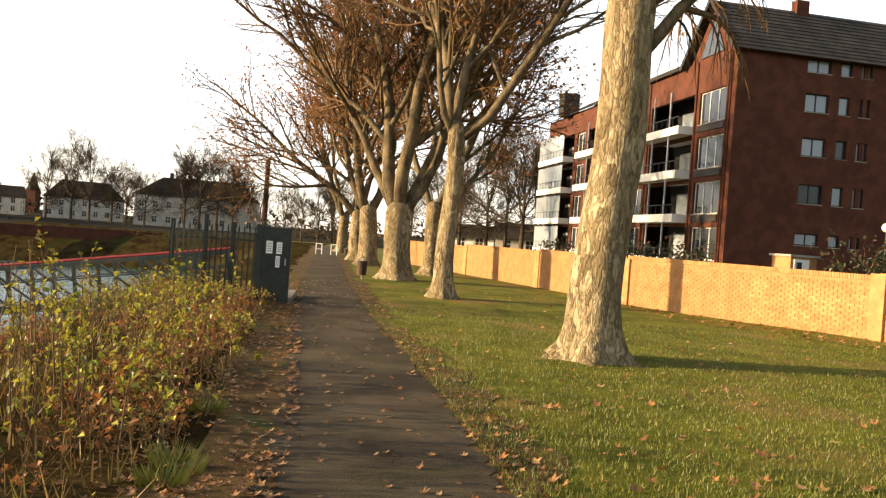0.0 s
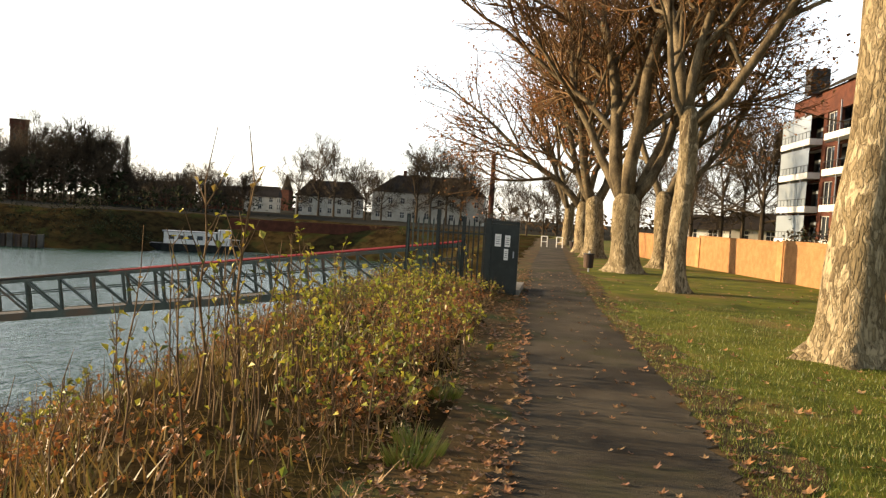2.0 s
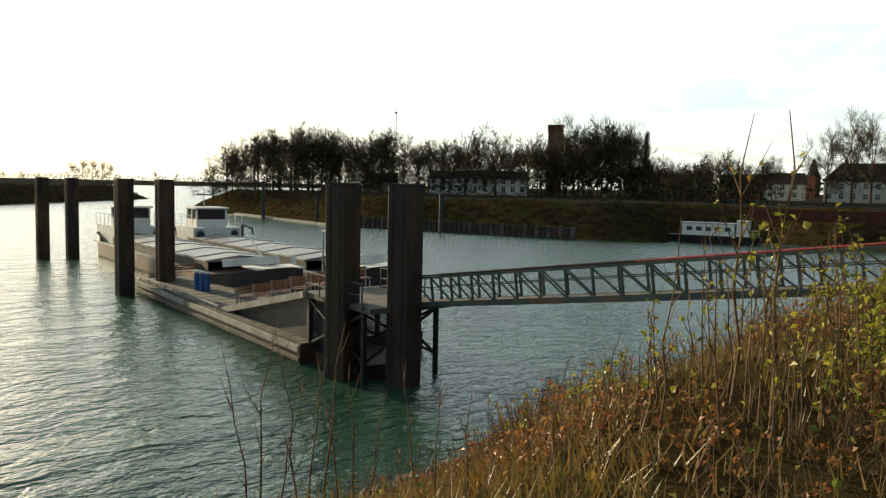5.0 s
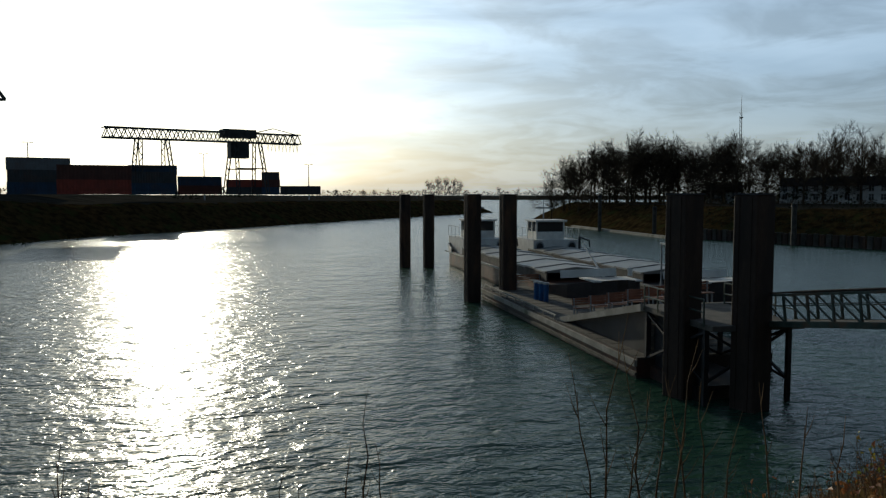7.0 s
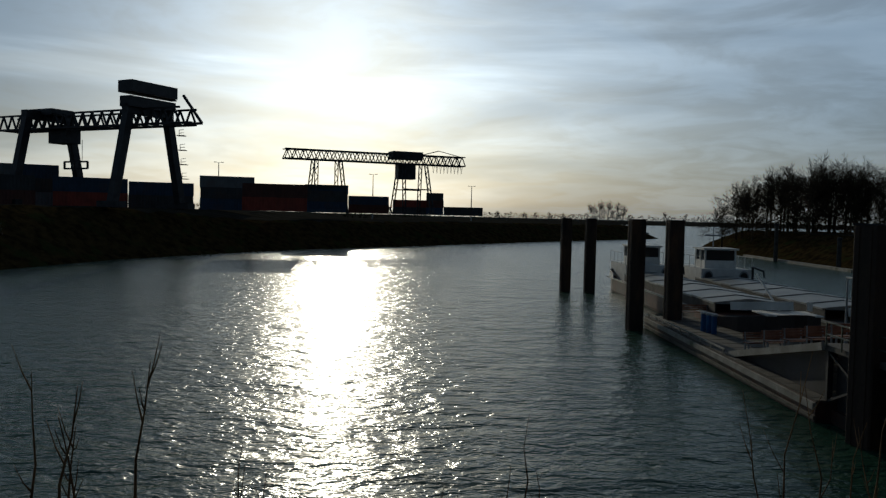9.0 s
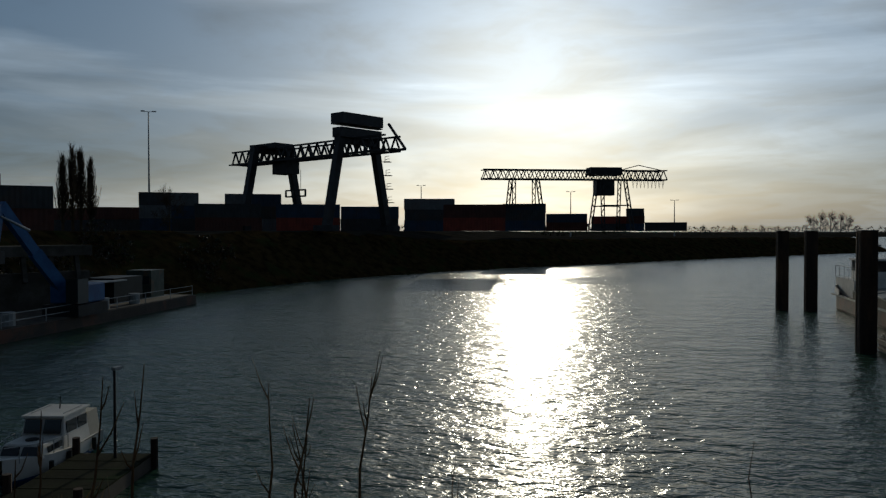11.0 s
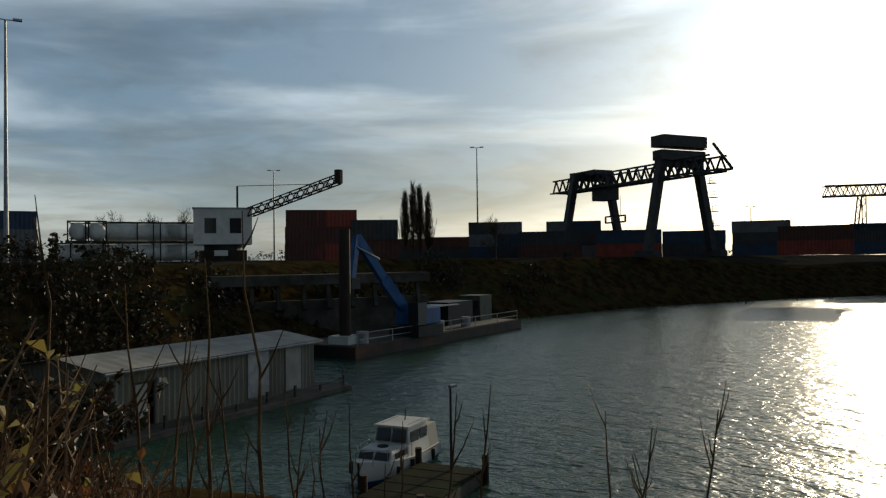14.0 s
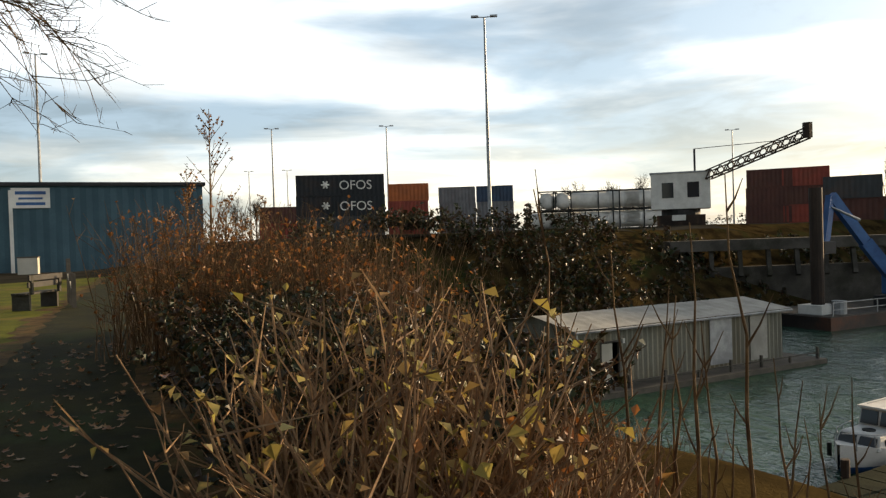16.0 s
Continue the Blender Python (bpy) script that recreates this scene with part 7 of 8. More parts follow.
# ---- blue-grey warehouse behind the path to the south ----
wa, wb = spot(178.2, 62), spot(-165.0, 62)
wt_ = math.degrees(math.atan2(wb.y - wa.y, wb.x - wa.x))
wm = (wa + wb) / 2
ware = thing("warehouse", (wm.x, wm.y, ground_z(wm.x, wm.y) - 0.2), "long dull blue metal warehouse with a white sign", "warehouse", turn=wt_)
WL = (wb - wa).length
part("wall", corrugated(Shape(), (WL / 2, 0, 0), (-WL / 2, 0, 0), 0, 6.3, 0.4, 0.03), M["warehouse"], ware)
part("gable_wall", Shape().box(WL / 2 - 0.1, -4, 0, 0.2, 8, 6.2).box(-WL / 2 + 0.1, -4, 0, 0.2, 8, 6.2).box(0, -8, 0, WL - 0.4, 0.2, 6.2), CONTAINER[5], ware)
part("roof", Shape().box(0, -4, 6.3, WL + 0.4, 8.6, 0.25), M["steel_dark"], ware)
sg = part("sign_board", Shape().box(2.5, 0.12, 4.75, 2.4, 0.1, 1.4), M["white_paint"], ware, "white sign board")
bars = Shape()
for w, z, h in ((1.9, 5.7, 0.22), (1.5, 5.35, 0.14), (1.8, 4.95, 0.2)):
    bars.box(2.5, 0.18, z, w, 0.03, h)
part("sign_text", bars, M["blue_paint"], sg)
part("door_frame", Shape().box(3.75, 0.1, 0, 0.22, 0.2, 6.0), M["white_paint"], ware)

# ---- plants on the bank ----
def bank_shrub(x, y, w, tall, stems, leaves, seed, leaf_mat, label, leaf=0.07, lean=0.25, top_leaves=True, group="bank shrubs", arch=0.0, stem_mat=None):
    """A shrub of many thin upright stems with side twigs and leaves."""
    rng = random.Random(seed)
    z = ground_z(x, y)
    ob = thing("bank_shrub", (x, y, z), label, "shrub", group)
    st, lf = Shape(), Shape()
    tips = []
    for i in range(stems):
        a, r = rng.uniform(0, 6.28), w * 0.5 * math.sqrt(rng.random())
        bx, by = math.cos(a) * r, math.sin(a) * r
        p = Vector((bx, by, ground_z(x + bx, y + by) - z - 0.05))
        h = tall * rng.uniform(0.45, 1.0)
        d = Vector((rng.gauss(0, lean), rng.gauss(0, lean), 1)).normalized()
        pts = [p]
        for k in range(3):
            d = (d + Vector((rng.gauss(0, 0.10), rng.gauss(0, 0.10), -arch * k))).normalized()
            pts.append(pts[-1] + d * (h / 3))
        r0 = (0.0045 + 0.0035 * tall * rng.uniform(0.5, 1)) * (1.5 if arch else 1.0)
        st.tube(pts, [r0, r0 * 0.8, r0 * 0.55, r0 * 0.25], 4, False)
        for j in range(3):
            k = rng.uniform(0.35, 0.95) * 3
            i0 = min(int(k), 2)
            b = pts[i0].lerp(pts[i0 + 1], k - i0)
            q = b + Vector((rng.gauss(0, 0.16), rng.gauss(0, 0.16), rng.uniform(0.05, 0.32))) * (0.5 + 0.3 * tall)
            st.tube([b, q], [r0 * 0.45, r0 * 0.18], 3, False)
            tips.append((b, q))
        tips.append((pts[2], pts[3]))
    for i in range(leaves):
        b, q = rng.choice(tips)
        lf.leaf(b.lerp(q, rng.random()), leaf * rng.uniform(0.6, 1.5), rng)
    tagged(part("stem_cluster", st, stem_mat or M["stem"], ob), kind="stuff")
    if leaves:
        tagged(part("leaves", lf, leaf_mat, ob), kind="stuff")
    return ob


brng = random.Random(77)
YELLOW, RUSTY, BARE = "bank shrub with yellow-green autumn leaves", "bank shrub with rusty brown leaves and thin stems", "tuft of thin bare brown stems on the bank"
n = 0
for i in range(96):                       # the slope between the path and the water, ahead
    y = brng.uniform(2.8, 21.0)
    off = brng.random() ** 1.25 * 6.8
    x = path_x(y) - 2.0 - off
    if shore_distance(np.array([x]), np.array([y]))[0] < 4.2 or math.hypot(x, y) < 3.4:
        continue
    kind = brng.random()
    tall = min((1.05 if off < 3.5 else 0.7) * brng.uniform(0.6, 1.3), max(0.3, 0.42 - ground_z(x, y)))
    if math.hypot(x, y) < 7.5 and -x > 0.6 * y:      # low and bare beside the viewing spot
        tall, kind = tall * 0.55, max(kind, 0.65)
    if kind < (0.46 if off < 3.2 else 0.12):
        bank_shrub(x, y, 1.5, tall * 1.2, 26, 190 if off < 4 else 90, 300 + i, M["leaf_green"], YELLOW, 0.062)
    elif kind < 0.72:
        bank_shrub(x, y, 1.4, tall * 0.8, 30, 120, 300 + i, M["leaf_autumn"], RUSTY, 0.05)
    else:
        bank_shrub(x, y, 1.5, tall, 34, 14, 300 + i, M["leaf_green"], BARE, 0.06, 0.16)
for i in range(20):                       # russet fringe beside the path
    y = 6.0 + 0.6 * i
    bank_shrub(path_x(y) - 1.95 - brng.uniform(0, 0.5), y, 0.9, brng.uniform(0.25, 0.45), 22, 110, 500 + i, M["leaf_autumn"], RUSTY, 0.06, 0.35, arch=0.12)
for i in range(40):                       # slope abreast of the viewing spot, low
    b = brng.uniform(48, 150)
    d = brng.uniform(7.5, 11.5)
    p = spot(b, d)
    if shore_distance(np.array([p.x]), np.array([p.y]))[0] < 3.0:
        continue
    bank_shrub(p.x, p.y, 1.6, brng.uniform(0.35, 0.75), 24, 36 if i % 2 else 10, 560 + i, M["leaf_autumn"], RUSTY if i % 2 else BARE, 0.05)


def sapling(bearing, distance, top_el, seed, bend=0.05, leaves=6, twigs=7, thick=1.0):
    """One tall thin stem on the bank, whose tip stands at that height angle as seen from the viewing spot."""
    rng = random.Random(seed)
    p = spot(bearing, distance)
    z0 = ground_z(p.x, p.y)
    H = 1.75 + distance * math.tan(radians(top_el)) - z0
    ob = thing("sapling", (p.x, p.y, z0), "tall thin bare sapling stem rising from the bank", "sapling", "saplings on the bank")
    s, lf = Shape(), Shape()
    a = rng.uniform(0, 6.28)
    pts = [Vector((bend * H * math.cos(a) * k * k + rng.gauss(0, 0.012) * H, bend * H * math.sin(a) * k * k + rng.gauss(0, 0.012) * H, H * k - 0.05 * (k == 0))) for k in (0, 0.2, 0.4, 0.6, 0.8, 1)]
    r = (0.006 + 0.003 * H) * thick
    s.tube(pts, [r * (1 - 0.8 * k / 5) for k in range(6)], 6)
    for j in range(twigs):
        k = rng.uniform(0.25, 0.92) * 5
        i0 = int(k)
        b = pts[i0].lerp(pts[i0 + 1], k - i0)
        t = rng.uniform(0, 6.28)
        L = H * rng.uniform(0.08, 0.24)
        q = b + Vector((math.cos(t) * L * 0.45, math.sin(t) * L * 0.45, L * 0.85))
        s.tube([b, b.lerp(q, 0.5) + Vector((0, 0, -0.02)), q], [r * 0.45, r * 0.3, r * 0.12], 4, False)
        for _ in range(leaves // 3):
            lf.leaf(b.lerp(q, rng.random()), rng.uniform(0.04, 0.085), rng)
    part("stem", s, M["stem"], ob)
    if lf.f:
        part("leaves", lf, M["leaf_green"], ob)


srng = random.Random(5)
# tall pair and the thicket round it
sapling(31.6, 6.6, 5.6, 1, 0.02, 6, 9, 1.5)
sapling(34.2, 6.9, 5.3, 2, 0.03, 6, 9, 1.2)
for i in range(34):
    sapling(srng.gauss(31.5, 3.6), srng.uniform(5.6, 8.0), srng.uniform(-9.5, -1.5), 10 + i, 0.10, 5, 6)
for i in range(30):
    sapling(srng.uniform(12, 29), srng.uniform(6.0, 10.5), srng.uniform(-9.5, -1.0), 60 + i, 0.12, 9, 9)
for b, e in ((68.5, -8.6), (69.2, -11.5), (65.8, -10.5), (64.6, -12.2), (63.8, -9.6), (62.9, -13), (61.5, -12.5), (57.2, -12.4), (55.6, -13.6), (60.2, -14.5), (66.8, -14), (53.4, -14.5), (46.8, -12), (45.5, -13.5), (43.6, -10.2), (42, -12)):
    sapling(b, srng.uniform(5.2, 6.6), e, 100 + int(b * 7), 0.12, 0, 4)
for b, e in ((86.4, -14.0), (88.2, -17), (85.2, -17.5), (107.2, -16.8), (106.6, -15.2), (91, -19.5), (92.5, -19), (104.9, -17.5)):
    sapling(b, srng.uniform(4.4, 5.2), e, 200 + int(b * 7), 0.10, 0, 2)
for b, e in ((113.6, -9.7), (119.3, -10.3), (118.0, -11.0), (116.7, -12.9), (117.6, -13.5), (128.3, -8.4), (130.8, -9.0), (133.2, -11), (136.2, -9.5), (138.1, -10.8), (140.4, -8.2), (140.9, -9.5), (142.1, 3.4), (145.8, 0.3), (146.9, -4.3), (148.0, -3.8), (149.6, -1.2),
             (152.0, -7.5), (144.4, -6), (147.6, -8.5), (139.4, -12), (135.0, -13.5), (143.6, -11.5), (151.2, -10), (153.6, -4.6), (150.3, -12), (155.1, 2.8), (145.2, -12.5), (148.9, -13)):
    sapling(b, srng.uniform(3.9, 4.9), e, 300 + int(b * 7), 0.07, 0, 4, 1.25)

# bramble and scrub beside the path behind the viewing spot
def bramble(x, y, w, tall, leaves, seed, mat, label, leaf=0.07, stems=46, arch=0.16):
    return bank_shrub(x, y, w, tall, stems, leaves, seed, mat, label, leaf, 0.45, True, "brambles beside the path", arch)


DARKB, LITB = "dark bramble thicket with small glossy leaves", "tangled scrub with brown stems in a painted sunlit tone and pale leaves"
for i in range(30):
    b = brng.uniform(170, 187)
    d = brng.uniform(4.6, 12.5)
    p = spot(b, d)
    if p.x > path_x(p.y) - 1.9:
        p.x = path_x(p.y) - 1.9 - brng.uniform(0, 1.0)
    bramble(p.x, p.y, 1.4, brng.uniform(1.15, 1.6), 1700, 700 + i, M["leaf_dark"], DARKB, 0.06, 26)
for i in range(26):                       # the thicket's inner shade, put in as low masses of dark leaves
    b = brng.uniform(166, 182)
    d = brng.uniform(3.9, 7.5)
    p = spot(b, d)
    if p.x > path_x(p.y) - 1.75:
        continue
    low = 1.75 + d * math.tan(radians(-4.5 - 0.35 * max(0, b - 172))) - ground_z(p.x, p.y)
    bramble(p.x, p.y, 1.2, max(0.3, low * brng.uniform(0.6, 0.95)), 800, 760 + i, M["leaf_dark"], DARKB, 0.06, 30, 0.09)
for i in range(34):                       # tangle at the bank's edge, sunlight put into its lighter stems and leaves
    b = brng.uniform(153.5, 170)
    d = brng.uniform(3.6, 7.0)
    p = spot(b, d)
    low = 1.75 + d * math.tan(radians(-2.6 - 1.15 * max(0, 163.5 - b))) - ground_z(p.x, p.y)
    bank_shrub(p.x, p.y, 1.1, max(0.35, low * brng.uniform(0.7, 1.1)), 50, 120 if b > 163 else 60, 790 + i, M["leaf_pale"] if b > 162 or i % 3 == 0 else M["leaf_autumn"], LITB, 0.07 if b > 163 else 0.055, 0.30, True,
               "brambles beside the path", 0.05, M["stem_lit"])
for i in range(26):                       # tall brown growth farther along
    b = brng.uniform(163, 184)
    d = brng.uniform(11, 18)
    p = spot(b, d)
    if p.x > path_x(p.y) - 1.2:
        continue
    bank_shrub(p.x, p.y, 2.0, brng.uniform(1.7, 2.7), 60, 150, 830 + i, M["leaf_autumn"], "tall rusty brown scrub with fine stems", 0.07, 0.12, group="tall brown scrub", stem_mat=M["stem_lit"] if i % 3 == 0 else None)
for i in range(34):                       # dark scrub at the head of the basin
    b = brng.uniform(140, 172)
    d = brng.uniform(38, 60)
    p = spot(b, d)
    if shore_distance(np.array([p.x]), np.array([p.y]))[0] < 2:
        continue
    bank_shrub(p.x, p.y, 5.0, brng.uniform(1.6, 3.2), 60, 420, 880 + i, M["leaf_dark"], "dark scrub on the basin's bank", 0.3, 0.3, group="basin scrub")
for i in range(120):                      # dark scrub along the far quay's slope
    b = brng.uniform(100, 158)
    d = brng.uniform(46, 120)
    p = spot(b, d)
    if not 1.5 < shore_distance(np.array([p.x]), np.array([p.y]))[0] < 11:
        continue
    bank_shrub(p.x, p.y, 6.0, brng.uniform(1.0, 1.9), 40, 380, 1200 + i, M["leaf_dark"], "dark low scrub on the harbour slope", 0.34, 0.3, group="slope scrub")
for i in range(5):
    rb = thing("birch_sapling", tuple(spot(177.4 + (0, 1.6, -0.9, 3.0, -3.5)[i], 14 + i, 0)), "slender birch sapling with a few pale leaves", "tree", "birch saplings")
    rng = random.Random(950 + i)
    H = (4.0, 3.0, 2.6, 2.5, 2.7)[i]
    s, lf = Shape(), Shape()
    s.tube([(0, 0, -1.0), (0.03, 0, H * 0.5), (0.0, 0.02, H)], [0.035, 0.02, 0.004], 6)
    for j in range(46):
        k = rng.uniform(0.3, 0.97)
        t = rng.uniform(0, 6.28)
        L = (1 - k) * H * 0.35 + 0.18
        b0 = Vector((0, 0, H * k))
        q = b0 + Vector((math.cos(t) * L * 0.6, math.sin(t) * L * 0.6, L * 0.8))
        s.tube([b0, q], [0.007, 0.003], 3, False)
        for _ in range(5):
            lf.leaf(b0.lerp(q, rng.uniform(0.3, 1)), 0.06, rng)
    part("stem", s, M["stem"], rb)
    part("leaves", lf, M["leaf_fallen"], rb)

# a tree of the row behind, whose hanging twigs reach into view
row_tree = plane_tree(4.4, -9.0, 0.7, 0.42, 5.6, (-0.03, 0.0), [((-0.9, 0.35, 0.10), 2.3, 0.10, 0.9, DROOP), ((-0.9, 0.05, 0.2), 2.0, 0.09, 0.6, DROOP), ((0.2, -0.2, 1), 6, 0.6), ((0.6, 0.5, 0.8), 5, 0.5)], 31, dict(SPEC, lift=0.1, droop=0.34, kids=(0, 5, 5, 4, 4)),
           "plane tree with hanging bare twigs beside the path")
trng = random.Random(64)
hang = Shape()
for i in range(9):                        # low limbs that arch out over the path and hang down
    a = Vector((4.3, -9.0, 5.0 + 0.15 * i))
    end = Vector((trng.uniform(-0.1, 1.7), -9.0 + trng.uniform(-0.9, 0.9), trng.uniform(2.9, 4.6)))
    mid = a.lerp(end, 0.5) + Vector((0, 0, 0.7))
    pts = [a, a.lerp(mid, 0.5) + Vector((0, 0, 0.12)), mid, mid.lerp(end, 0.5) + Vector((0, trng.gauss(0, 0.1), 0.14)), end]
    hang.tube(pts, [0.022, 0.016, 0.011, 0.007, 0.003], 5, False)
    for j in range(20):
        k = trng.uniform(1.5, 3.98)
        i0 = int(k)
        q0 = pts[i0].lerp(pts[i0 + 1], k - i0)
        L = trng.uniform(0.3, 0.8)
        q1 = q0 + Vector((-0.45 * L + trng.gauss(0, 0.12), trng.gauss(0, 0.3) * L, trng.uniform(-0.35, 0.1) * L))
        q2 = q1 + Vector((-0.3 * L + trng.gauss(0, 0.1), trng.gauss(0, 0.25) * L, trng.uniform(-0.35, 0.25) * L))
        hang.tube([q0, q1, q2], [0.006, 0.0045, 0.002], 4, False)
        for m in range(4):
            s0 = q0.lerp(q2, trng.uniform(0.3, 1))
            hang.tube([s0, s0 + Vector((trng.gauss(-0.06, 0.1), trng.gauss(0, 0.1), trng.gauss(-0.02, 0.1)))], [0.004, 0.002], 3, False)
tagged(part("hanging_twigs", hang, M["far_twig"], row_tree, "thin hanging bare twigs"), kind="stuff")

# bench and posts beside the path to the south
bn = thing("park_bench", (3.9, -25.5, ground_z(3.9, -25.5)), "old dark bench with pale posts beside the path", "bench", turn=70)
for k in range(3):
    part("seat_slat", Shape().box(0, -0.15 + 0.15 * k, 0.45, 1.8, 0.12, 0.05), M["wet_wood"], bn)
for k in range(2):
    part("back_slat", Shape().box(0, 0.28 + 0.03 * k, 0.65 + 0.2 * k, 1.8, 0.05, 0.15), M["wet_wood"], bn)
for x in (-0.75, 0.75):
    part("leg", Shape().box(x, 0, 0, 0.1, 0.5, 0.45).box(x, 0.3, 0.45, 0.1, 0.08, 0.55), M["old_concrete"], bn)
wr = thing("wooden_railing", (3.2, -27.0, ground_z(3.2, -27)), "weathered timber railing with pale posts", "railing", turn=100)
for x in (0, 1.1, 2.2):
    part("post", Shape().box(x, 0, -0.2, 0.12, 0.12, 1.2 if x else 1.6), M["deck"], wr)
part("rail", Shape().beam((0, 0, 0.9), (2.2, 0, 0.5), 0.09), M["cream"], wr)
cb = thing("cable_box", (9.4, -58.0, ground_z(9.4, -58)), "small tan cabinet standing beside the path", "cabinet")
part("body", Shape().box(0, 0, 0, 1.2, 0.8, 1.1), M["cream"], cb)
part("lid", Shape().box(0, 0, 1.1, 1.3, 0.9, 0.07), M["deck"], cb)

# ---- grass, fallen leaves, stones ----
def blades(name, count, place, tall, material, label, seed, wide=0.012):
    rng = random.Random(seed)
    pts = [p for p in (place(rng) for _ in range(count)) if p]
    zs = height([p[0] for p in pts], [p[1] for p in pts])
    s = Shape()
    for (x, y), z in zip(pts, zs):
        h = tall * rng.uniform(0.5, 1.3)
        a = rng.uniform(0, 6.28)
        dx, dy = math.cos(a) * wide, math.sin(a) * wide
        lx, ly = rng.gauss(0, 0.4) * h, rng.gauss(0, 0.4) * h
        s.add([(x - dx, y - dy, z - 0.01), (x + dx, y + dy, z - 0.01), (x + lx, y + ly, z + h)], [(0, 1, 2)])
    return solid(name, s, material, label, "grass", kind="stuff")


def on_lawn(rng):
    y = 4.0 + 16 * rng.random() ** 1.6
    x = path_x(y) + 0.85 + rng.random() ** 1.2 * (1.0 + 0.62 * y)
    return (x, y)


def on_slope(rng):
    y = rng.uniform(1.5, 24)
    return (path_x(y) - 1.55 - rng.random() * (9.0 - 0.03 * y), y)


def on_side_slope(rng):
    b, d = rng.uniform(40, 132), rng.uniform(2.5, 12.5)
    p = spot(b, d)
    return (p.x, p.y) if p.x < path_x(p.y) - 1.1 else None


blades("lawn_grass", 52000, on_lawn, 0.045, M["grass_blade"], "short green lawn grass", 1, 0.006)
blades("bank_grass", 10000, on_slope, 0.20, M["dry_grass"], "dry tawny grass on the bank", 2, 0.011)
blades("bank_grass", 9000, on_side_slope, 0.26, M["dry_grass"], "dry tawny grass on the bank", 3, 0.011)


def tuft(x, y, seed):
    rng = random.Random(seed)
    s = Shape()
    z = ground_z(x, y)
    for i in range(170):
        a, r = rng.uniform(0, 6.28), 0.16 * math.sqrt(rng.random())
        bx, by = x + math.cos(a) * r, y + math.sin(a) * r
        h = rng.uniform(0.06, 0.15)
        t = rng.uniform(0, 6.28)
        s.add([(bx - 0.006, by, z), (bx + 0.006, by, z), (bx + math.cos(a) * h * 0.6, by + math.sin(a) * h * 0.6, z + h)], [(0, 1, 2)])
    solid("grass_tuft", s, M["grass_blade"], "fresh green grass tuft at the path's edge", "grass tuft", "green tufts")


for i, (x, y) in enumerate(((-1.72, 5.35), (-1.85, 5.6), (-1.75, 5.1), (-2.1, 7.2))):
    tuft(x, y, 40 + i)


def fallen(name, count, place, size, seed, label):
    """Dry plane leaves with pointed lobes, lying curled."""
    rng = random.Random(seed)
    pts = [p for p in (place(rng) for _ in range(count)) if p]
    zs = height([p[0] for p in pts], [p[1] for p in pts])
    s = Shape()
    for (x, y), z in zip(pts, zs):
        z = max(z, -0.02 - 0.006 * max(0, y - 3)) + 0.02 if abs(x - path_x(y)) < 1.6 else z + 0.015
        k = size * rng.uniform(0.55, 1.25)
        a0 = rng.uniform(0, 6.28)
        cur = rng.uniform(0.15, 0.55) * k
        tl = (rng.gauss(0, 0.25), rng.gauss(0, 0.25))
        vs = [(x, y, z)]
        for j in range(10):
            r = k * (0.5 if j % 2 == 0 else 0.26) * (1.15 if j == 0 else 0.7 if j in (4, 6) else 1)
            a = a0 + 0.6283 * j
            dx, dy = math.cos(a) * r, math.sin(a) * r
            vs.append((x + dx, y + dy, max(z, z + cur * (r / k) ** 2 * 2 + dx * tl[0] + dy * tl[1])))
        s.add(vs, [(0, 1 + j, 1 + (j + 1) % 10) for j in range(10)])
    return solid(name, s, M["leaf_fallen"], label, "leaves", kind="stuff")


def near_path(rng):
    y = 3.6 + 26 * rng.random() ** 1.7
    side = rng.random()
    if side < 0.55:
        x = path_x(y) - 0.75 - abs(rng.gauss(0, 0.35))
    elif side < 0.8:
        x = path_x(y) + 0.8 + abs(rng.gauss(0, 0.4))
    else:
        x = path_x(y) + rng.uniform(-0.8, 0.8)
    return (x, y)


def lawn_leaves(rng):
    y = 4.2 + 26 * rng.random() ** 1.5
    return (path_x(y) + 0.9 + rng.random() * (1.0 + 0.62 * y) * (0.9 if y < 22 else 0.5), y)


def wall_foot(rng):
    k = rng.random()
    a, b = Vector(WALL[0]), Vector(WALL[2])
    p = a.lerp(b, k)
    return (p.x - abs(rng.gauss(0.8, 0.9)) - 0.2, p.y - rng.uniform(0, 0.8))


fallen("fallen_leaves", 1500, near_path, 0.085, 11, "dry brown plane leaves scattered along the path")
def edge_drift(rng):
    y = 3.8 + 15 * rng.random() ** 1.4
    return (path_x(y) - 1.75 + rng.gauss(0, 0.28) + 0.18 * math.sin(y * 1.7), y)


fallen("fallen_leaves", 1200, edge_drift, 0.075, 15, "drift of rust-brown leaves along the foot of the bank shrubs")
fallen("fallen_leaves", 520, lawn_leaves, 0.115, 12, "dry plane leaves scattered on the lawn")
fallen("fallen_leaves", 420, wall_foot, 0.15, 13, "drift of dry leaves below the garden wall")
fallen("fallen_leaves", 500, lambda r: (path_x(-3 - 14 * r.random()) + r.uniform(-1.0, 1.2), -2 - 14 * r.random()), 0.10, 14, "dry leaves on the path behind")

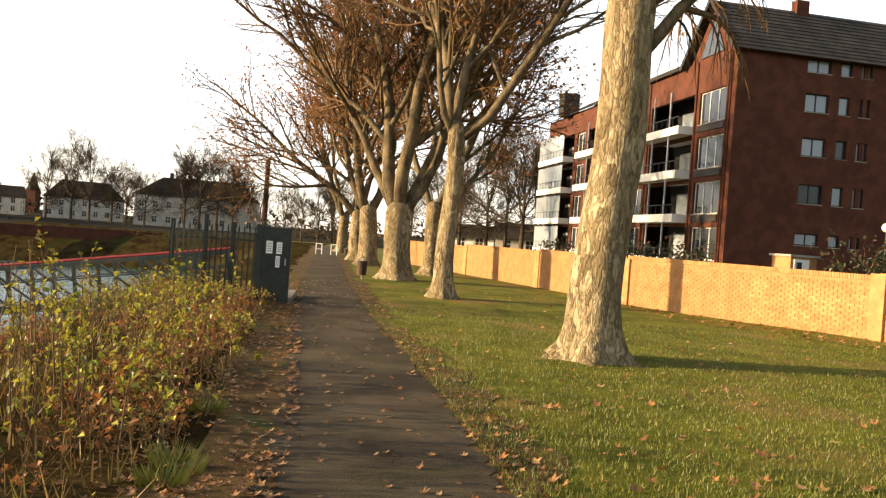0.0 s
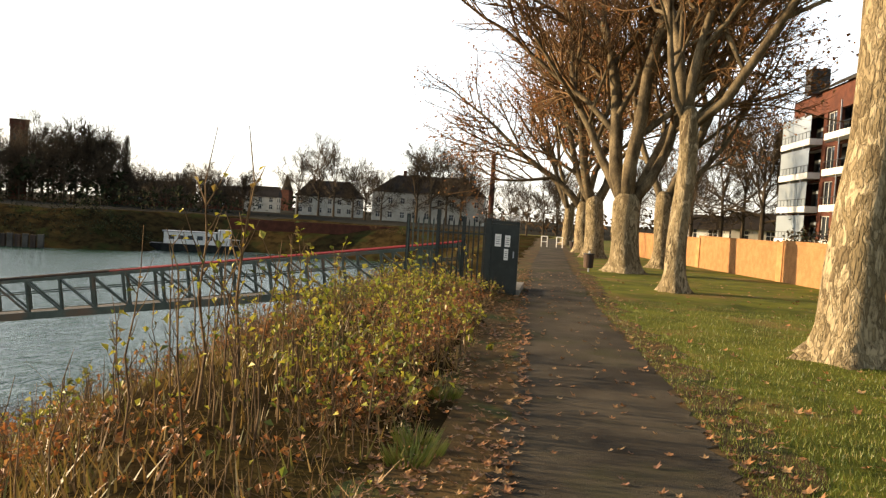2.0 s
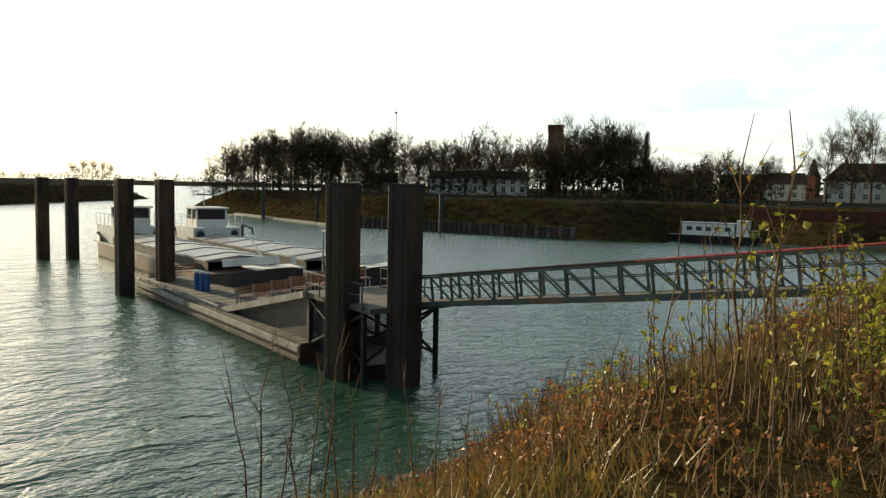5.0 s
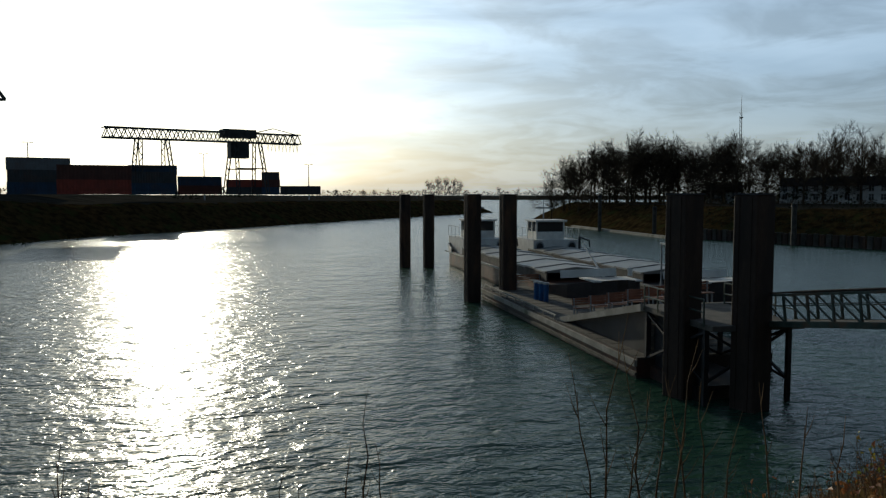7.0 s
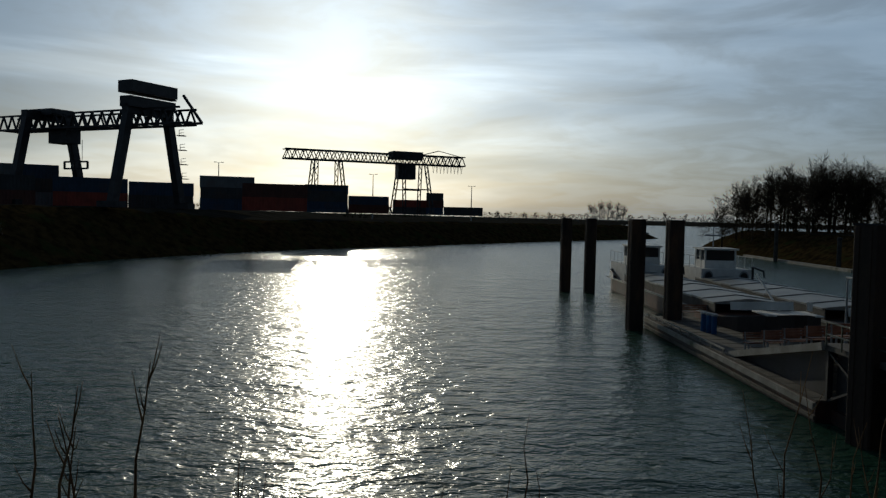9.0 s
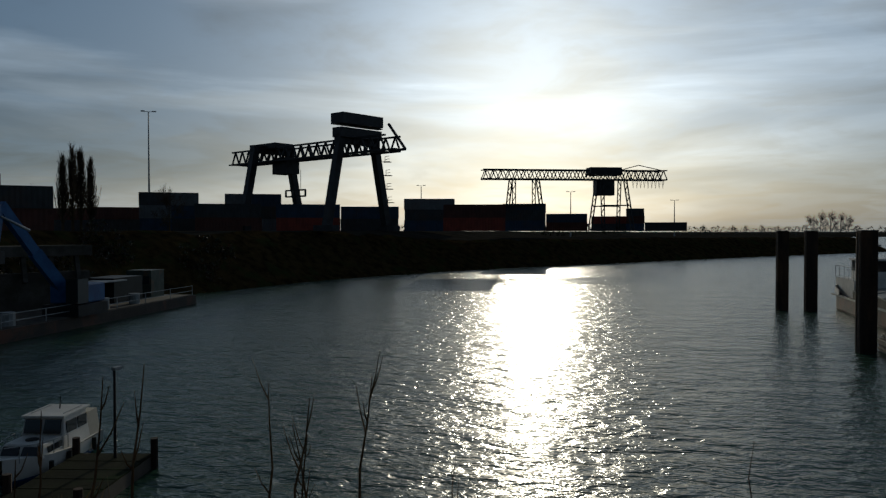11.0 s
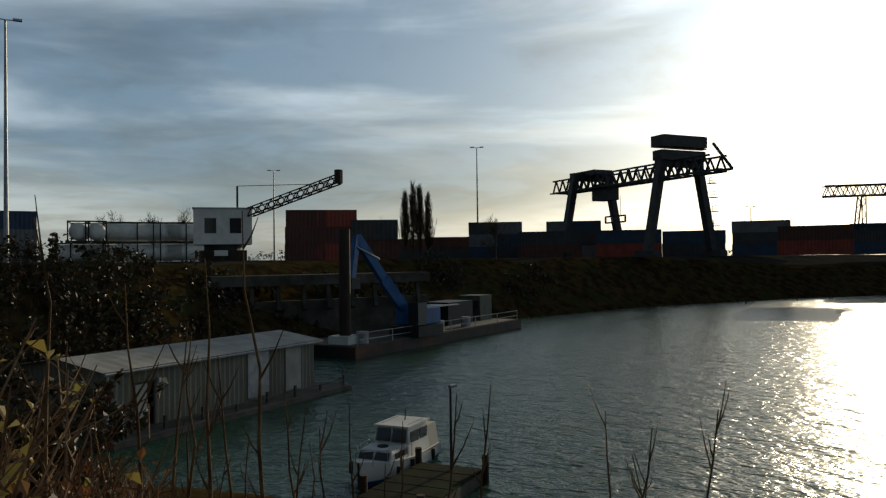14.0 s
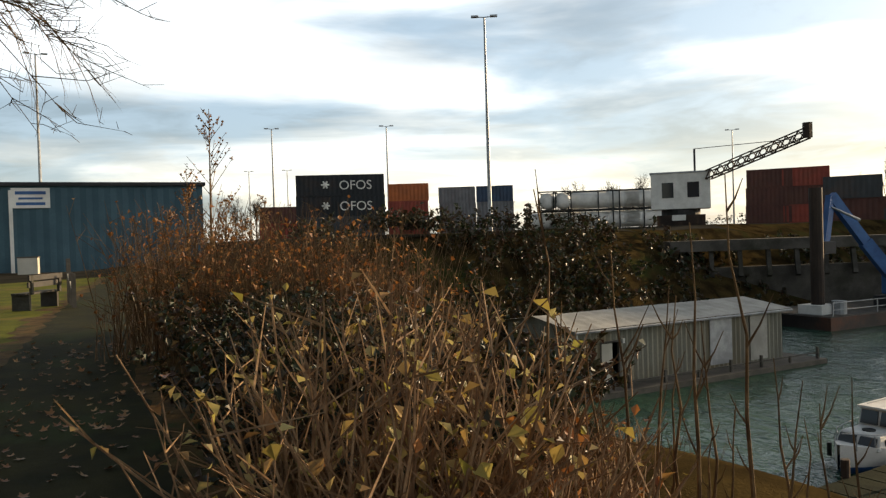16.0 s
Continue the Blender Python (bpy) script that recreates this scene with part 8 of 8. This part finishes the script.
rockmesh = []
for k in range(5):
    bm = bmesh.new()
    bmesh.ops.create_icosphere(bm, subdivisions=1, radius=0.5)
    rr = random.Random(k)
    for vtx in bm.verts:
        vtx.co *= rr.uniform(0.65, 1.15)
        vtx.co.z *= 0.7
    mm = bpy.data.meshes.new("stone")
    bm.to_mesh(mm)
    bm.free()
    mm.materials.append(M["stone"])
    rockmesh.append(mm)
rip = thing("stone_revetment", (0, 0, 0), "grey rubble stones along the waterline", "stones", kind="structure")
rrng = random.Random(8)
near_shore = [(-13.6, 0), (-15.4, 10), (-17.7, 22), (-21.6, 47)]
for i in range(300):
    y = 4 + 26 * rrng.random()
    x = float(np.interp(y, [p[1] for p in near_shore], [p[0] for p in near_shore])) + rrng.gauss(1.1, 0.85)
    o = new("stone", rockmesh[i % 5])
    o.parent = rip
    sz = rrng.uniform(0.25, 0.7)
    o.matrix_local = pose(x, y, ground_z(x, y) + 0.05, rrng.uniform(0, 360), rrng.uniform(0, 360), rrng.uniform(0, 360)) @ Matrix.Diagonal((sz, sz, sz, 1))
rest = Shape()
for i in range(700):
    y = rrng.choice((rrng.uniform(30, 60), rrng.uniform(-24, 4), rrng.uniform(4, 30)))
    x = float(np.interp(y, [-40, -15, 0, 10, 22, 47, 75], [-11.5, -13, -13.6, -15.4, -17.7, -21.6, -26])) + rrng.gauss(0.5, 0.7)
    z = ground_z(x, y)
    sz = rrng.uniform(0.12, 0.3)
    vs = [(x + rrng.uniform(-.3, .3) * sz + dx * sz, y + rrng.uniform(-.3, .3) * sz + dy * sz, z + dz * sz) for dx, dy, dz in ((1, 0, 0), (0, 1, 0), (-1, 0, 0), (0, -1, 0), (0, 0, 0.8), (0, 0, -0.6))]
    rest.add(vs, [(0, 1, 4), (1, 2, 4), (2, 3, 4), (3, 0, 4), (1, 0, 5), (2, 1, 5), (3, 2, 5), (0, 3, 5)])
solid("shore_rubble", rest, M["stone"], "small rubble along the waterline", "stones", kind="stuff")

# ---- bricks of the garden wall ----
bmesh_brick = Shape().box(0, 0, 0, 0.235, 0.03, 0.068).mesh("brick", M["brick_yellow"])
cope_brick = Shape().box(0, 0, 0, 0.066, 0.30, 0.13).mesh("coping_brick", M["brick_yellow"])
joined = Shape()
count = cope = 0
for seg, ((ax, ay), (bx, by)) in enumerate(zip(WALL[:5], WALL[1:])):
    L = math.hypot(bx - ax, by - ay)
    ux, uy = (bx - ax) / L, (by - ay) / L
    ang = math.degrees(math.atan2(uy, ux))
    nx, ny = -uy, ux                      # towards the lawn
    z0 = min(ground_z(ax, ay), ground_z(bx, by)) - 0.1
    rows = int((WALL_H - 0.02) / 0.078)
    for r in range(rows):
        for c in range(int(L / 0.25)):
            s = (c + 0.5 + (0.5 if r % 2 else 0)) * 0.25
            if s > L - 0.12:
                continue
            px_, py_ = ax + ux * s + nx * 0.112, ay + uy * s + ny * 0.112
            if seg in (1,) and s < 4.0 and count < 300:
                o = new("brick", bmesh_brick)
                o.parent = garden_wall
                o.matrix_local = pose(px_, py_, z0 + 0.005 + r * 0.078, 0, 0, ang)
                count += 1
            else:
                joined.box(px_, py_, z0 + 0.005 + r * 0.078, 0.235, 0.03, 0.068, ang)
    for c in range(int(L / 0.078)):
        s = (c + 0.5) * 0.078
        if seg in (0, 1) and cope < 240:
            o = new("coping_brick", cope_brick)
            o.parent = garden_wall
            o.matrix_local = pose(ax + ux * s, ay + uy * s, z0 + WALL_H, 0, 0, ang)
            cope += 1
        else:
            joined.box(ax + ux * s, ay + uy * s, z0 + WALL_H, 0.066, 0.30, 0.13, ang)
tagged(part("brickwork", joined, M["brick_yellow"], garden_wall), kind="stuff")
